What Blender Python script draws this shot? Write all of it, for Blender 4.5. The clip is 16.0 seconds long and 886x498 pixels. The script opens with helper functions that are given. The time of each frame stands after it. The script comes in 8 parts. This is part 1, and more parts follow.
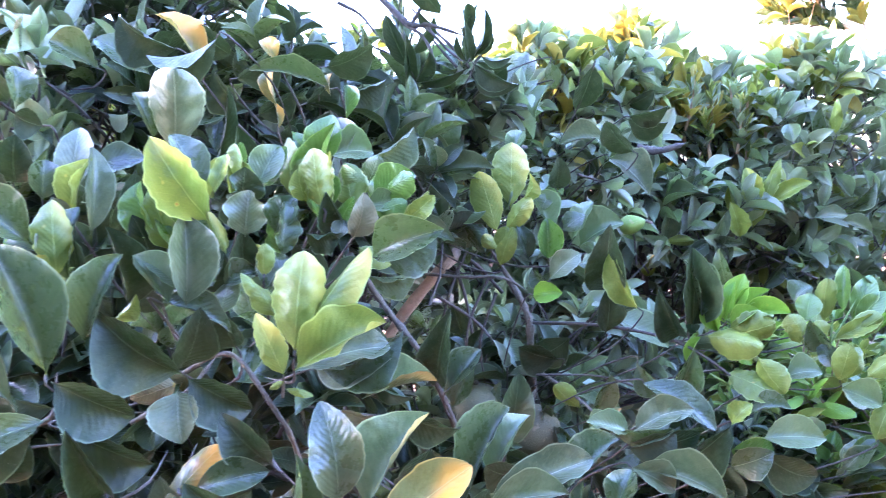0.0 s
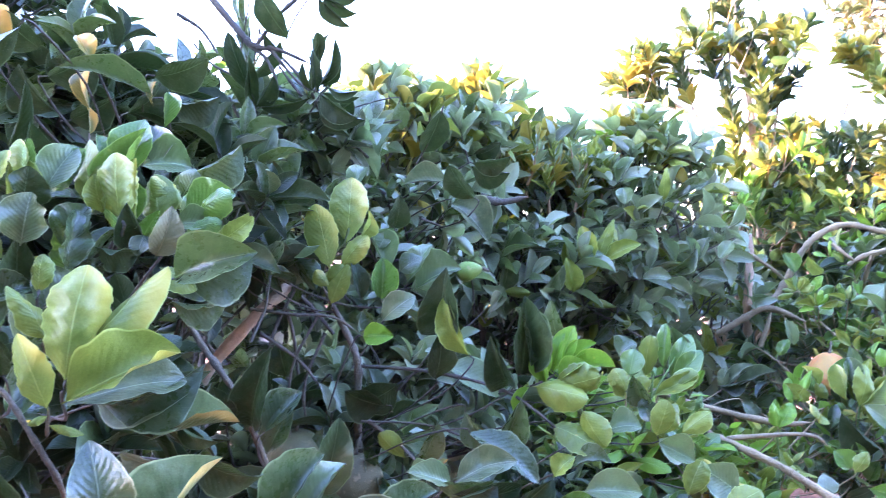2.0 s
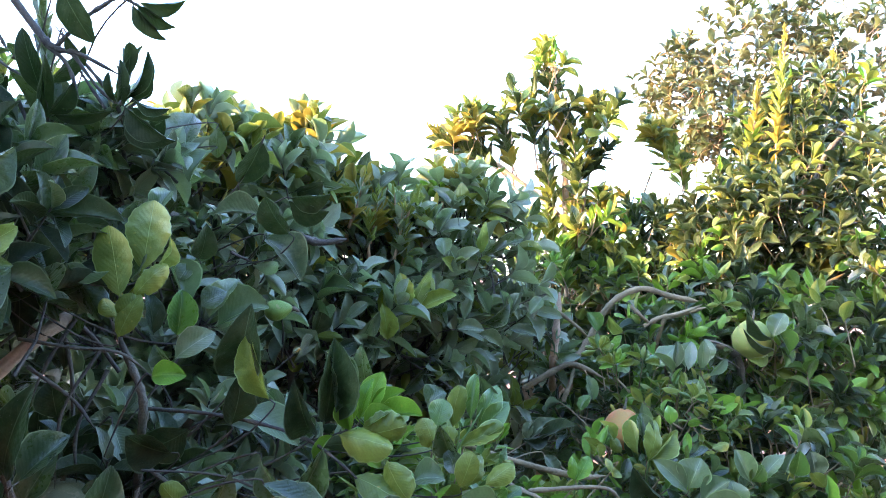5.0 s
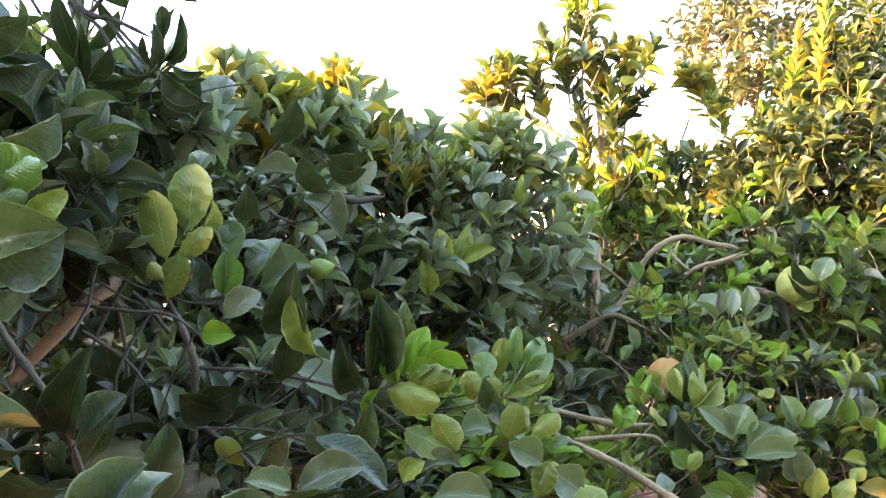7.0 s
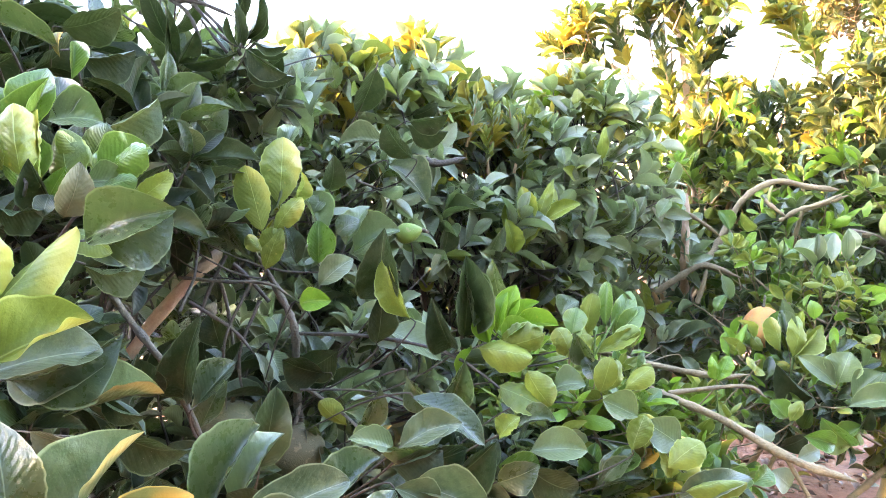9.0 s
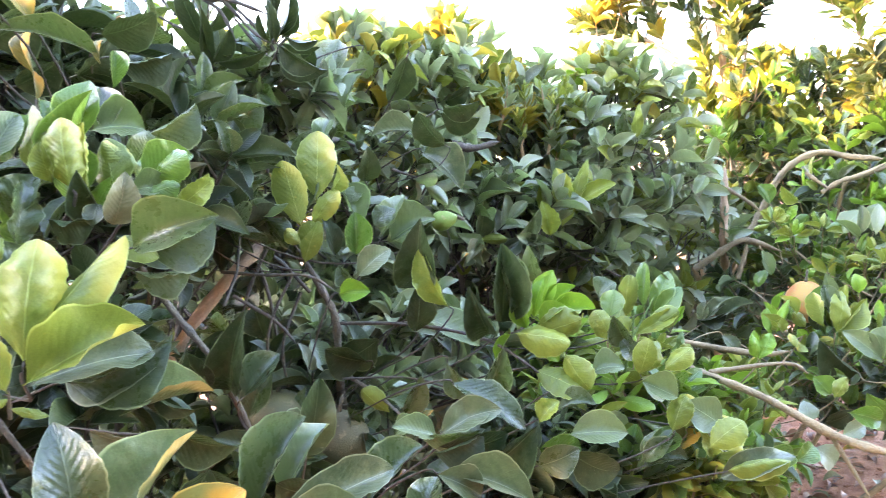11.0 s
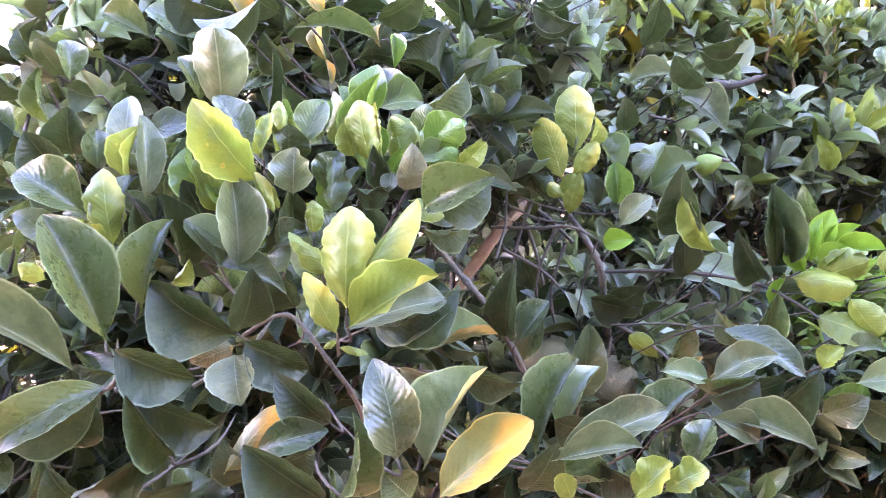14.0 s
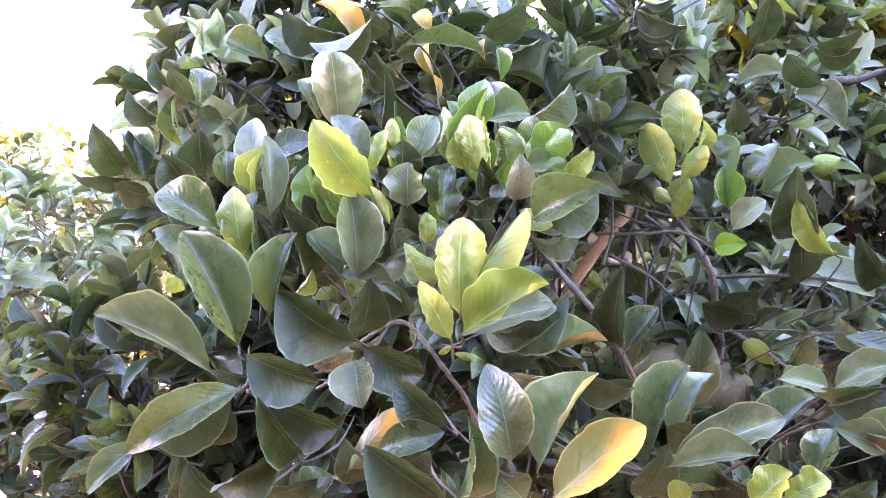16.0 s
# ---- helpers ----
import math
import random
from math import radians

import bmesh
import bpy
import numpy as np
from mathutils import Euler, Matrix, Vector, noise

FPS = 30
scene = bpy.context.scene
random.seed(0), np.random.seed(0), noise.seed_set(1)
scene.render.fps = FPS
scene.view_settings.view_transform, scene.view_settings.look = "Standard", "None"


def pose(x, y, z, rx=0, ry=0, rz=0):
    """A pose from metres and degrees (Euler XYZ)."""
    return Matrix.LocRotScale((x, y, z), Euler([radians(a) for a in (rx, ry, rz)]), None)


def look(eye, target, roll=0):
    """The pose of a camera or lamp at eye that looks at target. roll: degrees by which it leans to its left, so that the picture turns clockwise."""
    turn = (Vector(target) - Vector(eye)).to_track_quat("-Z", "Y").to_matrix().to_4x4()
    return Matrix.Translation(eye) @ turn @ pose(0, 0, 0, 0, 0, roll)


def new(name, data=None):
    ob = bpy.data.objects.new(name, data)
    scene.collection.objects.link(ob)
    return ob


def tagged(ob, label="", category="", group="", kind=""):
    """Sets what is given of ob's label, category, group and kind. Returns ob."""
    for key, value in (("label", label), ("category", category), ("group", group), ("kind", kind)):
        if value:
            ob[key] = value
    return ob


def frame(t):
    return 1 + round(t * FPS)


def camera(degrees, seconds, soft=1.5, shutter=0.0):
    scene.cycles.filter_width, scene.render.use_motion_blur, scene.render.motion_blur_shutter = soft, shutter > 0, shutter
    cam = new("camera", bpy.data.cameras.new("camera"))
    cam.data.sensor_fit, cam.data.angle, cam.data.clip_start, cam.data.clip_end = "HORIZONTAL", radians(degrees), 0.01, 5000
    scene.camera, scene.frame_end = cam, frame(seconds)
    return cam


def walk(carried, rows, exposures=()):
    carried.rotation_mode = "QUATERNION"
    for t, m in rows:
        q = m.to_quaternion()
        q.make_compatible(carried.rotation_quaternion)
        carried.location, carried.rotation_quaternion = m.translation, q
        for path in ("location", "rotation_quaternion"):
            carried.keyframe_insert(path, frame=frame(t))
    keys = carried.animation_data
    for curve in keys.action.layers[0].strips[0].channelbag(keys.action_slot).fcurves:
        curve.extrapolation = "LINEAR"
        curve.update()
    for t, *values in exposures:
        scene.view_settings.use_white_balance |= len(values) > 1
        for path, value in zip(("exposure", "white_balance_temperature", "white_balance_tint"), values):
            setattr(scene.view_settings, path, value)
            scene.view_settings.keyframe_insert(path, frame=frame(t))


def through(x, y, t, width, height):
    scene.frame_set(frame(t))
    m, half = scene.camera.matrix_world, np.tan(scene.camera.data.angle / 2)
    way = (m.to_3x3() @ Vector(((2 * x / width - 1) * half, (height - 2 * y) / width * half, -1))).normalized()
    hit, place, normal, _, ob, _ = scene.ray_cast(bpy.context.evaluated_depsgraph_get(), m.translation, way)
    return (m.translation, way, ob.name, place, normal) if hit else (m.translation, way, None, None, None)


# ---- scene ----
cam = camera(59.5, 16.0, 0.4, 0.4)
PATH = [
    (0, (0.000, 0.000, 1.500), (-0.120, 1.988, 1.321), -5.25),
    (0.5, (0.012, 0.034, 1.488), (0.010, 2.028, 1.331), -3.61),
    (1, (0.012, 0.046, 1.479), (0.127, 2.038, 1.348), -2.37),
    (1.5, (0.025, 0.051, 1.477), (0.205, 2.040, 1.370), -1.85),
    (2, (0.027, 0.056, 1.477), (0.300, 2.036, 1.402), -0.77),
    (2.5, (0.036, 0.071, 1.472), (0.456, 2.026, 1.450), 1.00),
    (3, (0.044, 0.087, 1.468), (0.616, 2.003, 1.484), 2.18),
    (3.5, (0.047, 0.091, 1.463), (0.708, 1.978, 1.514), 3.24),
    (3.7, (0.050, 0.091, 1.463), (0.739, 1.967, 1.526), 3.89),
    (5.8, (0.055, 0.104, 1.461), (0.764, 1.974, 1.519), 2.52),
    (6, (0.060, 0.102, 1.465), (0.747, 1.980, 1.509), 2.18),
    (6.5, (0.047, 0.107, 1.456), (0.707, 1.995, 1.464), 2.13),
    (7, (0.044, 0.107, 1.456), (0.675, 2.004, 1.403), 1.18),
    (7.5, (0.045, 0.102, 1.456), (0.617, 2.016, 1.361), -0.23),
    (8, (0.045, 0.096, 1.459), (0.539, 2.030, 1.336), -1.16),
    (8.5, (0.042, 0.095, 1.462), (0.477, 2.041, 1.314), -1.77),
    (8.7, (0.035, 0.095, 1.461), (0.461, 2.044, 1.308), -1.79),
    (10.8, (0.039, 0.089, 1.474), (0.402, 2.045, 1.271), -3.60),
    (11, (0.036, 0.082, 1.478), (0.360, 2.044, 1.269), -3.87),
    (11.5, (0.030, 0.075, 1.481), (0.236, 2.052, 1.264), -5.10),
    (12, (0.026, 0.066, 1.479), (0.118, 2.050, 1.250), -5.72),
    (12.5, (0.026, 0.064, 1.479), (0.010, 2.048, 1.229), -6.53),
    (13, (0.025, 0.057, 1.479), (-0.079, 2.036, 1.214), -6.91),
    (13.5, (0.024, 0.042, 1.485), (-0.205, 2.011, 1.221), -7.78),
    (14, (0.023, 0.034, 1.486), (-0.313, 1.988, 1.224), -8.80),
    (14.5, (0.022, 0.022, 1.491), (-0.401, 1.959, 1.228), -9.69),
    (15, (0.021, 0.015, 1.492), (-0.470, 1.939, 1.247), -9.94),
    (15.5, (0.022, 0.011, 1.493), (-0.518, 1.925, 1.275), -10.05),
    (16, (0.021, 0.008, 1.493), (-0.566, 1.910, 1.291), -10.45),
]
EXPOSURES = [
    (0.0, 5.81, 5150, 47), (2.5, 5.41, 5250, 41), (3.5, 5.12, 5400, 36), (3.7, 5.02, 5400, 36), (5.8, 4.47, 5300, 20), (6.5, 4.56, 5550, 20), (7.0, 4.76, 6800, 27), (8.7, 5.66, 6650, 31),
    (10.8, 5.71, 6650, 32), (12.5, 5.86, 6200, 31), (13.0, 5.98, 6200, 44), (14.0, 6.01, 6300, 56), (16.0, 5.96, 6300, 58),
]
walk(cam, [(t, look(eye, target, roll)) for t, eye, target, roll in PATH], EXPOSURES)

# ---- light: a low warm sun from the side and a pale evening sky ----
SUN_AZ, SUN_EL = -86.0, 11.0        # degrees from +y towards +x, and above the horizon
world = bpy.data.worlds.new("sky")
scene.world = world
world.use_nodes = True
wn = world.node_tree
sky = wn.nodes.new("ShaderNodeTexSky")
sky.sky_type, sky.sun_disc = "NISHITA", False
sky.sun_elevation, sky.sun_rotation = radians(SUN_EL), radians(SUN_AZ)
sky.dust_density, sky.air_density, sky.ozone_density = 0.9, 0.9, 0.8
wn.nodes["Background"].inputs[1].default_value = 0.15
wn.links.new(sky.outputs[0], wn.nodes["Background"].inputs[0])
sun = new("sun", bpy.data.lights.new("sun", "SUN"))
sun.data.energy, sun.data.angle, sun.data.color = 2.1, radians(0.6), (1.0, 0.57, 0.17)
way = Vector((math.sin(radians(SUN_AZ)) * math.cos(radians(SUN_EL)), math.cos(radians(SUN_AZ)) * math.cos(radians(SUN_EL)), math.sin(radians(SUN_EL))))
sun.matrix_world = look(way * 30, (0, 0, 0))


# ---- materials ----
class Nodes:
    """Short ways to add and join shader nodes."""

    def __init__(self, name):
        self.mat = bpy.data.materials.new(name)
        self.mat.use_nodes = True
        self.tree = self.mat.node_tree
        self.bsdf = self.tree.nodes["Principled BSDF"]
        self.out = self.tree.nodes["Material Output"]

    def add(self, kind, **sets):
        n = self.tree.nodes.new("ShaderNode" + kind)
        for key, value in sets.items():
            setattr(n, key, value)
        return n

    def put(self, value, socket):
        if isinstance(value, bpy.types.NodeSocket):
            self.tree.links.new(value, socket)
        else:
            socket.default_value = value

    def math(self, op, a, b=0.0, clamp=False):
        n = self.add("Math", operation=op, use_clamp=clamp)
        self.put(a, n.inputs[0])
        self.put(b, n.inputs[1])
        return n.outputs[0]

    def ramp(self, value, lo, hi):
        n = self.add("MapRange", interpolation_type="SMOOTHSTEP")
        self.put(value, n.inputs[0])
        n.inputs[1].default_value, n.inputs[2].default_value = lo, hi
        return n.outputs[0]

    def mix(self, fac, a, b):
        n = self.add("Mix", data_type="RGBA")
        self.put(fac, n.inputs[0])
        self.put(a if not isinstance(a, tuple) else (*a, 1), n.inputs[6])
        self.put(b if not isinstance(b, tuple) else (*b, 1), n.inputs[7])
        return n.outputs[2]

    def noise(self, scale, detail=3.0, rough=0.55, coords=None):
        n = self.add("TexNoise")
        n.inputs["Scale"].default_value, n.inputs["Detail"].default_value, n.inputs["Roughness"].default_value = scale, detail, rough
        if coords is not None:
            self.tree.links.new(coords, n.inputs["Vector"])
        return n.outputs[0]

    def bump(self, height, strength, distance=0.002):
        n = self.add("Bump")
        n.inputs["Strength"].default_value, n.inputs["Distance"].default_value = strength, distance
        self.put(height, n.inputs["Height"])
        self.tree.links.new(n.outputs[0], self.bsdf.inputs["Normal"])
        return n.outputs[0]


def leaf_material(name, dark, light, vein, rough=0.38, through=0.2, glow=(0.3, 0.5, 0.05), dust=0.0, pucker=0.5, tip=None, tip_at=(0.55, 1.0), spots=0.0, shine=0.35):
    """A leaf's skin: blade colour that changes from leaf to leaf, pale midrib, side veins, light painted along the rim,
    dust, yellowing tip, light through it.
    """
    m = Nodes(name)
    uv = m.add("UVMap").outputs[0]
    sep = m.add("SeparateXYZ")
    m.tree.links.new(uv, sep.inputs[0])
    u, v = sep.outputs[0], sep.outputs[1]
    across = m.math("ABSOLUTE", m.math("SUBTRACT", v, 0.5))
    rand = m.math("FRACT", m.math("ADD", m.add("ObjectInfo").outputs["Random"], m.math("MULTIPLY", m.add("NewGeometry").outputs["Random Per Island"], 7.31)))
    place = m.add("NewGeometry").outputs["Position"]
    cloud = m.noise(26.0, 3.0, 0.6, place)
    fine = m.noise(420.0, 2.0, 0.6, place)
    col = m.mix(m.math("ADD", m.math("MULTIPLY", rand, 0.7), m.math("MULTIPLY", m.math("SUBTRACT", cloud, 0.35), 0.8), True), dark, light)
    mottle = m.math("ADD", 0.26, m.math("ADD", m.math("MULTIPLY", m.noise(75.0, 4.0, 0.7, place), 0.6), m.math("MULTIPLY", m.noise(520.0, 3.0, 0.75, place), 0.90)))
    scale = m.add("VectorMath", operation="SCALE")
    m.put(col, scale.inputs[0])
    m.put(mottle, scale.inputs["Scale"])
    col = scale.outputs[0]
    # side veins run slantwise from the midrib to the rim
    slant = m.math("SUBTRACT", m.math("MULTIPLY", u, 12.0), m.math("MULTIPLY", across, 7.0))
    wobble = m.math("ADD", slant, m.math("MULTIPLY", cloud, 1.3))
    saw = m.math("ABSOLUTE", m.math("SUBTRACT", m.math("FRACT", wobble), 0.5))
    side = m.ramp(saw, 0.06, 0.0)
    rib = m.ramp(across, 0.017, 0.004)
    rim = m.ramp(across, 0.464, 0.488)
    col = m.mix(m.math("MULTIPLY", m.math("MULTIPLY", side, m.ramp(m.noise(60.0, 2.0, 0.6, place), 0.35, 0.7)), 0.17), col, vein)
    if dust:
        haze = m.math("MULTIPLY", m.ramp(m.noise(24.0, 5.0, 0.7, place), 0.40, 0.68), dust)
        col = m.mix(haze, col, (0.135, 0.145, 0.070))
        specks = m.ramp(m.noise(640.0, 2.0, 0.6, place), 0.66, 0.80)
        col = m.mix(m.math("MULTIPLY", specks, 0.5), col, (0.22, 0.22, 0.17))
    if spots:
        rust = m.noise(95.0, 1.0, 0.4, place)
        col = m.mix(m.math("MULTIPLY", m.ramp(rust, 0.70, 0.80), min(1.0, spots * 2.0)), col, (0.34, 0.27, 0.05))
        col = m.mix(m.math("MULTIPLY", m.ramp(rust, 0.79, 0.83), min(1.0, spots * 3.0)), col, (0.24, 0.085, 0.022))
    if tip:
        edge = m.math("ADD", u, m.math("MULTIPLY", m.math("SUBTRACT", m.noise(16.0, 3.0, 0.6, place), 0.5), 0.7))
        edge = m.math("ADD", edge, m.math("MULTIPLY", m.math("SUBTRACT", 0.5, v), 0.9))
        col = m.mix(m.ramp(edge, *tip_at), col, tip)
    col = m.mix(m.math("MULTIPLY", rib, 0.6), col, vein)
    # bright line where the curved edge would catch light, painted in vein colour
    col = m.mix(m.math("MULTIPLY", rim, 0.8), col, vein)
    m.put(col, m.bsdf.inputs["Base Color"])
    m.put(m.math("ADD", rough - 0.22, m.math("MULTIPLY", m.noise(60.0, 4.0, 0.7, place), 0.30)), m.bsdf.inputs["Roughness"])
    m.bsdf.inputs["Specular IOR Level"].default_value = shine * 0.8
    height = m.math("ADD", m.math("MULTIPLY", m.math("MULTIPLY", saw, m.ramp(across, 0.48, 0.25)), 0.24), m.math("ADD", m.math("MULTIPLY", rib, 0.15), m.math("ADD", m.math("MULTIPLY", fine, 0.12), m.math("ADD", m.math("MULTIPLY", cloud, 0.35), m.math("MULTIPLY", m.noise(110.0, 3.0, 0.5, place), 0.42)))))
    normal = m.bump(height, pucker, 0.003)
    thin = m.add("BsdfTranslucent")
    m.put(m.mix(0.6, col, glow), thin.inputs[0])
    m.tree.links.new(normal, thin.inputs["Normal"])
    both = m.add("MixShader")
    both.inputs[0].default_value = through
    m.tree.links.new(m.bsdf.outputs[0], both.inputs[1])
    m.tree.links.new(thin.outputs[0], both.inputs[2])
    m.tree.links.new(both.outputs[0], m.out.inputs[0])
    return m.mat


LEAVES = {
    "m": leaf_material("mature_leaf", (0.013, 0.026, 0.010), (0.044, 0.068, 0.019), (0.17, 0.20, 0.10), 0.36, 0.15, (0.17, 0.24, 0.03), 0.22, 0.7, shine=0.52),
    # near-black copy of the mature leaf: shade put into its colour
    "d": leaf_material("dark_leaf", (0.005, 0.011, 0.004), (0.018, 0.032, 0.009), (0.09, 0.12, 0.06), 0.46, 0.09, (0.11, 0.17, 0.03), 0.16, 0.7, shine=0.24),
    "g": leaf_material("dusty_leaf", (0.025, 0.038, 0.017), (0.068, 0.088, 0.032), (0.24, 0.26, 0.15), 0.44, 0.13, (0.15, 0.20, 0.04), 0.60, 0.65, shine=0.45),
    "l": leaf_material("pale_leaf", (0.044, 0.068, 0.026), (0.092, 0.120, 0.046), (0.22, 0.29, 0.12), 0.42, 0.20, (0.20, 0.34, 0.05), 0.25, 0.65, shine=0.50),
    # haze and glare over the hedge and canopy, put into a paler leaf colour
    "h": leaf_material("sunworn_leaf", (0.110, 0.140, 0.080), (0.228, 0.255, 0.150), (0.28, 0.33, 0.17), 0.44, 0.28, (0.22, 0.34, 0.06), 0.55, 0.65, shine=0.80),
    "y": leaf_material("young_leaf", (0.082, 0.116, 0.018), (0.148, 0.176, 0.030), (0.27, 0.33, 0.09), 0.46, 0.24, (0.34, 0.42, 0.04), 0.0, 0.6, (0.33, 0.28, 0.045), (0.55, 1.25), spots=0.3),
    "q": leaf_material("olive_leaf", (0.068, 0.098, 0.014), (0.150, 0.178, 0.024), (0.24, 0.30, 0.09), 0.46, 0.20, (0.34, 0.38, 0.04), 0.0, 0.6, spots=0.25, shine=0.30),
    "b": leaf_material("fresh_leaf", (0.068, 0.146, 0.014), (0.138, 0.240, 0.024), (0.25, 0.36, 0.06), 0.42, 0.28, (0.28, 0.46, 0.02), 0.0, 0.6, spots=0.15, shine=0.30),
    "e": leaf_material("half_grown_leaf", (0.032, 0.072, 0.010), (0.080, 0.138, 0.019), (0.20, 0.27, 0.08), 0.38, 0.18, (0.20, 0.34, 0.03), 0.05, 0.8, spots=0.15, shine=0.42),
    "t": leaf_material("yellow_edged_leaf", (0.036, 0.064, 0.020), (0.076, 0.108, 0.034), (0.24, 0.26, 0.11), 0.44, 0.10, (0.2, 0.22, 0.03), 0.45, 0.7, (0.48, 0.37, 0.12), (0.78, 1.05), shine=0.35),
    # serves truly yellowed leaves and leaves whose orange paints sunlight
    "T": leaf_material("yellowed_leaf", (0.060, 0.080, 0.024), (0.095, 0.110, 0.030), (0.42, 0.30, 0.08), 0.44, 0.20, (0.6, 0.36, 0.03), 0.2, 0.7, (0.46, 0.215, 0.024), (0.40, 0.92)),
    "k": leaf_material("brown_leaf", (0.066, 0.070, 0.030), (0.130, 0.122, 0.056), (0.22, 0.20, 0.11), 0.50, 0.10, (0.2, 0.15, 0.05), 0.6, 0.8, spots=0.4),
    "f": leaf_material("far_leaf", (0.028, 0.044, 0.020), (0.070, 0.088, 0.038), (0.14, 0.15, 0.08), 0.40, 0.22, (0.40, 0.30, 0.06)),
    "x": leaf_material("dry_leaf", (0.090, 0.045, 0.028), (0.210, 0.110, 0.065), (0.24, 0.15, 0.09), 0.6, 0.1, (0.3, 0.15, 0.05), spots=0.4),
    # low sun on the crown tops, painted as a golden leaf colour
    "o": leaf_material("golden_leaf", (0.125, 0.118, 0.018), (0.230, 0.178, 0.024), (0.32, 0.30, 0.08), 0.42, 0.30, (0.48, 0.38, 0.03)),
}


def bark(name, dark, light, scale=40.0):
    m = Nodes(name)
    place = m.add("NewGeometry").outputs["Position"]
    big, small = m.noise(scale * 0.3, 4.0, 0.6, place), m.noise(scale * 5, 4.0, 0.65, place)
    col = m.mix(m.ramp(m.math("ADD", m.math("MULTIPLY", big, 0.6), m.math("MULTIPLY", small, 0.4)), 0.35, 0.65), dark, light)
    lichen = m.ramp(m.noise(scale, 3.0, 0.6, place), 0.62, 0.70)
    col = m.mix(m.math("MULTIPLY", lichen, 0.3), col, (0.17, 0.165, 0.11))
    m.put(col, m.bsdf.inputs["Base Color"])
    m.bsdf.inputs["Roughness"].default_value = 0.85
    m.bump(m.math("ADD", small, big), 0.8, 0.004)
    return m.mat


BARK = {
    "grey": bark("grey_bark", (0.038, 0.033, 0.020), (0.105, 0.086, 0.052)),
    "dark": bark("dark_bark", (0.022, 0.019, 0.012), (0.058, 0.047, 0.030)),
    "pink": bark("smooth_bark", (0.36, 0.265, 0.17), (0.50, 0.375, 0.25)),
    "pale": bark("pale_bark", (0.26, 0.165, 0.09), (0.38, 0.25, 0.15)),
    "tan": bark("tan_bark", (0.11, 0.082, 0.038), (0.225, 0.165, 0.078)),
    "green": bark("green_stem", (0.055, 0.105, 0.020), (0.105, 0.165, 0.040)),
    "orange": bark("warm_bark", (0.25, 0.16, 0.08), (0.38, 0.26, 0.14)),
}


def soil_material():
    m = Nodes("red_soil")
    place = m.add("NewGeometry").outputs["Position"]
    wide, clod, grit = m.noise(0.9, 4.0, 0.6, place), m.noise(14.0, 5.0, 0.65, place), m.noise(160.0, 3.0, 0.6, place)
    col = m.mix(m.ramp(clod, 0.3, 0.7), (0.17, 0.066, 0.030), (0.33, 0.145, 0.072))
    col = m.mix(m.math("MULTIPLY", m.ramp(wide, 0.45, 0.7), 0.35), col, (0.26, 0.16, 0.10))
    m.put(col, m.bsdf.inputs["Base Color"])
    m.bsdf.inputs["Roughness"].default_value = 0.95
    m.bump(m.math("ADD", m.math("MULTIPLY", clod, 1.0), m.math("MULTIPLY", grit, 0.25)), 1.0, 0.03)
    return m.mat


def rind(name, green, ripe, ripe_from):
    m = Nodes(name)
    place = m.add("NewGeometry").outputs["Position"]
    col = m.mix(m.ramp(m.noise(12.0, 3.0, 0.6, place), ripe_from, ripe_from + 0.2), green, ripe)
    col = m.mix(m.math("MULTIPLY", m.ramp(m.noise(90.0, 2.0, 0.5, place), 0.60, 0.68), 0.4), col, (0.20, 0.16, 0.08))
    m.put(col, m.bsdf.inputs["Base Color"])
    m.bsdf.inputs["Roughness"].default_value = 0.55
    m.bsdf.inputs["Specular IOR Level"].default_value = 0.2
    m.bump(m.noise(520.0, 1.0, 0.5, place), 0.5, 0.002)
    return m.mat


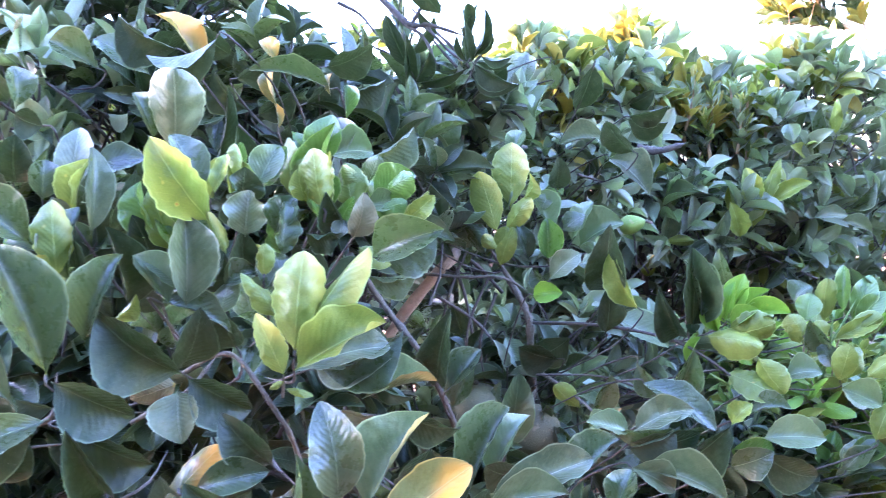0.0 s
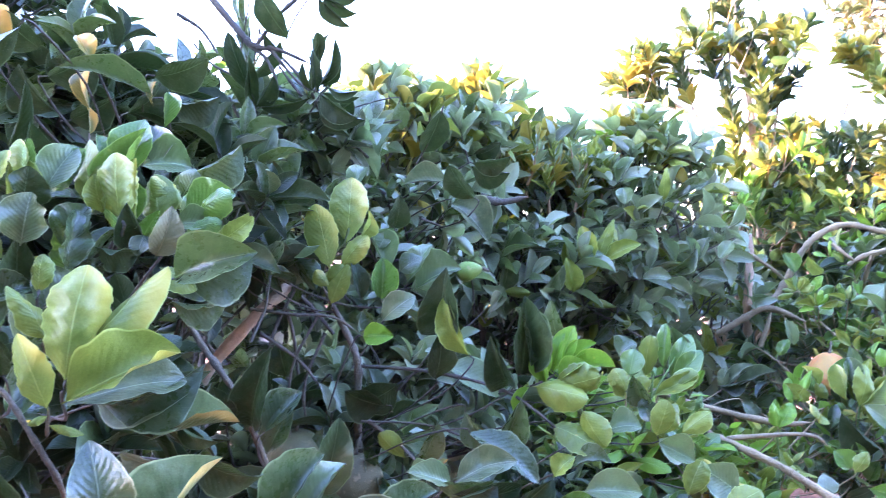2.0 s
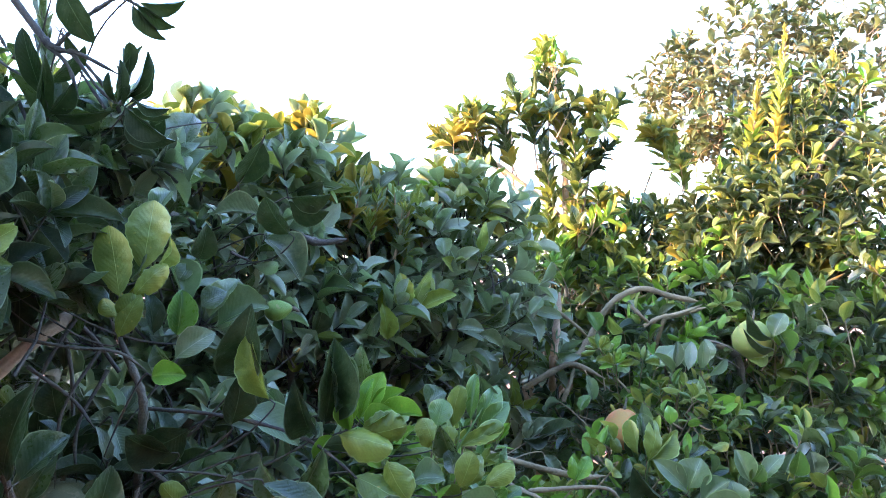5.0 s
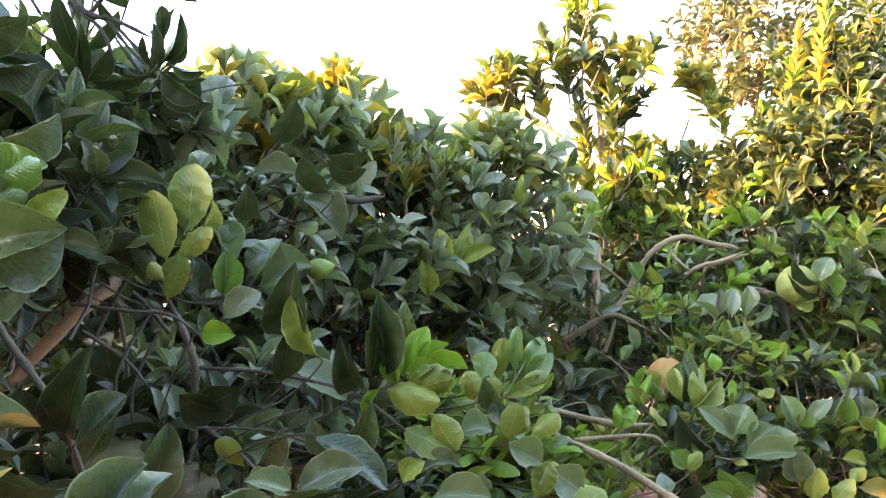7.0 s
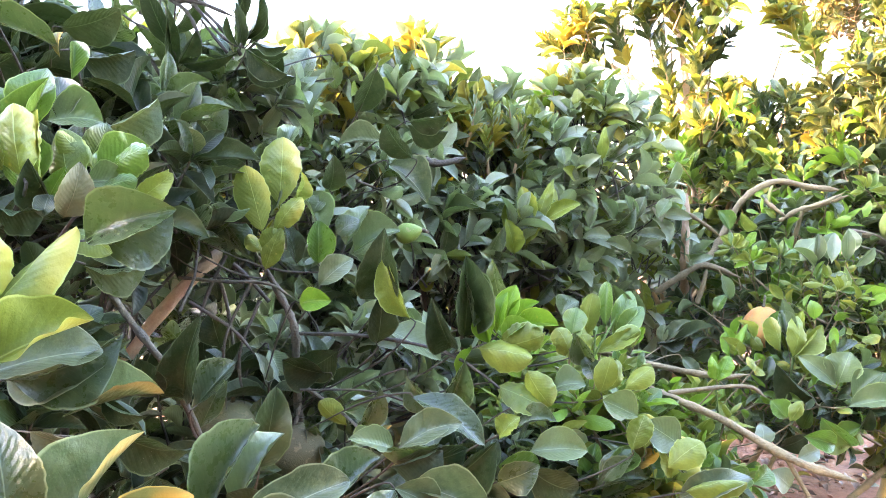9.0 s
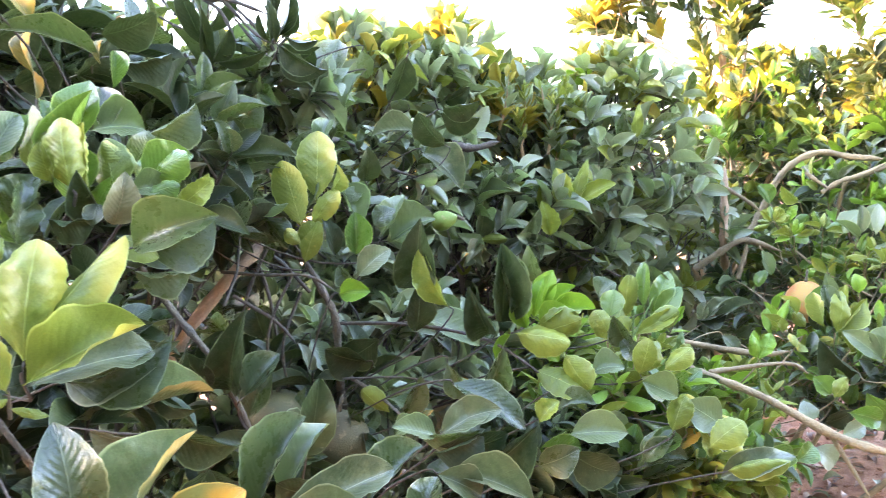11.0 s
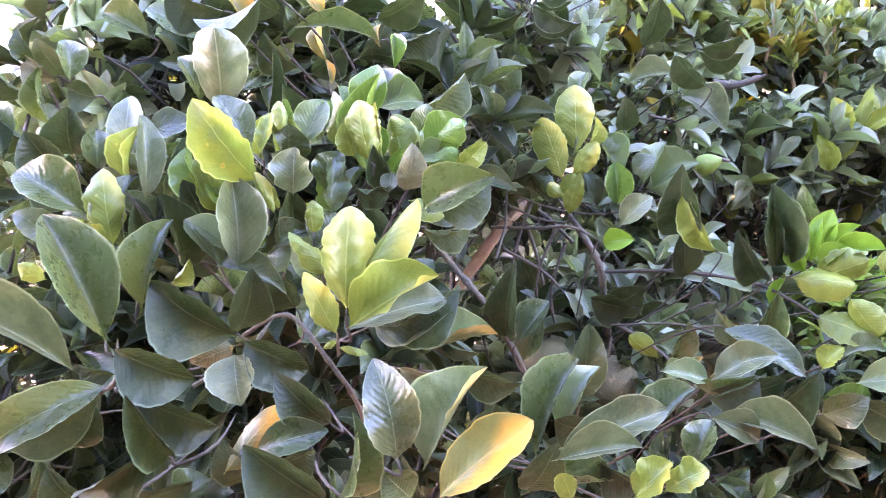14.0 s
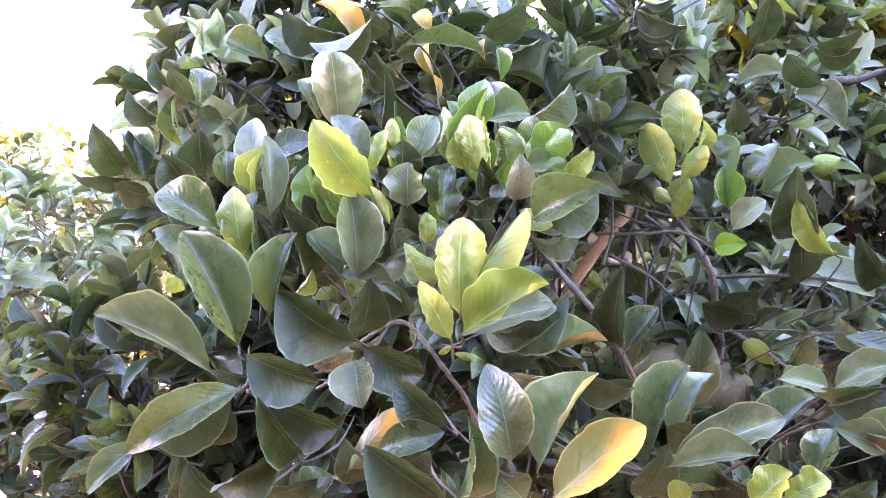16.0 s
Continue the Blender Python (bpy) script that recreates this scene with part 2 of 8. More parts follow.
# ---- leaf shapes ----
def leaf_grid(nu, nv, shape, seed):
    """Points, faces and uv of one leaf along x, one long and one wide, its upper side to +z."""
    rnd = random.Random(seed)
    fold, arch, ripple, twist = rnd.uniform(0.10, 0.46), rnd.uniform(0.02, 0.16), rnd.uniform(0.016, 0.038), rnd.uniform(-0.6, 0.6)
    sway, round_, skew, freq, ph = rnd.uniform(-0.05, 0.05), rnd.uniform(0.66, 0.92), rnd.uniform(0.78, 1.08), rnd.uniform(9, 17), rnd.uniform(0, 6)
    droop, lean, scallop, roll = rnd.uniform(0.0, 0.28), rnd.uniform(-0.05, 0.05), rnd.uniform(0.008, 0.020), 0.0
    if shape == "v":      # young, half open, with crinkled margins that roll back
        fold, arch, ripple = rnd.choice((rnd.uniform(-0.30, 0.0), rnd.uniform(0.18, 0.46))), rnd.uniform(0.05, 0.18), rnd.uniform(0.026, 0.048)
        round_, skew, scallop, roll = rnd.uniform(0.62, 0.86), rnd.uniform(0.90, 1.18), rnd.uniform(0.026, 0.046), rnd.uniform(0.06, 0.34)
    if shape == "w":      # young, cupped and puckered, with a blunt tip
        fold, arch, ripple, twist = rnd.uniform(0.06, 0.26), rnd.uniform(0.06, 0.14), rnd.uniform(0.008, 0.020), twist * 1.2
        round_, skew, scallop = rnd.uniform(0.54, 0.70), rnd.uniform(1.05, 1.35), rnd.uniform(0.014, 0.032)
    if shape == "n":
        ripple *= 2
    bites = [(rnd.uniform(0.35, 0.95), rnd.choice((-1, 1)), rnd.uniform(0.06, 0.13)) for _ in range(4)] if shape == "n" else []
    roll_at, roll_side = rnd.uniform(0.45, 0.85), rnd.choice((-1, 1))
    pts, uv, faces = [], [], []
    for i in range(nu + 1):
        u = 0.65 * i / nu + 0.35 * math.sin(0.5 * math.pi * i / nu)
        stalk = 0.06
        k = max(0.0, (u - stalk) / (1 - stalk)) ** skew
        w = max(0.026, (4 * k * (1 - k)) ** round_) if k < 0.999 else 0.03
        for j in range(nv + 1):
            s = 2 * j / nv - 1
            reach = w * (1 + lean * s * math.sin(math.pi * u) + abs(s) * scallop * (math.sin(freq * 1.6 * u + ph * (1 + s)) + math.sin(freq * 3.7 * u + 2.3 * ph - s)))
            if nu > 30 and i % 3 == 1:
                reach *= 1 - 0.014 * abs(s) ** 3
            for at, which, deep in bites:
                if s * which > 0:
                    reach *= 1 - 0.28 * math.exp(-((u - at) / deep) ** 2) * abs(s)
            y = 0.5 * s * reach
            quilt = 0.004 * math.cos(2 * math.pi * (6 * u - 1.6 * abs(s))) * (1 - abs(s)) * abs(s) * 3 * w
            if shape == "w":
                z = -fold * 1.1 * s * s * w + ripple * math.sin(freq * 2 * u) * math.cos(3 * s + ph) * w
            elif shape == "v":
                z = fold * s * s * w + ripple * (math.sin(freq * u + ph + 2.4 * s) * abs(s) + 0.5 * math.sin(freq * 1.9 * u + ph) * math.cos(4 * s + ph)) * w
            else:
                z = fold * abs(s) ** 1.25 * w + ripple * math.sin(freq * u + ph + 2.4 * s) * abs(s) * w
                z += 0.4 * ripple * math.sin(freq * 2.3 * u + 2 * ph - 3 * s) * s * s * w
            if roll and s * roll_side > 0.45:
                turn_back = (s * roll_side - 0.45) * math.exp(-((u - roll_at) / 0.28) ** 2)
                z, y = z - roll * turn_back, y * (1 - 0.35 * turn_back)
            z += quilt + arch * 4 * u * (1 - u) - droop * max(0, u - 0.6) ** 1.6
            a = twist * (u - 0.4)
            pts.append((u, y * math.cos(a) + sway * math.sin(math.pi * u), z + y * math.sin(a)))
            uv.append((u, (s + 1) / 2))
    n = nv + 1
    for i in range(nu):
        for j in range(nv):
            faces.append((i * n + j, (i + 1) * n + j, (i + 1) * n + j + 1, i * n + j + 1))
    return np.array(pts), np.array(faces), np.array(uv)


def fill_mesh(name, pts, faces, uv=None, which=None, mats=()):
    """A mesh from arrays of points and four-cornered faces."""
    me = bpy.data.meshes.new(name)
    me.vertices.add(len(pts))
    me.vertices.foreach_set("co", np.asarray(pts, np.float32).ravel())
    me.loops.add(faces.size)
    me.loops.foreach_set("vertex_index", faces.astype(np.int32).ravel())
    me.polygons.add(len(faces))
    me.polygons.foreach_set("loop_start", np.arange(0, faces.size, 4, dtype=np.int32))
    me.polygons.foreach_set("use_smooth", np.ones(len(faces), bool))
    if uv is not None:
        me.uv_layers.new(name="UVMap").data.foreach_set("uv", np.asarray(uv, np.float32)[faces.ravel()].ravel())
    for mat in mats:
        me.materials.append(mat)
    if which is not None:
        me.polygons.foreach_set("material_index", which.astype(np.int32))
    me.update(calc_edges=True)
    me.validate()
    return me


SHAPES = {"s": 14, "v": 10, "w": 8, "n": 5}
KINDS = list(LEAVES)
made_leaves, grown, spare, bases = {}, {}, {}, {}
pick = random.Random(5)


LOOKS = {"e": "half-grown glossy mid-green leaf", "y": "pale yellow-green young leaf", "q": "olive-green young leaf", "b": "bright fresh green leaf", "t": "dull green leaf with a yellowed edge",
         "T": "orange-yellow leaf, for yellowed leaves and painted sunlit ones", "k": "brownish blotched old leaf", "g": "dusty dull green leaf", "o": "golden-green leaf, low sunlight put into its colour"}


def leaf(tree, kind, shape, base, tip, width, facing, cells=(32, 6)):
    """One leaf of its own from base to tip, its upper side turned towards facing."""
    if shape == "s" and kind in "yq":
        shape = "v"
    key = (kind, shape, pick.randrange(SHAPES[shape]), cells)
    if key not in made_leaves:
        pts, faces, uv = leaf_grid(*cells, shape, key[2] * 31 + ord(shape))
        made_leaves[key] = fill_mesh("leaf", pts, faces, uv, None, [LEAVES[kind]])
    base, tip = Vector(base), Vector(tip)
    x = tip - base
    long = x.length
    grown[tree.name] = grown.get(tree.name, 0) + 1
    if cells == (32, 6):
        bases.setdefault(tree.name, []).append((base.copy(), x.normalized()))
    if grown[tree.name] > 300:
        spare.setdefault(tree.name, []).append((tuple(base), tuple(x.normalized()), tuple(facing), long, width, KINDS.index(kind)))
        return None
    x.normalize()
    z = Vector(facing)
    z = (z - x * z.dot(x)).normalized()
    y = z.cross(x)
    ob = new("leaf", made_leaves[key])
    ob.parent = tree
    turn = Matrix((x, y, z)).transposed().to_4x4()
    ob.matrix_basis = Matrix.Translation(base) @ turn @ Matrix.Diagonal((long, width, long * 0.9, 1))
    return tagged(ob, LOOKS.get(kind, ""))


def smooth_path(points, steps=5):
    p = [Vector(q) for q in points]
    p = [p[0] * 2 - p[1]] + p + [p[-1] * 2 - p[-2]]
    out = []
    for i in range(1, len(p) - 2):
        for k in range(steps):
            t = k / steps
            a, b, c, d = p[i - 1], p[i], p[i + 1], p[i + 2]
            out.append(0.5 * (2 * b + (c - a) * t + (2 * a - 5 * b + 4 * c - d) * t * t + (3 * b - a - 3 * c + d) * t ** 3))
    out.append(p[-2])
    return out


def tube_arrays(points, r0, r1, sides=8, knobs=0.18, seed=0):
    rnd = random.Random(seed)
    n, rings = len(points), []
    ref = Vector((0.31, 0.22, 0.92)).normalized()
    for i, q in enumerate(points):
        ahead = (points[min(i + 1, n - 1)] - points[max(i - 1, 0)]).normalized()
        a = ahead.cross(ref)
        a = a.normalized() if a.length > 1e-3 else ahead.orthogonal().normalized()
        b = ahead.cross(a)
        r = r0 + (r1 - r0) * i / max(1, n - 1)
        if n > 6 and i > n - 4:
            r *= (0.2, 0.5, 0.75)[n - 1 - i]
        r *= 1 + (knobs * 1.6 if rnd.random() < 0.16 else rnd.uniform(-knobs, knobs) * 0.5)
        for k in range(sides):
            g = 2 * math.pi * k / sides
            rings.append(q + (a * math.cos(g) + b * math.sin(g)) * r * rnd.uniform(0.93, 1.07))
    faces = [(i * sides + k, i * sides + (k + 1) % sides, (i + 1) * sides + (k + 1) % sides, (i + 1) * sides + k) for i in range(n - 1) for k in range(sides)]
    return rings, faces


def tube(name, tree, skin, r0, r1, *points):
    """A limb, branch or twig through the points, thinning from r0 to r1."""
    path = smooth_path(points, 7)
    pts, faces = tube_arrays(path, r0, r1, 9, 0.2, len(bpy.data.objects))
    ob = new(name, fill_mesh(name, [tuple(q) for q in pts], np.array(faces), None, None, [BARK[skin]]))
    ob.parent = tree
    return ob


# leaf kinds and their shares, by the kind of growth and the light painted into it
MIXES = {
    # mostly shade-coloured leaves, for inner lobes and gaps
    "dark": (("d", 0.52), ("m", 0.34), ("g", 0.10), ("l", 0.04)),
    # the large h share lightens these crowns by colour, in place of glare
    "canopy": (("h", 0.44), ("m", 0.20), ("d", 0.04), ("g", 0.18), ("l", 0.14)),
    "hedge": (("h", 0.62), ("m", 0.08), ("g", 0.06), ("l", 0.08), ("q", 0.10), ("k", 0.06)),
    # golden shares here paint sunlight onto tops and tips
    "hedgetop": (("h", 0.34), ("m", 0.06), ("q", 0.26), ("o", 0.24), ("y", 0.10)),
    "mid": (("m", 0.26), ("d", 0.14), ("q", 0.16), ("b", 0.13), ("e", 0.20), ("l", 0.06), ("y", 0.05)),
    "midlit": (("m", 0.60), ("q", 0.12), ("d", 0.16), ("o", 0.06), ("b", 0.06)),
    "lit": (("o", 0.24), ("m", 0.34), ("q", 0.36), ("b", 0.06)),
    "flush": (("q", 0.28), ("e", 0.26), ("m", 0.12), ("b", 0.20), ("y", 0.14)),
    "far": (("f", 0.74), ("m", 0.17), ("k", 0.09)),
}


def unit(a):
    return a / np.maximum(np.linalg.norm(a, axis=-1, keepdims=True), 1e-9)


def leaf_batch(name, base, axis, norm, size, wide, kinds, rng, fine=True, flat=0.6, cells=None):
    """Many leaves in one mesh, from their bases, ways, upper sides, lengths, widths and kinds."""
    base, axis, norm = np.array(base), np.array(axis), np.array(norm)
    norm = unit(norm - axis * np.sum(norm * axis, 1, keepdims=True))
    cross = np.cross(norm, axis)
    size, wide, kinds = np.array(size), np.array(wide), np.array(kinds)
    pts_all, faces_all, uv_all, which, off = [], [], [], [], 0
    curly = np.isin(kinds, [KINDS.index(k) for k in "qyb"]) & (rng.random(len(base)) < 0.5)
    variant = np.where(curly, rng.integers(8, 12, len(base)), rng.integers(0, 8, len(base)))
    for k in range(12):
        pts, faces, uv = leaf_grid(*(cells or ((6, 4) if fine else (5, 2))), "s" if k < 8 else "w" if k < 10 else "v", 100 + k)
        sel = np.where(variant == k)[0]
        if not len(sel):
            continue
        p = (base[sel, None] + axis[sel, None] * (pts[None, :, 0:1] * size[sel, None, None]) + cross[sel, None] * (pts[None, :, 1:2] * wide[sel, None, None])
             + norm[sel, None] * (pts[None, :, 2:3] * size[sel, None, None] * flat))
        f = faces[None] + (np.arange(len(sel)) * len(pts))[:, None, None] + off
        pts_all.append(p.reshape(-1, 3))
        faces_all.append(f.reshape(-1, 4))
        uv_all.append(np.tile(uv, (len(sel), 1)))
        which.append(np.repeat(kinds[sel], len(faces)))
        off += len(sel) * len(pts)
    return fill_mesh(name, np.concatenate(pts_all), np.concatenate(faces_all), np.concatenate(uv_all), np.concatenate(which), [LEAVES[k] for k in KINDS])


def spire(tree, seed, mix, tip, long, *points):
    """An upright shoot: a stem closely set with leaves that stand up and out all round it, smaller towards its tip."""
    rng = np.random.default_rng(seed)
    path = [np.array(q) for q in smooth_path(points, 8)]
    run = np.concatenate([[0], np.cumsum([np.linalg.norm(b - a) for a, b in zip(path, path[1:])])])
    names, shares = zip(*MIXES[mix])
    shares = np.array(shares) / sum(shares)
    base, axis, norm, size, wide, kinds = [], [], [], [], [], []
    at, turn = 0.02 if run[-1] < 0.4 or mix == "dark" else 0.3 * run[-1], rng.uniform(0, 6)
    tone = names[rng.choice(len(names), p=shares)]
    while at < run[-1]:
        i = min(int(np.searchsorted(run, at)), len(path) - 1)
        way = unit(path[i] - path[i - 1])
        f = at / run[-1]
        side = unit(np.cross(way, (0.3, 0.9, 0.1)))
        other = np.cross(way, side)
        if rng.random() < 0.12:
            tone = names[rng.choice(len(names), p=shares)]
        for _ in range(1 if rng.random() < 0.4 else 2):
            turn += 2.4 + rng.normal() * 0.3
            open_ = radians(64 - 42 * f ** 1.3) + rng.normal() * 0.2
            leaf_way = unit(way * math.cos(open_) + (side * math.cos(turn) + other * math.sin(turn)) * math.sin(open_) + np.array((0, 0, 0.22)))
            base.append(path[i] + rng.normal(size=3) * 0.004)
            axis.append(leaf_way)
            norm.append(unit(way + rng.normal(size=3) * 0.25))
            grow = long * rng.uniform(0.75, 1.2) * (1 - 0.55 * f ** 1.5)
            size.append(grow)
            wide.append(grow * rng.uniform(0.28, 0.42))
            kinds.append(KINDS.index(tip if f > 0.82 and tip else tone))
        at += rng.uniform(0.003, 0.008) * (4.5 if mix == "dark" else 1.9)
    ob = new("shoot", leaf_batch("shoot", base, axis, norm, size, wide, kinds, rng, True, 0.38))
    ob.parent = tree
    tube("stem", ob, "dark" if mix == "dark" else "orange", 0.005, 0.002, *points)
    return ob


def crown(tree, blobs, seed, fine=True, per=8, root=None, skin="grey", singles=0, cells=None):
    """The foliage of a tree: shoots with whorls of leaves all through the outer part of its lobes, and the twigs that bear them."""
    rng = np.random.default_rng(seed)
    base, axis, norm, size, wide, kinds = [], [], [], [], [], []
    tw_pts, tw_faces, count = [], [], 0
    for centre, radii, number, mix, long in blobs:
        centre, radii = np.array(centre), np.array(radii)
        names, shares = zip(*MIXES[mix])
        for _ in range(number):
            d = unit(rng.normal(size=3))
            at = centre + radii * d * rng.uniform(0.35, 1.0) ** 0.5
            way = unit(unit(d / radii) * 0.55 + np.array((0, 0, 1.1 if mix in ("lit", "midlit") else 0.55)) + rng.normal(size=3) * 0.35)
            side = unit(np.cross(way, rng.normal(size=3)))
            other = np.cross(way, side)
            reach = rng.uniform(0.5, 1.1) * long
            many = int(per + rng.integers(-2, 3))
            start = rng.uniform(0, 6.28)
            tone = names[rng.choice(len(names), p=np.array(shares) / sum(shares))]
            for k in range(many):
                f = (k + 0.5) / many
                ang = start + k * 2.4 + rng.normal() * 0.25
                open_ = radians(78 - 50 * f) + rng.normal() * 0.16
                radial = side * math.cos(ang) + other * math.sin(ang)
                leaf_way = unit(way * math.cos(open_) + radial * math.sin(open_) + np.array((0, 0, -0.12)))
                n = unit(way - leaf_way * way.dot(leaf_way) + rng.normal(size=3) * 0.22)
                base.append(at + way * reach * (f - 0.3))
                axis.append(leaf_way)
                norm.append(n)
                grow = long * rng.uniform(0.72, 1.2) * (1 - 0.35 * max(0, f - 0.7) / 0.3)
                size.append(grow)
                wide.append(grow * rng.uniform(0.34, 0.50))
                kinds.append(KINDS.index(tone if rng.random() < 0.7 else names[rng.choice(len(names), p=np.array(shares) / sum(shares))]))
            stem = [Vector(at - way * long * 1.6 + rng.normal(size=3) * 0.02), Vector(at - way * long * 0.6 + rng.normal(size=3) * 0.008), Vector(at + way * reach * 0.7)]
            pts, faces = tube_arrays(stem, 0.0034, 0.0016, 4, 0.1, int(rng.integers(1e6)))
            tw_pts += [tuple(q) for q in pts]
            tw_faces += [tuple(i + count for i in f) for f in faces]
            count += len(pts)
    # the leaves along the front of the crown stand as parts of their own
    front = set(sorted(range(len(base)), key=lambda i: base[i][1] + 0.25 * abs(base[i][0]))[:singles])
    for i in sorted(front):
        shape = "v" if KINDS[kinds[i]] in "qyb" and i % 2 else "s"
        leaf(tree, KINDS[kinds[i]], shape, base[i], base[i] + axis[i] * size[i], wide[i], norm[i], (7, 4))
    base, axis, norm, size, wide, kinds = ([q for i, q in enumerate(rows) if i not in front] for rows in (base, axis, norm, size, wide, kinds))
    ob = new("foliage", leaf_batch("foliage", base, axis, norm, size, wide, kinds, rng, fine, 0.6, cells))
    ob.parent = tree
    tagged(ob, kind="stuff")
    tw = new("brushwood", fill_mesh("brushwood", tw_pts, np.array(tw_faces), None, None, [BARK[skin]]))
    tw.parent = tree
    tagged(tw, kind="stuff")
    # trunk and limbs that carry the lobes
    if root is not None:
        foot = Vector((*root, 0))
        mid = sum((Vector(b[0]) for b in blobs), Vector()) / len(blobs)
        fork = foot.lerp(Vector((mid.x, mid.y, 0)), 0.25) + Vector((0, 0, 0.35 * mid.z))
        tube("trunk", tree, skin, 0.055, 0.042, foot - Vector((0, 0, 0.05)), foot.lerp(fork, 0.5) + Vector((0.02, 0.01, 0)), fork)
        for i, b in enumerate(blobs):
            end = Vector(b[0])
            bend = fork.lerp(end, 0.55) + Vector((0, 0, -0.06)) + Vector(rng.normal(size=3)) * 0.03
            tube("limb", tree, skin, 0.013, 0.004, fork, bend, end)


LOBES = {}


def lobe(owner, centre, radii, shoots, mix, long):
    """One leafy lobe of a tree's crown."""
    LOBES.setdefault(owner, []).append((centre, radii, shoots, mix, long))


FEET = {}


def plant(name, root, label, group=""):
    ob = new(name)
    ob.empty_display_size = 0.2
    FEET[ob] = Vector((*root, 0))
    return tagged(ob, label, "tree", group)


# ---- ground ----
RED_SOIL = soil_material()


def clods(number, seed):
    """Crumbs and lumps of dry soil lying loose on the ground."""
    rng = np.random.default_rng(seed)
    corners = np.array([(x, y, z) for x in (-1, 1) for y in (-1, 1) for z in (-1, 1)], float)
    quads = np.array([(0, 1, 3, 2), (4, 6, 7, 5), (0, 4, 5, 1), (2, 3, 7, 6), (0, 2, 6, 4), (1, 5, 7, 3)])
    pts, faces = [], []
    for k in range(number):
        x, y = rng.normal(0.5, 1.9), rng.normal(2.2, 0.9)
        q = Vector((x, y, 0))
        z = 0.05 * noise.noise(q * 0.9) + 0.03 * noise.noise(q * 3.1)
        r = 0.005 + 0.017 * rng.random() ** 3
        pts.append(corners * rng.uniform(0.35, 0.95, (8, 3)) * r * (1.2, 1.0, 0.55) + (x, y, z + 0.2 * r))
        faces.append(quads + 8 * k)
    ob = new("soil_clods", fill_mesh("soil_clods", np.concatenate(pts), np.concatenate(faces), None, None, [RED_SOIL]))
    return tagged(ob, "crumbly clods of dry red soil on the ground", "soil", kind="stuff")


def ground_sheet():
    line = np.concatenate([np.linspace(-900, -12, 14), np.linspace(-10, 10, 101), np.linspace(12, 900, 14)])
    xs, ys = np.meshgrid(line, line, indexing="ij")
    zs = np.zeros_like(xs)
    for i in range(xs.shape[0]):
        for j in range(xs.shape[1]):
            if abs(xs[i, j]) < 11 and abs(ys[i, j]) < 11:
                q = Vector((xs[i, j], ys[i, j], 0))
                zs[i, j] = 0.05 * noise.noise(q * 0.9) + 0.03 * noise.noise(q * 3.1)
    n = len(line)
    idx = np.arange(n * n).reshape(n, n)
    faces = np.stack([idx[:-1, :-1], idx[1:, :-1], idx[1:, 1:], idx[:-1, 1:]], -1).reshape(-1, 4)
    ob = new("ground", fill_mesh("ground", np.stack([xs, ys, zs], -1).reshape(-1, 3), faces, None, None, [RED_SOIL]))
    return tagged(ob, "bare red-brown orchard soil, crumbly and dry", "ground", kind="structure")


ground = ground_sheet()

# ---- trees ----
def litter(number, seed):
    """Dry fallen leaves scattered over the soil."""
    rng = np.random.default_rng(seed)
    base, axis, norm, size, wide = [], [], [], [], []
    for _ in range(number):
        x, y = rng.normal(0.2, 2.1), rng.normal(2.4, 1.0)
        q = Vector((x, y, 0))
        base.append((x, y, 0.05 * noise.noise(q * 0.9) + 0.03 * noise.noise(q * 3.1) + 0.012))
        a = rng.uniform(0, 6.28)
        axis.append(unit(np.array((math.cos(a), math.sin(a), rng.normal() * 0.12))))
        norm.append(unit(np.array((rng.normal() * 0.3, rng.normal() * 0.3, 1))))
        size.append(rng.uniform(0.05, 0.10))
        wide.append(size[-1] * rng.uniform(0.3, 0.5))
    kinds = rng.choice([KINDS.index("x"), KINDS.index("k"), KINDS.index("x"), KINDS.index("T")], number, p=[0.5, 0.2, 0.25, 0.05])
    return tagged(new("leaf_litter", leaf_batch("leaf_litter", base, axis, norm, size, wide, kinds, rng, False)), "dry brown fallen leaves scattered on red soil", "leaf litter", kind="stuff")


clods(5000, 33)
litter(3600, 91)
near = plant("citrus_tree", (-0.55, 2.1), "shaded citrus tree with glossy dark leaves and pale young shoots")
hedge = plant("citrus_tree", (0.55, 2.9), "dense dark green citrus tree standing in shade", "orchard trees")
tall = plant("citrus_tree", (1.9, 3.6), "tall citrus tree with golden sunlit upright shoots", "orchard trees")
right = plant("citrus_tree", (2.6, 2.9), "citrus tree with curved tan branches and ripening fruit", "orchard trees")
far = plant("orchard_tree", (4.6, 5.6), "tall thin-leaved tree lit orange by the low sun")
low = plant("citrus_tree", (0.9, 1.9), "low citrus tree full of fresh green shoots", "orchard trees")
back = plant("citrus_tree", (-2.6, 2.9), "hazy green citrus tree in the next row", "orchard trees")
behind = plant("citrus_tree", (0.2, 4.3), "citrus tree standing behind the front row", "orchard trees")

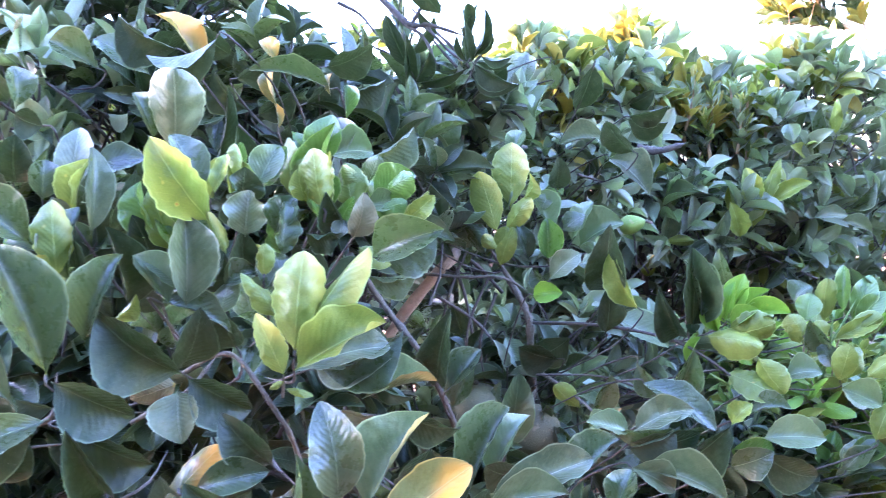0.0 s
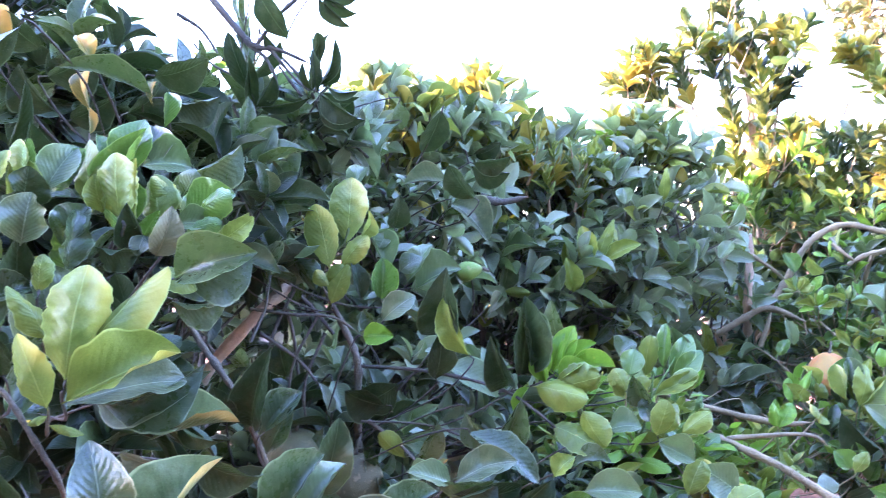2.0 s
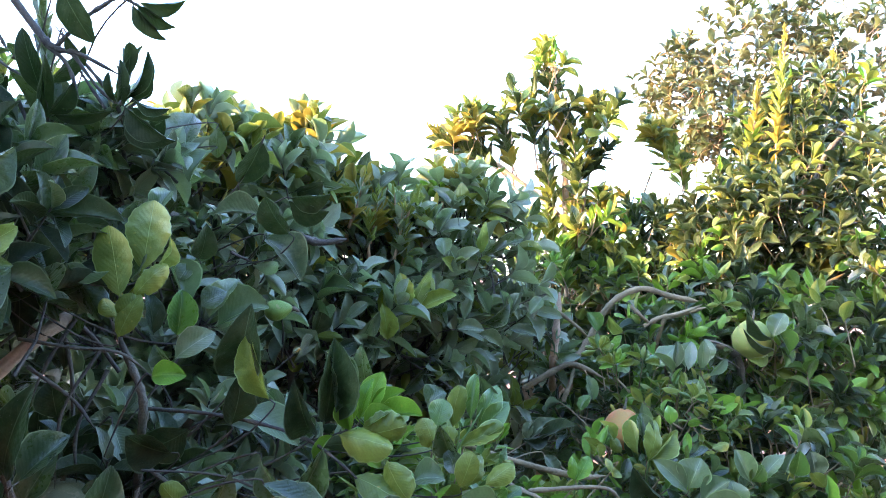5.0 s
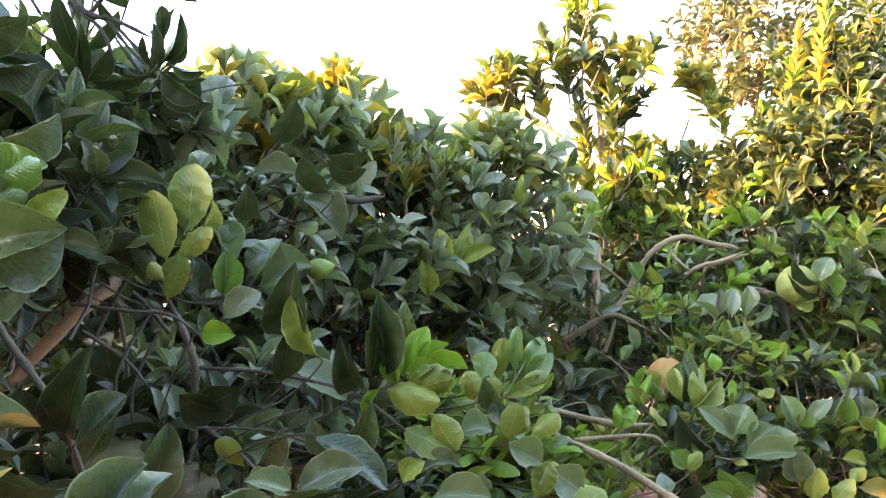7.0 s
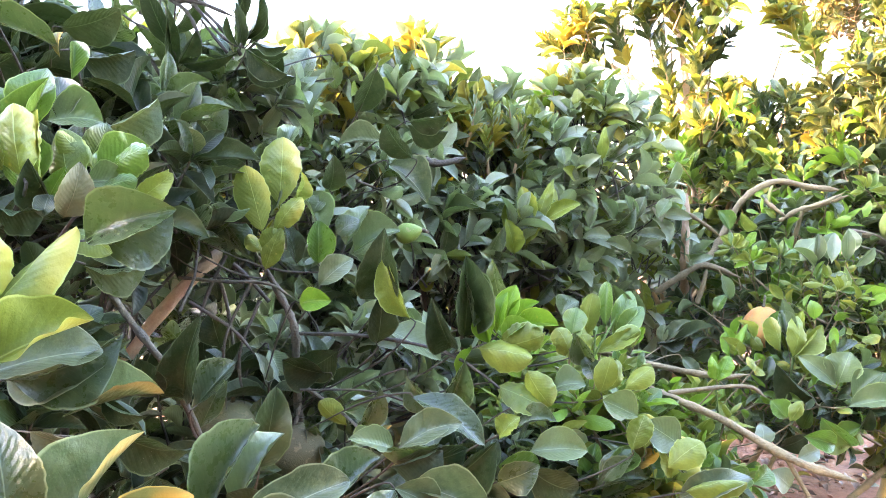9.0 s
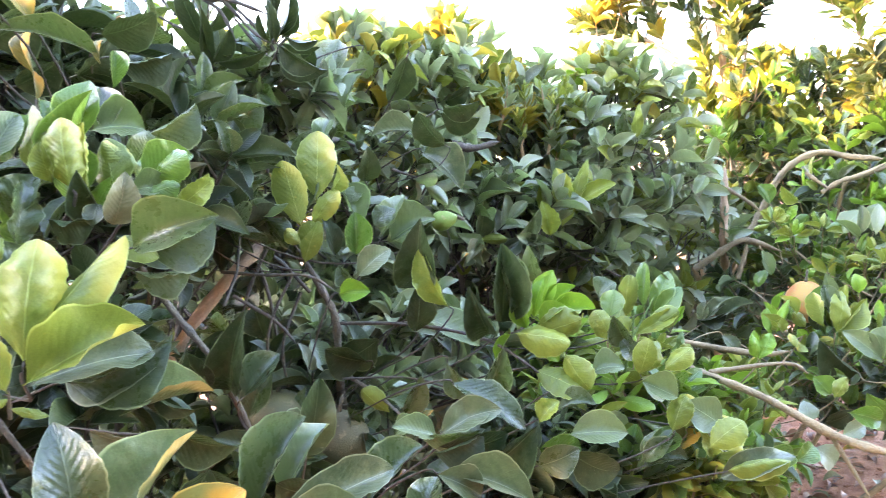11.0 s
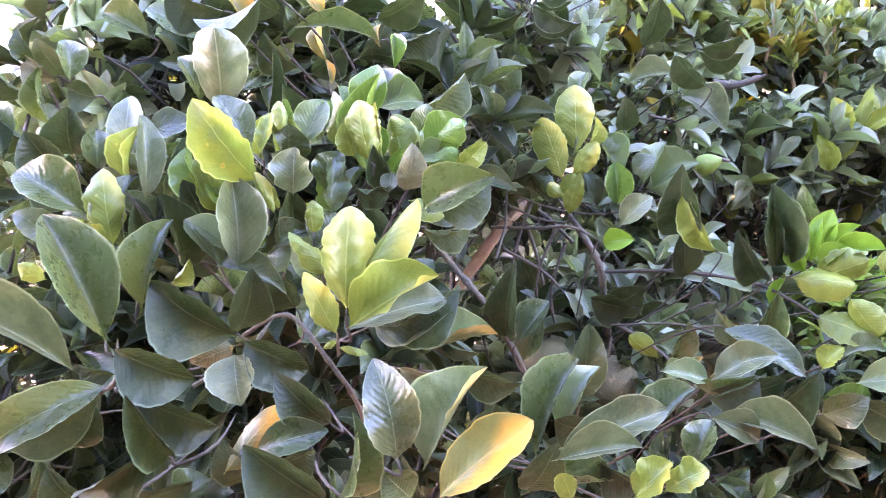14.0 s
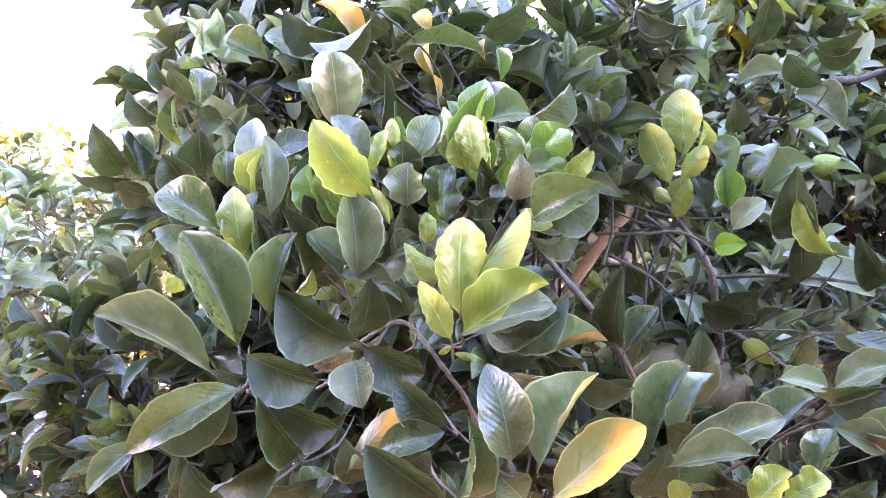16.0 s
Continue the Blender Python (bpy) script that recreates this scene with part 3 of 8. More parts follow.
# added row behind the camera, never in view, that holds back front skylight
for k, x in enumerate((-3.9, -2.5, -1.1, 0.3, 1.7, 3.1, 4.5, 5.9)):
    y = -2.1 + 0.15 * (k % 2) - 0.05 * x * x * (x < 0)
    unseen_tree = plant("citrus_tree", (x, y), "unseen citrus tree added behind the camera to cut front skylight", "orchard trees")
    crown(unseen_tree, [((x + 0.3 * s, y - 0.1 * s * s, h), (0.75, 0.5, 0.65), 46, "mid", 0.20) for s, h in ((0.4, 3.9), (-0.8, 3.6), (0.3, 3.1), (-0.7, 2.6), (0.2, 1.8), (1, 1.5), (-1, 1.3), (0.3, 0.7))],
          40 + k, False, root=(x, y), cells=(3, 2))
# added out of view at the left, heights set to block the low sun
for k, y in enumerate((-0.6, 0.5, 1.6, 2.4, 3.8)):
    x, rise = -5.2 - 0.15 * (k % 2), 0.3 if k in (1, 2) else -0.45 if k == 3 else 0.0
    unseen_tree = plant("citrus_tree", (x, y), "unseen dense citrus tree added to block the low sun", "orchard trees")
    blobs = [((x, y, 2.35 + rise), (0.5, 0.85, 0.55), 200, "dark", 0.20), ((x, y + 0.1, 1.5 + rise), (0.5, 0.85, 0.6), 170, "dark", 0.20), ((x, y, 0.7), (0.5, 0.7, 0.5), 60, "dark", 0.18)]
    crown(unseen_tree, blobs[2 if k == 4 else 0:], 60 + k, False, root=(x, y), cells=(3, 2))
# added out of view at the right, against open skylight on the front leaves
for k, (x, y) in enumerate(((6.9, -1.0), (7.1, 0.4), (6.9, 1.7))):
    unseen_tree = plant("citrus_tree", (x, y), "unseen citrus tree added to cut skylight from the right", "orchard trees")
    crown(unseen_tree, [((x, y, h), (0.6, 0.75, 0.65), 34, "mid", 0.20) for h in (0.7, 1.6, 2.5)], 70 + k, False, root=(x, y), cells=(3, 2))
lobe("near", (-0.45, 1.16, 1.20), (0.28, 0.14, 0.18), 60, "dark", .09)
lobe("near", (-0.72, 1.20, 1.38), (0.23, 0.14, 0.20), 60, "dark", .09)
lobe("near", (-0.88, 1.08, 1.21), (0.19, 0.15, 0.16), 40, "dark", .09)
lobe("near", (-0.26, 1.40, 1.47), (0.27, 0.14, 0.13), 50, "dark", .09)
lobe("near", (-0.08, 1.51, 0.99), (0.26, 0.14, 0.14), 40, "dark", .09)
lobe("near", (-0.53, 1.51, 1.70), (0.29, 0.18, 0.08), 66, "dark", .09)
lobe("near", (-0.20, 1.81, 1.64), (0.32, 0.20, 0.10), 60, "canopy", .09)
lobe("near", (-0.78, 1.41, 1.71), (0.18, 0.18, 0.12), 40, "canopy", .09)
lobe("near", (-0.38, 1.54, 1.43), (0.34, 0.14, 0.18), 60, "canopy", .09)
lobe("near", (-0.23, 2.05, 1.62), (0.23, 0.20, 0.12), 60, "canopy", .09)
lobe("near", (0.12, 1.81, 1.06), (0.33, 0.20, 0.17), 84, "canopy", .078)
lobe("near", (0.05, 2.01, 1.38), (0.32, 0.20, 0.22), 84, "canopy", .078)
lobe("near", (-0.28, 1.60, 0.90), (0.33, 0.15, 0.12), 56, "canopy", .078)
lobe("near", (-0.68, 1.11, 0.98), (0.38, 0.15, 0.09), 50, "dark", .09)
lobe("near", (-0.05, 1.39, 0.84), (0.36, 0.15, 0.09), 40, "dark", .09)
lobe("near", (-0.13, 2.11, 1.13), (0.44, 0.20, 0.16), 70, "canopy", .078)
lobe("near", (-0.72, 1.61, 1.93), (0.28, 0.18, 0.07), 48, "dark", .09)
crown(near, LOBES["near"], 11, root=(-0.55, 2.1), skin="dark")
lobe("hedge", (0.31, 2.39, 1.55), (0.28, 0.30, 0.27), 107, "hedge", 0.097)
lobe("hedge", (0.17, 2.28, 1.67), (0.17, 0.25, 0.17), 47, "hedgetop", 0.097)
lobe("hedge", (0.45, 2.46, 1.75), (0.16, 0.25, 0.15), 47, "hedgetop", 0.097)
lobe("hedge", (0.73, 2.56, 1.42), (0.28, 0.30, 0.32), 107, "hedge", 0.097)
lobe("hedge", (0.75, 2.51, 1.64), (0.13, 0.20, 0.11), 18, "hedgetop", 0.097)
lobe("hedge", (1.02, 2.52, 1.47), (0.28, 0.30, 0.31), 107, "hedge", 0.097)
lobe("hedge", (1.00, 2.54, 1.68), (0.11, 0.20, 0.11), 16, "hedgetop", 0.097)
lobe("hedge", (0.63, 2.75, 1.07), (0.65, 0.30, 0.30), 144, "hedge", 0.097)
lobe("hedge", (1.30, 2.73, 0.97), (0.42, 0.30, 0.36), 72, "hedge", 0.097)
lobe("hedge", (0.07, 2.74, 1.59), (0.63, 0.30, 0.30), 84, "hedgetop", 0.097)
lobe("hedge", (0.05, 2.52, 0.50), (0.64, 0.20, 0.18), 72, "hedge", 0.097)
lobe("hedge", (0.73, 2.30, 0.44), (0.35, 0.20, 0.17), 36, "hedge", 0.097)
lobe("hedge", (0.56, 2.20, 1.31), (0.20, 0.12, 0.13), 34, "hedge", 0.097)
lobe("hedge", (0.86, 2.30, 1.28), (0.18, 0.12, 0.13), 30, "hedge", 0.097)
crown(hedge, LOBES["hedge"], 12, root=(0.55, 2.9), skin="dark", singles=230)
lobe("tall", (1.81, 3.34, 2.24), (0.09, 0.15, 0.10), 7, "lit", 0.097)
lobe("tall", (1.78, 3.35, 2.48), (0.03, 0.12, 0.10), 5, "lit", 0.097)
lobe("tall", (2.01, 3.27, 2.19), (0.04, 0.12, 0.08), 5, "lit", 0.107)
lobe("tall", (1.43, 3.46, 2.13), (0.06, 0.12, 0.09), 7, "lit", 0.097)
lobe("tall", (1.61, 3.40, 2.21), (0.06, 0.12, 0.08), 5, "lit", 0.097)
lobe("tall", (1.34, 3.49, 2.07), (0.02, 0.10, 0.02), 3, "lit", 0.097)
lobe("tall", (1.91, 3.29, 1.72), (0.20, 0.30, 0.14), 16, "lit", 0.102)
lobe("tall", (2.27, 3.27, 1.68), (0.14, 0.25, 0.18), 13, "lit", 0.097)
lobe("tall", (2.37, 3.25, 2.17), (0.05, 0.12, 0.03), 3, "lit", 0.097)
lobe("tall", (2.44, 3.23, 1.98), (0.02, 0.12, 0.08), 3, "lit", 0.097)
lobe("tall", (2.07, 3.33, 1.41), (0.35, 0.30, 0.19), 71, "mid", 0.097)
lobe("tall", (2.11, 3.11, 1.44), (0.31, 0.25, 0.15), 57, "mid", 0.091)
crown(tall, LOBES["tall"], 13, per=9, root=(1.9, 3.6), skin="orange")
lobe("right", (2.41, 2.70, 1.66), (0.26, 0.30, 0.28), 65, "midlit", 0.093)
lobe("right", (2.72, 2.71, 1.74), (0.31, 0.30, 0.41), 87, "midlit", 0.093)
lobe("right", (2.81, 3.00, 2.08), (0.18, 0.25, 0.29), 32, "midlit", 0.088)
lobe("right", (3.03, 2.93, 2.24), (0.24, 0.30, 0.39), 44, "lit", 0.088)
lobe("right", (2.13, 2.57, 1.14), (0.57, 0.30, 0.26), 130, "mid", 0.088)
lobe("right", (2.28, 2.31, 1.17), (0.33, 0.30, 0.31), 98, "mid", 0.088)
lobe("right", (1.68, 2.39, 0.89), (0.43, 0.30, 0.22), 98, "mid", 0.083)
lobe("right", (1.91, 2.00, 0.86), (0.35, 0.30, 0.23), 98, "mid", 0.083)
lobe("right", (2.89, 2.32, 1.29), (0.44, 0.40, 0.92), 130, "midlit", 0.088)
lobe("right", (2.29, 2.74, 1.66), (0.12, 0.20, 0.21), 32, "midlit", 0.088)
lobe("right", (2.21, 2.65, 1.42), (0.20, 0.20, 0.14), 32, "mid", 0.088)
lobe("right", (2.98, 3.05, 2.18), (0.30, 0.30, 0.40), 54, "midlit", 0.083)
lobe("right", (2.64, 2.29, 1.04), (0.32, 0.30, 0.49), 98, "mid", 0.091)
lobe("right", (2.86, 2.45, 1.62), (0.34, 0.30, 0.36), 60, "midlit", 0.091)
crown(right, LOBES["right"], 14, root=(2.6, 2.9), skin="tan", singles=250, cells=(5, 4))
lobe("far", (4.56, 4.98, 3.02), (0.92, 0.60, 0.74), 246, "far", 0.105)
lobe("far", (5.14, 4.79, 3.12), (0.70, 0.60, 1.05), 218, "far", 0.105)
lobe("far", (4.06, 5.14, 2.83), (0.39, 0.50, 0.35), 61, "far", 0.105)
lobe("far", (5.06, 5.01, 2.54), (0.54, 0.50, 0.54), 60, "far", 0.105)
lobe("far", (3.85, 5.21, 3.00), (0.26, 0.40, 0.31), 22, "far", 0.098)
crown(far, LOBES["far"], 15, False, per=7, root=(4.6, 5.6), skin="orange")
lobe("low", (0.66, 1.70, 0.90), (0.17, 0.15, 0.14), 87, "flush", 0.068)
lobe("low", (0.89, 1.70, 0.82), (0.20, 0.15, 0.12), 87, "flush", 0.068)
lobe("low", (0.47, 1.47, 0.87), (0.19, 0.12, 0.10), 78, "dark", 0.068)
lobe("low", (1.39, 1.86, 0.87), (0.24, 0.15, 0.11), 65, "mid", 0.068)
lobe("low", (0.79, 1.84, 0.97), (0.12, 0.12, 0.11), 29, "flush", 0.063)
lobe("low", (0.58, 1.73, 1.02), (0.10, 0.12, 0.11), 23, "flush", 0.068)
lobe("low", (1.66, 2.09, 1.05), (0.17, 0.15, 0.09), 27, "flush", 0.063)
lobe("low", (1.80, 1.82, 0.81), (0.21, 0.15, 0.11), 34, "mid", 0.072)
lobe("low", (0.54, 1.93, 0.91), (0.17, 0.15, 0.12), 34, "dark", 0.077)
lobe("low", (0.60, 1.52, 0.93), (0.17, 0.08, 0.10), 34, "flush", 0.085)
lobe("low", (0.40, 1.43, 0.86), (0.16, 0.07, 0.08), 30, "dark", 0.095)
lobe("low", (0.78, 1.46, 0.80), (0.14, 0.07, 0.07), 22, "flush", 0.080)
crown(low, LOBES["low"], 16, root=(0.9, 1.9), skin="tan", singles=165)
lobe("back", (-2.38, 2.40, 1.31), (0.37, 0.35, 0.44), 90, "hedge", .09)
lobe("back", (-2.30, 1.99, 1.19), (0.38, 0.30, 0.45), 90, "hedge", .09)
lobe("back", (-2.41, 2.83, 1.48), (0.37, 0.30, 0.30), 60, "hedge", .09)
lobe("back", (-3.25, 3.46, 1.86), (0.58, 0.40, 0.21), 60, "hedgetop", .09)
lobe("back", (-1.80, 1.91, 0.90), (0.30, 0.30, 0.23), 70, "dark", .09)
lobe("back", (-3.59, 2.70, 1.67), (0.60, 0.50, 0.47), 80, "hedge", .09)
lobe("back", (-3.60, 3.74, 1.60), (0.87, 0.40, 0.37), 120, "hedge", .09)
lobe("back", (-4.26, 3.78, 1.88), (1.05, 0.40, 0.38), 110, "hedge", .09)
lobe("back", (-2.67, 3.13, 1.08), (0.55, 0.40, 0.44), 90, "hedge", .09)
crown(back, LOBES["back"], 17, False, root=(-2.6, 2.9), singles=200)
lobe("behind", (-1.56, 3.06, 1.67), (0.70, 0.40, 0.44), 171, "mid", 0.090)
lobe("behind", (-0.43, 3.45, 1.62), (0.99, 0.40, 0.52), 171, "mid", 0.090)
lobe("behind", (-1.12, 2.86, 1.93), (0.38, 0.30, 0.17), 62, "flush", 0.090)
lobe("behind", (-0.14, 3.85, 1.24), (0.77, 0.40, 0.66), 140, "mid", 0.090)
lobe("behind", (1.71, 3.97, 1.11), (1.07, 0.40, 0.55), 140, "mid", 0.090)
lobe("behind", (2.79, 3.72, 1.19), (0.78, 0.40, 0.47), 124, "mid", 0.090)
lobe("behind", (2.68, 4.31, 1.24), (1.34, 0.40, 0.47), 124, "midlit", 0.090)
lobe("behind", (-1.88, 3.09, 0.34), (1.31, 0.30, 0.47), 108, "hedge", 0.090)
lobe("behind", (-0.09, 3.23, 0.40), (0.93, 0.30, 0.47), 108, "hedge", 0.090)
lobe("behind", (0.73, 3.65, 0.54), (1.31, 0.30, 0.39), 108, "hedge", 0.090)
lobe("behind", (0.90, 3.29, 1.08), (0.84, 0.30, 0.29), 104, "hedge", 0.090)
lobe("behind", (2.10, 3.21, 0.96), (0.66, 0.30, 0.34), 78, "hedge", 0.090)
lobe("behind", (0.32, 3.03, 0.92), (1.09, 0.30, 0.35), 104, "hedge", 0.090)
lobe("behind", (-0.43, 2.97, 0.98), (0.87, 0.30, 0.44), 78, "hedge", 0.090)
lobe("behind", (-0.76, 3.56, 1.33), (1.05, 0.30, 0.31), 69, "mid", 0.090)
lobe("behind", (4.35, 3.52, 1.26), (0.87, 0.40, 1.01), 170, "midlit", .09)
lobe("behind", (3.40, 3.40, 0.78), (0.80, 0.40, 0.55), 120, "mid", .09)
# the added low dark lobes fill gaps with leaves coloured as if in shade
crown(behind, LOBES["behind"] + [((x, y, h), (0.5, 0.35, 0.45), 40, "dark", 0.14) for x, y in ((-2.4, 3.6), (-1.7, 3.5), (-1.0, 3.4), (-0.3, 3.3), (0.4, 3.4), (1.1, 3.5), (1.8, 3.9), (2.5, 3.9)) for h in (0.4, 1.0)], 18, False, root=(0.2, 4.3), cells=(4, 2))

# ---- branches and twigs that stand out ----
tube("branch", near, "grey", 0.0095, 0.0040, (0.086, 1.492, 0.929), (0.064, 1.476, 1.024), (0.060, 1.449, 1.147), (0.060, 1.427, 1.231), (0.033, 1.439, 1.299), (0.001, 1.471, 1.361))
tube("twig", near, "dark", 0.0035, 0.0019, (0.062, 1.436, 1.219), (0.180, 1.395, 1.213), (0.295, 1.333, 1.191), (0.361, 1.297, 1.149), (0.421, 1.281, 1.091))
tube("twig", near, "grey", 0.0040, 0.0017, (0.061, 1.447, 1.132), (0.128, 1.351, 1.098), (0.154, 1.244, 1.090))
tube("branch", near, "grey", 0.0048, 0.0057, (-0.227, 1.237, 1.394), (-0.184, 1.271, 1.301), (-0.146, 1.259, 1.246), (-0.122, 1.270, 1.197), (-0.087, 1.331, 1.061), (-0.083, 1.368, 0.930))
tube("limb", near, "pink", 0.0115, 0.0105, (-0.260, 1.561, 1.134), (-0.183, 1.519, 1.239), (-0.077, 1.492, 1.346), (-0.028, 1.711, 1.369))
tube("branch", near, "dark", 0.0102, 0.0073, (0.405, 2.065, 1.532), (0.462, 2.054, 1.522), (0.528, 2.045, 1.535))
tube("branch", near, "dark", 0.0099, 0.0083, (-0.090, 1.857, 1.688), (-0.022, 1.840, 1.627), (0.059, 1.820, 1.568), (0.168, 2.003, 1.539))
tube("branch", near, "grey", 0.0023, 0.0028, (-0.348, 0.822, 1.314), (-0.306, 0.816, 1.332), (-0.280, 0.813, 1.325), (-0.247, 0.807, 1.271), (-0.235, 0.827, 1.225), (-0.258, 0.935, 1.126), (-0.289, 1.018, 1.010))
tube("twig", near, "grey", 0.0017, 0.0016, (-0.215, 0.736, 1.302), (-0.204, 0.711, 1.331))
tube("twig", near, "grey", 0.0024, 0.0019, (-0.377, 0.747, 1.284), (-0.326, 0.765, 1.305), (-0.299, 0.798, 1.335))
tube("twig", near, "grey", 0.0025, 0.0023, (-0.537, 0.709, 1.292), (-0.430, 0.691, 1.308), (-0.417, 0.700, 1.352))
tube("twig", near, "dark", 0.0044, 0.0020, (-0.146, 1.751, 1.446), (-0.137, 1.700, 1.605), (-0.137, 1.651, 1.733), (-0.159, 1.641, 1.849))
tube("twig", near, "dark", 0.0042, 0.0020, (0.003, 1.656, 1.693), (-0.025, 1.635, 1.749), (-0.086, 1.658, 1.821), (-0.134, 1.654, 1.876))
tube("twig", near, "dark", 0.0031, 0.0020, (-0.036, 1.638, 1.728), (-0.086, 1.657, 1.800), (-0.119, 1.649, 1.866))
tube("twig", near, "dark", 0.0031, 0.0020, (-0.161, 1.660, 1.763), (-0.220, 1.680, 1.802), (-0.259, 1.695, 1.852))
tube("twig", near, "dark", 0.0032, 0.0021, (0.002, 1.657, 1.735), (0.042, 1.645, 1.773))
tube("twig", near, "dark", 0.0041, 0.0031, (-0.079, 1.620, 1.326), (-0.059, 1.611, 1.245), (-0.048, 1.604, 1.122))
tube("twig", near, "dark", 0.0041, 0.0032, (0.019, 1.586, 1.256), (-0.031, 1.604, 1.317), (-0.089, 1.625, 1.366), (-0.165, 1.705, 1.457))
tube("twig", near, "dark", 0.0031, 0.0021, (-0.046, 1.438, 1.359), (-0.080, 1.423, 1.293), (-0.107, 1.407, 1.206), (-0.115, 1.415, 1.120))
tube("twig", near, "dark", 0.0030, 0.0020, (-0.105, 1.398, 1.290), (-0.041, 1.402, 1.240), (-0.006, 1.382, 1.199))
tube("twig", near, "dark", 0.0030, 0.0020, (-0.006, 1.419, 1.315), (-0.053, 1.398, 1.222), (-0.057, 1.402, 1.106))
tube("twig", near, "grey", 0.0031, 0.0020, (-0.124, 1.441, 1.326), (-0.051, 1.411, 1.318), (0.018, 1.402, 1.312), (0.063, 1.386, 1.285))
tube("twig", near, "dark", 0.0031, 0.0021, (0.005, 1.436, 1.280), (-0.032, 1.418, 1.194), (-0.029, 1.428, 1.106))
tube("twig", near, "dark", 0.0020, 0.0020, (0.063, 1.366, 1.138), (0.178, 1.383, 1.121), (0.270, 1.394, 1.082))
tube("branch", near, "dark", 0.0072, 0.0031, (-0.208, 1.581, 1.914), (-0.141, 1.566, 1.830), (-0.116, 1.560, 1.807), (-0.075, 1.551, 1.800), (-0.009, 1.537, 1.770))
tube("twig", near, "dark", 0.0041, 0.0021, (-0.131, 1.563, 1.812), (-0.095, 1.555, 1.781), (-0.071, 1.549, 1.722))
tube("twig", near, "dark", 0.0041, 0.0020, (-0.259, 1.571, 1.868), (-0.214, 1.561, 1.836), (-0.176, 1.552, 1.777))
tube("twig", near, "dark", 0.0041, 0.0021, (-0.176, 1.552, 1.783), (-0.130, 1.562, 1.749), (-0.122, 1.591, 1.682))
tube("twig", near, "dark", 0.0041, 0.0021, (-0.116, 1.560, 1.807), (-0.076, 1.552, 1.859), (-0.041, 1.545, 1.891), (-0.021, 1.541, 1.904), (0.009, 1.534, 1.895), (0.040, 1.527, 1.872))
tube("twig", near, "dark", 0.0031, 0.0021, (-0.088, 1.554, 1.802), (-0.049, 1.545, 1.751), (-0.018, 1.538, 1.722))
tube("twig", near, "dark", 0.0031, 0.0021, (-0.009, 1.556, 1.724), (0.011, 1.552, 1.751), (0.042, 1.546, 1.767))
tube("branch", right, "tan", 0.0083, 0.0052, (0.759, 1.855, 1.073), (0.804, 1.794, 1.049), (1.011, 1.704, 1.002), (1.102, 1.689, 1.000))
tube("branch", right, "tan", 0.0072, 0.0087, (0.775, 1.594, 1.034), (0.806, 1.556, 1.016), (0.918, 1.512, 0.964), (1.029, 1.435, 0.892), (1.122, 1.365, 0.861))
tube("branch", right, "tan", 0.0051, 0.0045, (1.024, 1.446, 0.893), (1.090, 1.410, 0.755))
tube("twig", right, "tan", 0.0048, 0.0036, (0.838, 1.581, 1.008), (0.999, 1.555, 1.015), (1.047, 1.544, 0.989))
tube("branch", right, "tan", 0.0118, 0.0098, (1.303, 2.524, 1.074), (1.377, 2.501, 1.125), (1.460, 2.475, 1.166), (1.573, 2.436, 1.121))
tube("branch", right, "tan", 0.0120, 0.0102, (1.477, 2.521, 1.153), (1.560, 2.549, 1.234), (1.636, 2.527, 1.378), (1.742, 2.494, 1.442), (1.853, 2.457, 1.420), (1.946, 2.425, 1.406))
tube("branch", right, "pale", 0.0140, 0.0125, (1.447, 2.580, 1.033), (1.415, 2.530, 1.161), (1.422, 2.530, 1.280), (1.444, 2.560, 1.413))
tube("branch", right, "tan", 0.0062, 0.0050, (1.342, 2.400, 1.357), (1.421, 2.400, 1.309), (1.488, 2.420, 1.264))
tube("branch", right, "tan", 0.0062, 0.0056, (1.639, 2.400, 1.383), (1.660, 2.380, 1.356), (1.710, 2.370, 1.317))
tube("branch", right, "tan", 0.0072, 0.0058, (1.683, 2.380, 1.313), (1.738, 2.360, 1.347), (1.818, 2.360, 1.364), (1.928, 2.380, 1.396))
tube("branch", right, "tan", 0.0080, 0.0070, (1.789, 2.470, 1.190), (1.783, 2.420, 1.297), (1.783, 2.390, 1.356))
tube("branch", right, "tan", 0.0078, 0.0070, (1.422, 2.460, 1.039), (1.448, 2.460, 1.108), (1.467, 2.470, 1.157))
tube("twig", right, "tan", 0.0042, 0.0030, (1.630, 2.450, 1.120), (1.637, 2.370, 1.080), (1.697, 2.350, 1.012))
tube("twig", right, "grey", 0.0040, 0.0026, (1.832, 2.230, 1.282), (1.871, 2.180, 1.269), (1.945, 2.180, 1.233))
tube("twig", right, "grey", 0.0030, 0.0022, (1.876, 2.230, 1.225), (1.893, 2.180, 1.213), (1.937, 2.180, 1.190))
tube("twig", right, "tan", 0.0102, 0.0102, (1.734, 2.493, 1.299), (1.850, 2.456, 1.346), (1.975, 2.415, 1.386))
tube("branch", right, "grey", 0.0157, 0.0118, (2.043, 2.271, 0.821), (2.035, 2.280, 1.057), (2.020, 2.290, 1.214), (1.936, 2.319, 1.261))
tube("twig", right, "tan", 0.0098, 0.0079, (1.936, 2.319, 1.261), (2.048, 2.281, 1.238), (2.123, 2.257, 1.255))
tube("branch", right, "grey", 0.0140, 0.0093, (2.713, 2.599, 1.666), (2.688, 2.614, 1.898), (2.720, 2.607, 2.039), (2.807, 2.582, 2.157))
tube("twig", right, "tan", 0.0113, 0.0090, (2.426, 2.589, 1.655), (2.554, 2.547, 1.680), (2.704, 2.499, 1.729))
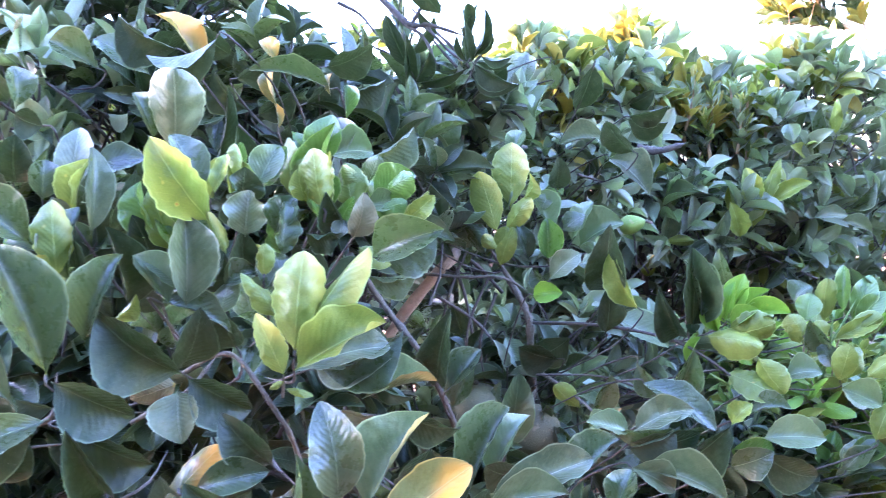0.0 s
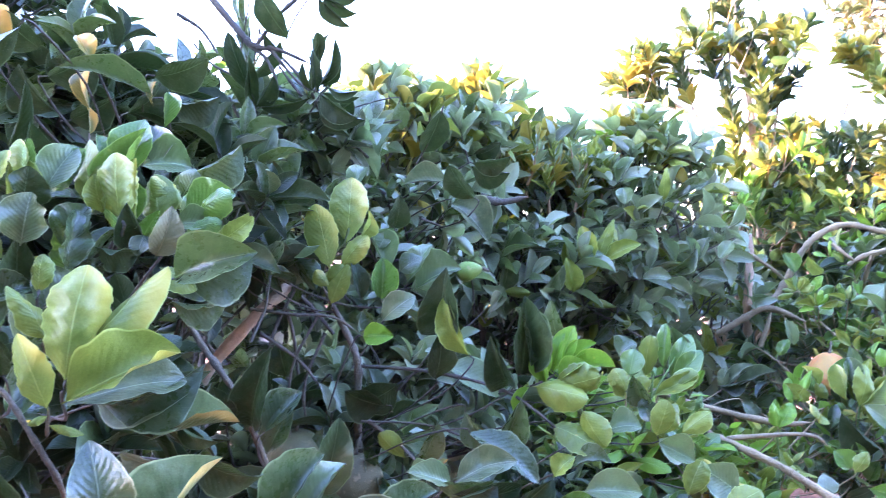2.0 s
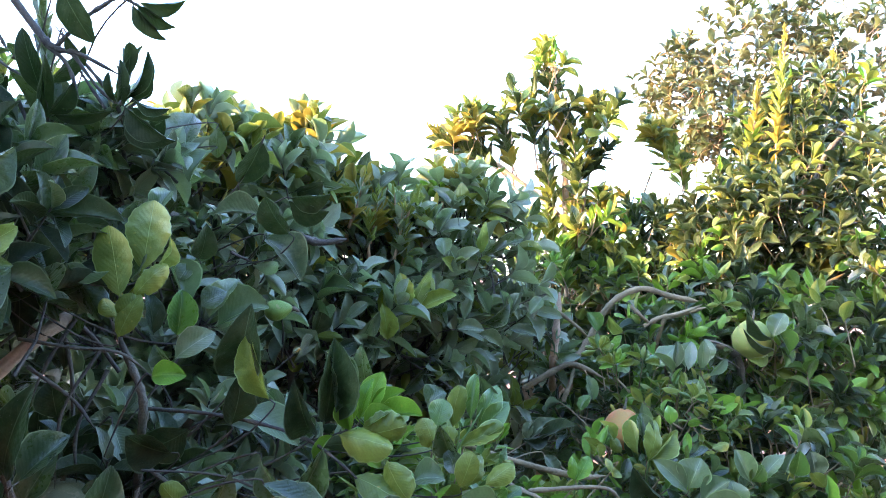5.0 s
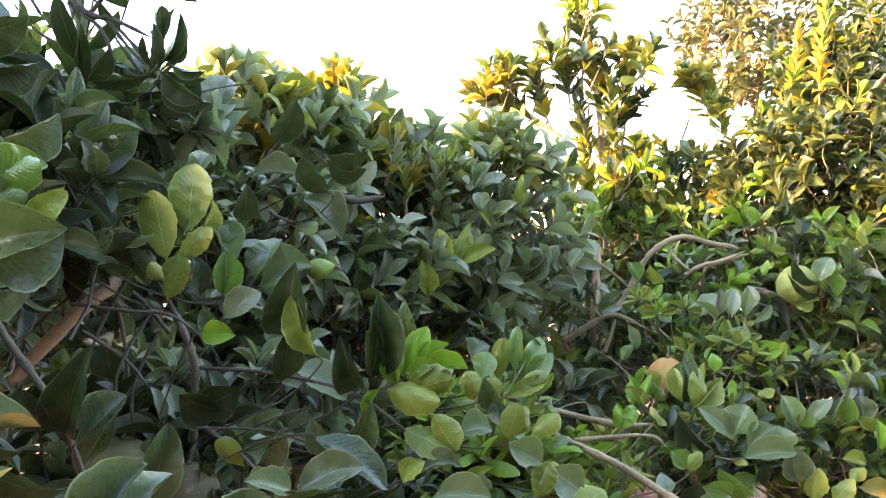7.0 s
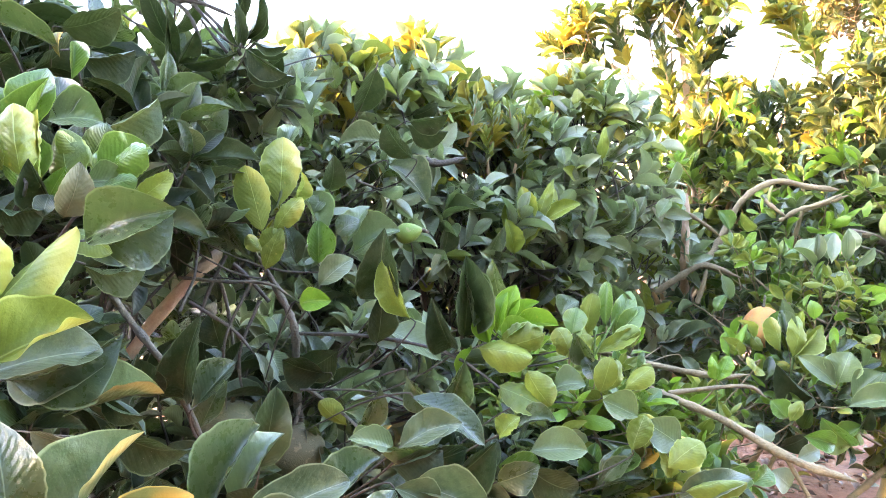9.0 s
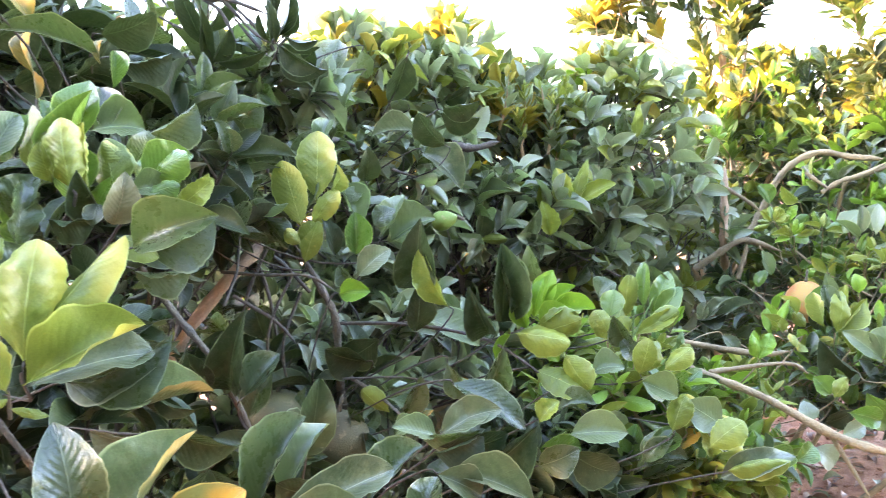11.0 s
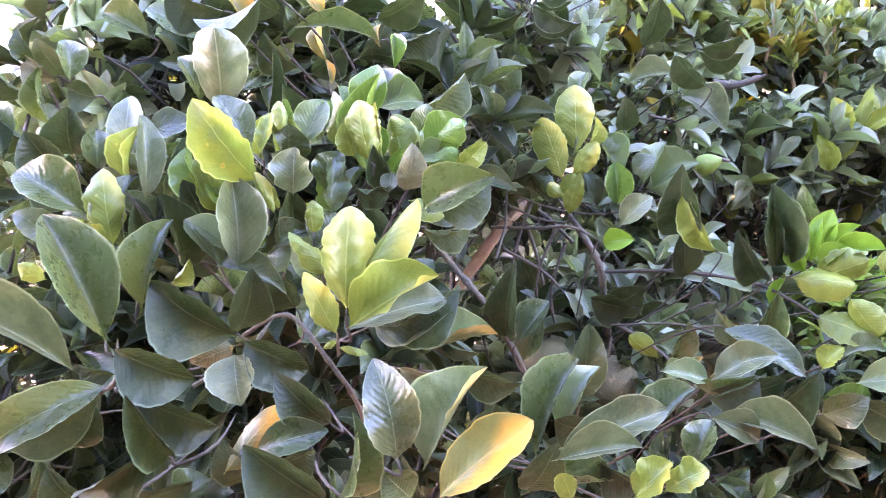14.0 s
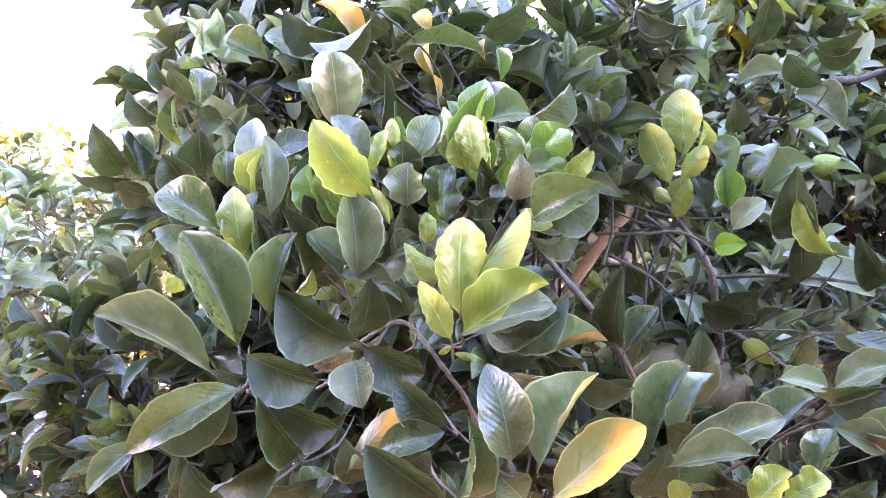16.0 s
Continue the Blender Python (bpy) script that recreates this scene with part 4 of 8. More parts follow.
tube("twig", right, "tan", 0.0109, 0.0087, (2.414, 2.481, 1.409), (2.538, 2.441, 1.477), (2.641, 2.409, 1.545))
tube("twig", tall, "orange", 0.0157, 0.0131, (1.871, 3.294, 1.430), (1.875, 3.302, 1.745), (1.865, 3.312, 1.981), (1.806, 3.342, 2.373), (1.791, 3.354, 2.609))
tube("twig", tall, "orange", 0.0105, 0.0079, (1.868, 3.304, 1.745), (1.737, 3.351, 1.860), (1.611, 3.395, 1.950), (1.460, 3.449, 2.077), (1.433, 3.463, 2.260))
tube("twig", tall, "orange", 0.0105, 0.0079, (1.875, 3.302, 1.772), (1.959, 3.281, 2.010), (2.019, 3.269, 2.273))
tube("branch", far, "orange", 0.0219, 0.0175, (4.181, 5.107, 3.230), (4.474, 5.003, 3.009), (4.807, 4.892, 2.981), (5.304, 4.729, 3.058))
tube("twig", far, "orange", 0.0131, 0.0087, (4.474, 5.003, 3.009), (4.395, 5.021, 2.710), (4.482, 4.981, 2.318))
tube("twig", far, "orange", 0.0131, 0.0087, (4.181, 5.107, 3.230), (4.017, 5.157, 3.095), (3.852, 5.210, 3.004))
tube("twig", far, "orange", 0.0131, 0.0087, (4.807, 4.892, 2.981), (4.886, 4.874, 3.289), (4.841, 4.899, 3.638))
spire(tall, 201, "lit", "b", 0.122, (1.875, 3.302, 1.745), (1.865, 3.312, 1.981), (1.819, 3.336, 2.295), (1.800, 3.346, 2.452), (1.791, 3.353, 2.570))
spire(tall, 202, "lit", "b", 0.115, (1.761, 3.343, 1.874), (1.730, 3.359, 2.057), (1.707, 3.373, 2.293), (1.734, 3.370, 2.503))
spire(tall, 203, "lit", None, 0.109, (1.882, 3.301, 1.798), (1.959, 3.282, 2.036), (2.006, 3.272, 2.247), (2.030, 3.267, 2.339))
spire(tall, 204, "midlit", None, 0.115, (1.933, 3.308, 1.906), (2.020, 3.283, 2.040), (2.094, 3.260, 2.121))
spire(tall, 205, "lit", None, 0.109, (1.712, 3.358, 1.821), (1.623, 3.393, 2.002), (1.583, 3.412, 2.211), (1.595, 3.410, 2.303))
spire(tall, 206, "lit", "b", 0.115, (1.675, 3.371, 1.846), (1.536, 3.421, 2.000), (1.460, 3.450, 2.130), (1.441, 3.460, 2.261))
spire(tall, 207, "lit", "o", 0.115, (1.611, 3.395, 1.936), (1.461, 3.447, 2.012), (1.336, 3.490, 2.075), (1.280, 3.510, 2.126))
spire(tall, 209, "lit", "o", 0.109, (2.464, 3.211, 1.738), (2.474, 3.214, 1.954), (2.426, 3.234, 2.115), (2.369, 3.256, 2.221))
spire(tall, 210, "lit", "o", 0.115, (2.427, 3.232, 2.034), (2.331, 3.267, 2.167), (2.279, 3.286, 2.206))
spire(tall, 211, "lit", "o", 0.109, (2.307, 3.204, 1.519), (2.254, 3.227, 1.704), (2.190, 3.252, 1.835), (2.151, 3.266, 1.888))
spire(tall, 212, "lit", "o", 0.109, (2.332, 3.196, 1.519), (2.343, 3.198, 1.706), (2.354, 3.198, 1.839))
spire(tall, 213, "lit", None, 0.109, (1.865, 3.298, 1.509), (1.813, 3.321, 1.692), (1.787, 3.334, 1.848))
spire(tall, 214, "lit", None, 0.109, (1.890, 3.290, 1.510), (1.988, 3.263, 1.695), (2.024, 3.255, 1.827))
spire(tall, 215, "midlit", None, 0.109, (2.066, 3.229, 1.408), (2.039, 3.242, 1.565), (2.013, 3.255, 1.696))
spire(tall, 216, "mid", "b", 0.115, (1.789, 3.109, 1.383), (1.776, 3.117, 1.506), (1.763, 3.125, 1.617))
spire(hedge, 217, "flush", "b", .09, (0.971, 2.546, 1.675), (0.970, 2.549, 1.751), (0.960, 2.554, 1.817))
spire(right, 218, "midlit", "b", 0.077, (2.325, 2.728, 1.657), (2.301, 2.740, 1.820), (2.289, 2.749, 1.983))
spire(right, 219, "midlit", None, 0.083, (2.414, 2.697, 1.613), (2.412, 2.703, 1.799), (2.399, 2.714, 2.032))
spire(right, 220, "lit", "o", 0.083, (2.689, 2.823, 1.848), (2.675, 2.836, 2.120), (2.695, 2.836, 2.393), (2.704, 2.840, 2.641))
spire(right, 221, "midlit", None, 0.083, (2.795, 2.789, 1.900), (2.816, 2.789, 2.123), (2.790, 2.804, 2.346))
spire(right, 222, "lit", "o", 0.083, (2.830, 2.666, 1.673), (2.818, 2.673, 1.793), (2.828, 2.673, 1.913))
spire(right, 223, "midlit", "o", 0.083, (2.946, 2.851, 2.119), (2.992, 2.841, 2.324), (3.001, 2.845, 2.579))
spire(right, 224, "midlit", None, 0.083, (2.482, 2.673, 1.544), (2.502, 2.671, 1.731), (2.522, 2.669, 1.895))
spire(right, 225, "midlit", "b", 0.077, (2.171, 2.667, 1.401), (2.148, 2.678, 1.536), (2.168, 2.674, 1.649))
spire(right, 226, "lit", None, 0.083, (2.620, 2.956, 2.010), (2.654, 2.951, 2.240), (2.664, 2.952, 2.393))
spire(near, 227, "dark", None, .12, (-0.142, 1.752, 1.534), (-0.140, 1.703, 1.679), (-0.143, 1.676, 1.799), (-0.153, 1.661, 1.896))
spire(near, 228, "dark", None, .11, (0.004, 1.706, 1.625), (-0.009, 1.692, 1.708), (-0.007, 1.672, 1.779), (-0.005, 1.662, 1.819))
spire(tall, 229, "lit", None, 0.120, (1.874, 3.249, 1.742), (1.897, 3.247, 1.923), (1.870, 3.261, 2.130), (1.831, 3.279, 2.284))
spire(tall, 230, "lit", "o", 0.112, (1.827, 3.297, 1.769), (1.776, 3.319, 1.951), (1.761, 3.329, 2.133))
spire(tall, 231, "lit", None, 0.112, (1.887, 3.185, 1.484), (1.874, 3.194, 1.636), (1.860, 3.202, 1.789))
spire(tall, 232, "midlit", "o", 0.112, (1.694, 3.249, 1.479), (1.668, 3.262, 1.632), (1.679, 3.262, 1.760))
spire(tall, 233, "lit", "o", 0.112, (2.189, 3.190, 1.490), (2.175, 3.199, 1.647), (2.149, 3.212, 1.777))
spire(tall, 234, "midlit", "b", 0.112, (1.977, 3.047, 1.387), (1.987, 3.048, 1.536), (1.974, 3.055, 1.647))
spire(right, 235, "midlit", "b", 0.080, (2.237, 2.541, 1.449), (2.225, 2.549, 1.602), (2.219, 2.554, 1.733))
spire(right, 236, "midlit", None, 0.080, (2.492, 2.563, 1.498), (2.501, 2.564, 1.656), (2.510, 2.565, 1.792))
spire(right, 237, "midlit", "o", 0.080, (2.794, 2.793, 1.999), (2.744, 2.814, 2.196), (2.719, 2.827, 2.344))
spire(right, 238, "midlit", None, 0.080, (2.128, 2.680, 1.377), (2.116, 2.687, 1.490), (2.104, 2.694, 1.603))
# hedge-top shoots, several tipped with leaves coloured as if sunlit
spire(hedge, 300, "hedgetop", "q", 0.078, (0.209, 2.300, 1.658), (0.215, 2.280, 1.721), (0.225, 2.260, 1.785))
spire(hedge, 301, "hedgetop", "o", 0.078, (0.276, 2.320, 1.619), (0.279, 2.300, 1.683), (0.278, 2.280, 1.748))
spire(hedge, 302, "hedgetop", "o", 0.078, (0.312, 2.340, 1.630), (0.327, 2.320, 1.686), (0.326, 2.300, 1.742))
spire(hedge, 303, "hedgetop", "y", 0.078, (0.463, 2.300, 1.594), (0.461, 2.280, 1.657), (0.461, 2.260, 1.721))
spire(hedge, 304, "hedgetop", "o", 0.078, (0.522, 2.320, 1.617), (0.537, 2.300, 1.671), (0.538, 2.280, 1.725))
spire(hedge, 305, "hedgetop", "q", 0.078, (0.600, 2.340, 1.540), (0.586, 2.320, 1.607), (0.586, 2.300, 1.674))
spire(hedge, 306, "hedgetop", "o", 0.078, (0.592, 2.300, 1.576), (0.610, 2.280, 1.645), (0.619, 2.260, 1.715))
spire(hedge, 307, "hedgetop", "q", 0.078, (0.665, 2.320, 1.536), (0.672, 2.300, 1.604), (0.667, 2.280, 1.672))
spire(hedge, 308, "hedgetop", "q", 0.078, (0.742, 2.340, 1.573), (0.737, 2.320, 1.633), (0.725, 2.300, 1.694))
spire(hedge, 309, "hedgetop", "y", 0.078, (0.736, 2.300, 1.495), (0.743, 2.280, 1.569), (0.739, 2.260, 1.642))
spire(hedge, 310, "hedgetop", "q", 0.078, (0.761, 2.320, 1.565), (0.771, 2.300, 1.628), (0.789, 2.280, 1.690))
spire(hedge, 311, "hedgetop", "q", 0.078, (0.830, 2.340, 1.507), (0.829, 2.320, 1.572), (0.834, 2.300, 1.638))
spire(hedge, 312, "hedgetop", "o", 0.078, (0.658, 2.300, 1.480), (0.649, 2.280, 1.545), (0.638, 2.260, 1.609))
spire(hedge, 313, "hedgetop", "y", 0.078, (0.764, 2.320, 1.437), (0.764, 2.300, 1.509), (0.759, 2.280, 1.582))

# ---- the front tree's leaves, one by one ----
leaf(near, "e", "s", (-0.196, 0.915, 1.482), (-0.165, 0.887, 1.575), 0.041, (-0.32, -0.90, 0.12))
leaf(near, "y", "v", (-0.174, 0.885, 1.480), (-0.169, 0.855, 1.541), 0.034, (-0.35, -0.90, 0.12))
leaf(near, "e", "v", (-0.262, 0.875, 1.509), (-0.218, 0.868, 1.552), 0.035, (0.24, -0.90, 0.32))
leaf(near, "e", "v", (-0.273, 0.875, 1.525), (-0.264, 0.847, 1.560), 0.012, (0.03, -0.90, 0.05))
leaf(near, "y", "v", (-0.309, 0.875, 1.500), (-0.283, 0.845, 1.548), 0.020, (-0.32, -0.90, 0.02))
leaf(near, "m", "n", (-0.252, 0.855, 1.495), (-0.280, 0.848, 1.530), 0.029, (0.26, -0.90, 0.34))
leaf(near, "m", "s", (-0.266, 0.845, 1.459), (-0.262, 0.834, 1.504), 0.041, (-0.25, -0.90, 0.07))
leaf(near, "y", "v", (-0.289, 0.845, 1.443), (-0.304, 0.829, 1.488), 0.017, (0.19, -0.90, 0.37))
leaf(near, "e", "n", (-0.233, 0.865, 1.429), (-0.225, 0.856, 1.491), 0.033, (-0.33, -0.90, 0.23))
leaf(near, "m", "s", (-0.124, 0.800, 1.425), (-0.045, 0.780, 1.450), 0.046, (0.10, -0.93, 0.30))
leaf(near, "e", "v", (-0.117, 0.895, 1.483), (-0.080, 0.874, 1.507), 0.036, (-0.33, -0.90, 0.41))
leaf(near, "q", "v", (-0.090, 0.885, 1.459), (-0.057, 0.876, 1.482), 0.026, (0.04, -0.90, 0.07))
leaf(near, "e", "v", (-0.122, 0.875, 1.469), (-0.088, 0.867, 1.478), 0.026, (0.06, -0.90, 0.39))
leaf(near, "q", "v", (-0.138, 0.865, 1.408), (-0.106, 0.855, 1.438), 0.020, (0.01, -0.90, 0.13))
leaf(near, "y", "v", (-0.248, 0.835, 1.415), (-0.249, 0.818, 1.448), 0.021, (-0.06, -0.90, -0.01))
leaf(near, "e", "s", (-0.299, 0.855, 1.372), (-0.307, 0.829, 1.438), 0.031, (0.25, -0.90, -0.08))
leaf(near, "g", "s", (-0.212, 0.855, 1.300), (-0.096, 0.821, 1.334), 0.043, (0.10, -0.90, 0.05))
leaf(near, "m", "s", (-0.383, 0.875, 1.409), (-0.349, 0.856, 1.487), 0.048, (-0.02, -0.90, 0.09))
leaf(near, "l", "s", (-0.412, 0.895, 1.414), (-0.413, 0.890, 1.488), 0.042, (-0.24, -0.90, 0.13))
leaf(near, "e", "v", (-0.169, 0.875, 1.457), (-0.143, 0.846, 1.490), 0.022, (0.11, -0.90, 0.05))
leaf(near, "y", "s", (-0.193, 0.716, 1.348), (-0.177, 0.731, 1.444), 0.055, (0.19, -0.98, 0.12))
leaf(near, "y", "s", (-0.189, 0.718, 1.350), (-0.121, 0.768, 1.440), 0.048, (-0.24, -0.76, 0.60))
leaf(near, "y", "v", (-0.199, 0.695, 1.332), (-0.217, 0.688, 1.394), 0.029, (0.25, -0.97, -0.03))
leaf(near, "y", "n", (-0.195, 0.714, 1.332), (-0.107, 0.744, 1.367), 0.052, (0.04, -0.81, 0.59))
leaf(near, "q", "s", (-0.213, 0.734, 1.381), (-0.239, 0.731, 1.429), 0.030, (0.84, -0.35, 0.42))
leaf(near, "q", "s", (-0.205, 0.710, 1.317), (-0.179, 0.715, 1.306), 0.008, (0.23, -0.96, 0.15))
leaf(near, "q", "s", (-0.205, 0.712, 1.324), (-0.217, 0.703, 1.319), 0.007, (0.53, -0.82, 0.21))
leaf(near, "g", "s", (-0.211, 0.759, 1.319), (-0.112, 0.793, 1.332), 0.054, (0.11, -0.60, 0.80))
leaf(near, "m", "s", (-0.194, 0.804, 1.311), (-0.100, 0.819, 1.340), 0.044, (0.26, -0.88, -0.39))
leaf(near, "y", "s", (-0.290, 0.804, 1.476), (-0.335, 0.780, 1.570), 0.056, (0.25, -0.96, -0.13))
leaf(near, "m", "s", (-0.305, 0.827, 1.509), (-0.336, 0.841, 1.576), 0.039, (0.59, -0.70, 0.42))
leaf(near, "q", "s", (-0.339, 0.825, 1.446), (-0.357, 0.814, 1.519), 0.037, (-0.07, -0.98, -0.17))
leaf(near, "e", "s", (-0.357, 0.832, 1.458), (-0.378, 0.838, 1.528), 0.034, (-0.28, -0.96, 0.00))
leaf(near, "y", "s", (-0.287, 0.814, 1.506), (-0.275, 0.833, 1.549), 0.020, (0.07, -0.93, 0.37))
leaf(near, "y", "s", (-0.265, 0.835, 1.520), (-0.268, 0.845, 1.560), 0.020, (0.62, -0.75, 0.22))
leaf(near, "l", "s", (-0.251, 0.848, 1.508), (-0.225, 0.868, 1.555), 0.038, (0.13, -0.94, 0.32))
leaf(near, "d", "n", (-0.262, 0.825, 1.492), (-0.250, 0.813, 1.531), 0.042, (0.40, -0.83, -0.38))
leaf(near, "g", "n", (-0.253, 0.795, 1.459), (-0.244, 0.799, 1.507), 0.048, (0.16, -0.99, 0.05))
leaf(near, "d", "s", (-0.273, 0.835, 1.412), (-0.258, 0.803, 1.467), 0.038, (0.40, -0.74, -0.53))
leaf(near, "m", "n", (-0.223, 0.817, 1.432), (-0.216, 0.834, 1.493), 0.034, (0.68, -0.72, 0.13))
leaf(near, "y", "v", (-0.269, 0.779, 1.443), (-0.282, 0.774, 1.489), 0.015, (0.21, -0.98, -0.04))
leaf(near, "q", "v", (-0.232, 0.776, 1.417), (-0.228, 0.777, 1.452), 0.022, (-0.04, -1.00, 0.03))
leaf(near, "y", "s", (-0.178, 0.839, 1.479), (-0.183, 0.846, 1.547), 0.041, (0.09, -0.99, 0.12))
leaf(near, "e", "s", (-0.192, 0.891, 1.525), (-0.169, 0.908, 1.587), 0.044, (0.14, -0.97, 0.21))
leaf(near, "e", "s", (-0.221, 0.911, 1.517), (-0.222, 0.924, 1.573), 0.030, (0.71, -0.69, 0.16))
leaf(near, "q", "s", (-0.197, 0.851, 1.487), (-0.202, 0.841, 1.525), 0.021, (-0.06, -0.97, -0.25))
leaf(near, "y", "v", (-0.134, 0.908, 1.491), (-0.162, 0.902, 1.527), 0.032, (0.49, -0.84, 0.24))
leaf(near, "m", "s", (-0.143, 0.930, 1.499), (-0.123, 0.932, 1.536), 0.038, (0.54, -0.81, -0.25))
leaf(near, "e", "s", (-0.131, 0.909, 1.480), (-0.081, 0.924, 1.509), 0.042, (0.07, -0.93, 0.37))
leaf(near, "q", "s", (-0.129, 0.912, 1.443), (-0.065, 0.920, 1.487), 0.038, (0.38, -0.83, -0.40))
leaf(near, "l", "s", (-0.139, 0.887, 1.476), (-0.099, 0.891, 1.476), 0.031, (0.10, -0.89, 0.45))
leaf(near, "k", "s", (-0.149, 0.845, 1.444), (-0.129, 0.835, 1.493), 0.033, (0.31, -0.89, -0.33))
leaf(near, "d", "s", (-0.159, 0.870, 1.448), (-0.172, 0.837, 1.497), 0.031, (-0.10, -0.81, -0.58))
leaf(near, "m", "s", (-0.129, 0.872, 1.419), (-0.059, 0.870, 1.446), 0.060, (0.15, -0.88, -0.45))
leaf(near, "q", "v", (-0.146, 0.850, 1.434), (-0.110, 0.848, 1.411), 0.032, (0.34, -0.70, 0.63))
leaf(near, "m", "s", (-0.144, 0.875, 1.400), (-0.084, 0.890, 1.400), 0.034, (0.19, -0.69, -0.69))
leaf(near, "d", "n", (-0.197, 0.821, 1.456), (-0.159, 0.832, 1.452), 0.038, (0.10, -0.67, -0.73))
leaf(near, "g", "s", (-0.161, 0.827, 1.445), (-0.157, 0.838, 1.466), 0.020, (-0.04, -0.88, 0.48))
leaf(near, "d", "n", (-0.213, 0.824, 1.443), (-0.192, 0.831, 1.433), 0.033, (-0.06, -0.73, -0.68))
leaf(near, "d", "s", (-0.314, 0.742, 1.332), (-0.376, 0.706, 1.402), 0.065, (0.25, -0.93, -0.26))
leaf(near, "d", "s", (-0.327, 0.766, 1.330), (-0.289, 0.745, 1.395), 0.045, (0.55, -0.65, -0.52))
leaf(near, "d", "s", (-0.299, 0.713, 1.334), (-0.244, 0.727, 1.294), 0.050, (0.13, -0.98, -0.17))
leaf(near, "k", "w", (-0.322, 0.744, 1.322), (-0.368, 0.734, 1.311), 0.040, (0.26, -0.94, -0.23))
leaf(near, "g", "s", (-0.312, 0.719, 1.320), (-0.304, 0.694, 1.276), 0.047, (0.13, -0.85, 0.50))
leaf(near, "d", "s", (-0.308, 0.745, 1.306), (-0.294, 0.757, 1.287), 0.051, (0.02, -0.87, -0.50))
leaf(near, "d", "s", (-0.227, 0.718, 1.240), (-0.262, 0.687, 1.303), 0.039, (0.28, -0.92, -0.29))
leaf(near, "m", "s", (-0.152, 0.655, 1.224), (-0.163, 0.676, 1.312), 0.049, (0.34, -0.90, 0.26))
leaf(near, "t", "s", (-0.134, 0.670, 1.207), (-0.071, 0.712, 1.284), 0.053, (-0.30, -0.72, 0.63))
leaf(near, "T", "s", (-0.121, 0.647, 1.190), (-0.033, 0.681, 1.240), 0.047, (-0.05, -0.78, 0.62))
leaf(near, "k", "s", (-0.098, 0.768, 1.264), (-0.161, 0.750, 1.279), 0.049, (0.15, -0.88, -0.45))
leaf(near, "d", "s", (-0.112, 0.781, 1.270), (-0.046, 0.806, 1.233), 0.041, (0.08, -0.90, -0.44))
leaf(near, "t", "s", (-0.148, 0.795, 1.277), (-0.069, 0.822, 1.286), 0.040, (0.08, -0.50, 0.87))
leaf(near, "m", "s", (-0.226, 0.690, 1.177), (-0.193, 0.684, 1.261), 0.034, (0.70, -0.64, -0.32))
leaf(near, "m", "s", (-0.292, 0.677, 1.236), (-0.223, 0.692, 1.245), 0.033, (0.11, -0.84, 0.53))
leaf(near, "T", "w", (-0.334, 0.693, 1.210), (-0.279, 0.729, 1.261), 0.041, (0.05, -0.85, 0.53))
leaf(near, "d", "s", (-0.234, 0.686, 1.177), (-0.289, 0.654, 1.251), 0.059, (0.31, -0.94, -0.17))
leaf(near, "m", "s", (-0.157, 0.701, 1.166), (-0.177, 0.691, 1.199), 0.041, (0.54, -0.84, 0.07))
leaf(near, "d", "s", (-0.216, 0.728, 1.161), (-0.176, 0.728, 1.183), 0.044, (0.20, -0.91, -0.37))
leaf(near, "d", "s", (-0.323, 0.722, 1.189), (-0.334, 0.704, 1.240), 0.044, (-0.00, -0.94, -0.33))
leaf(near, "d", "s", (-0.292, 0.724, 1.204), (-0.256, 0.733, 1.211), 0.045, (0.28, -0.81, -0.51))
leaf(near, "m", "s", (-0.413, 0.676, 1.352), (-0.456, 0.685, 1.480), 0.057, (0.65, -0.71, 0.27))
leaf(near, "d", "s", (-0.447, 0.750, 1.412), (-0.462, 0.730, 1.474), 0.055, (0.16, -0.95, -0.27))
leaf(near, "m", "s", (-0.399, 0.720, 1.372), (-0.367, 0.755, 1.455), 0.038, (0.19, -0.93, 0.32))
leaf(near, "d", "s", (-0.452, 0.793, 1.405), (-0.473, 0.765, 1.462), 0.044, (0.09, -0.91, -0.41))
leaf(near, "g", "s", (-0.419, 0.636, 1.337), (-0.520, 0.611, 1.420), 0.041, (0.58, -0.64, 0.51))
leaf(near, "d", "s", (-0.412, 0.678, 1.323), (-0.442, 0.669, 1.337), 0.028, (0.15, -0.93, -0.35))
leaf(near, "m", "s", (-0.401, 0.650, 1.321), (-0.504, 0.591, 1.286), 0.040, (0.34, -0.84, 0.41))
leaf(near, "d", "s", (-0.424, 0.671, 1.311), (-0.525, 0.640, 1.286), 0.053, (0.37, -0.68, -0.63))
leaf(near, "d", "s", (-0.410, 0.676, 1.349), (-0.348, 0.699, 1.304), 0.055, (0.23, -0.96, -0.17))
leaf(near, "d", "s", (-0.434, 0.722, 1.291), (-0.363, 0.754, 1.235), 0.058, (0.30, -0.94, -0.16))
leaf(near, "d", "s", (-0.376, 0.683, 1.236), (-0.382, 0.639, 1.311), 0.032, (0.43, -0.79, -0.44))
leaf(near, "d", "s", (-0.382, 0.671, 1.252), (-0.466, 0.657, 1.218), 0.045, (0.28, -0.90, -0.33))
leaf(near, "m", "s", (-0.546, 0.665, 1.269), (-0.587, 0.621, 1.235), 0.033, (0.26, -0.73, 0.63))
leaf(near, "d", "s", (-0.498, 0.711, 1.243), (-0.472, 0.713, 1.293), 0.027, (0.74, -0.57, -0.36))
leaf(near, "d", "s", (-0.600, 0.744, 1.174), (-0.556, 0.734, 1.225), 0.039, (0.56, -0.57, -0.61))
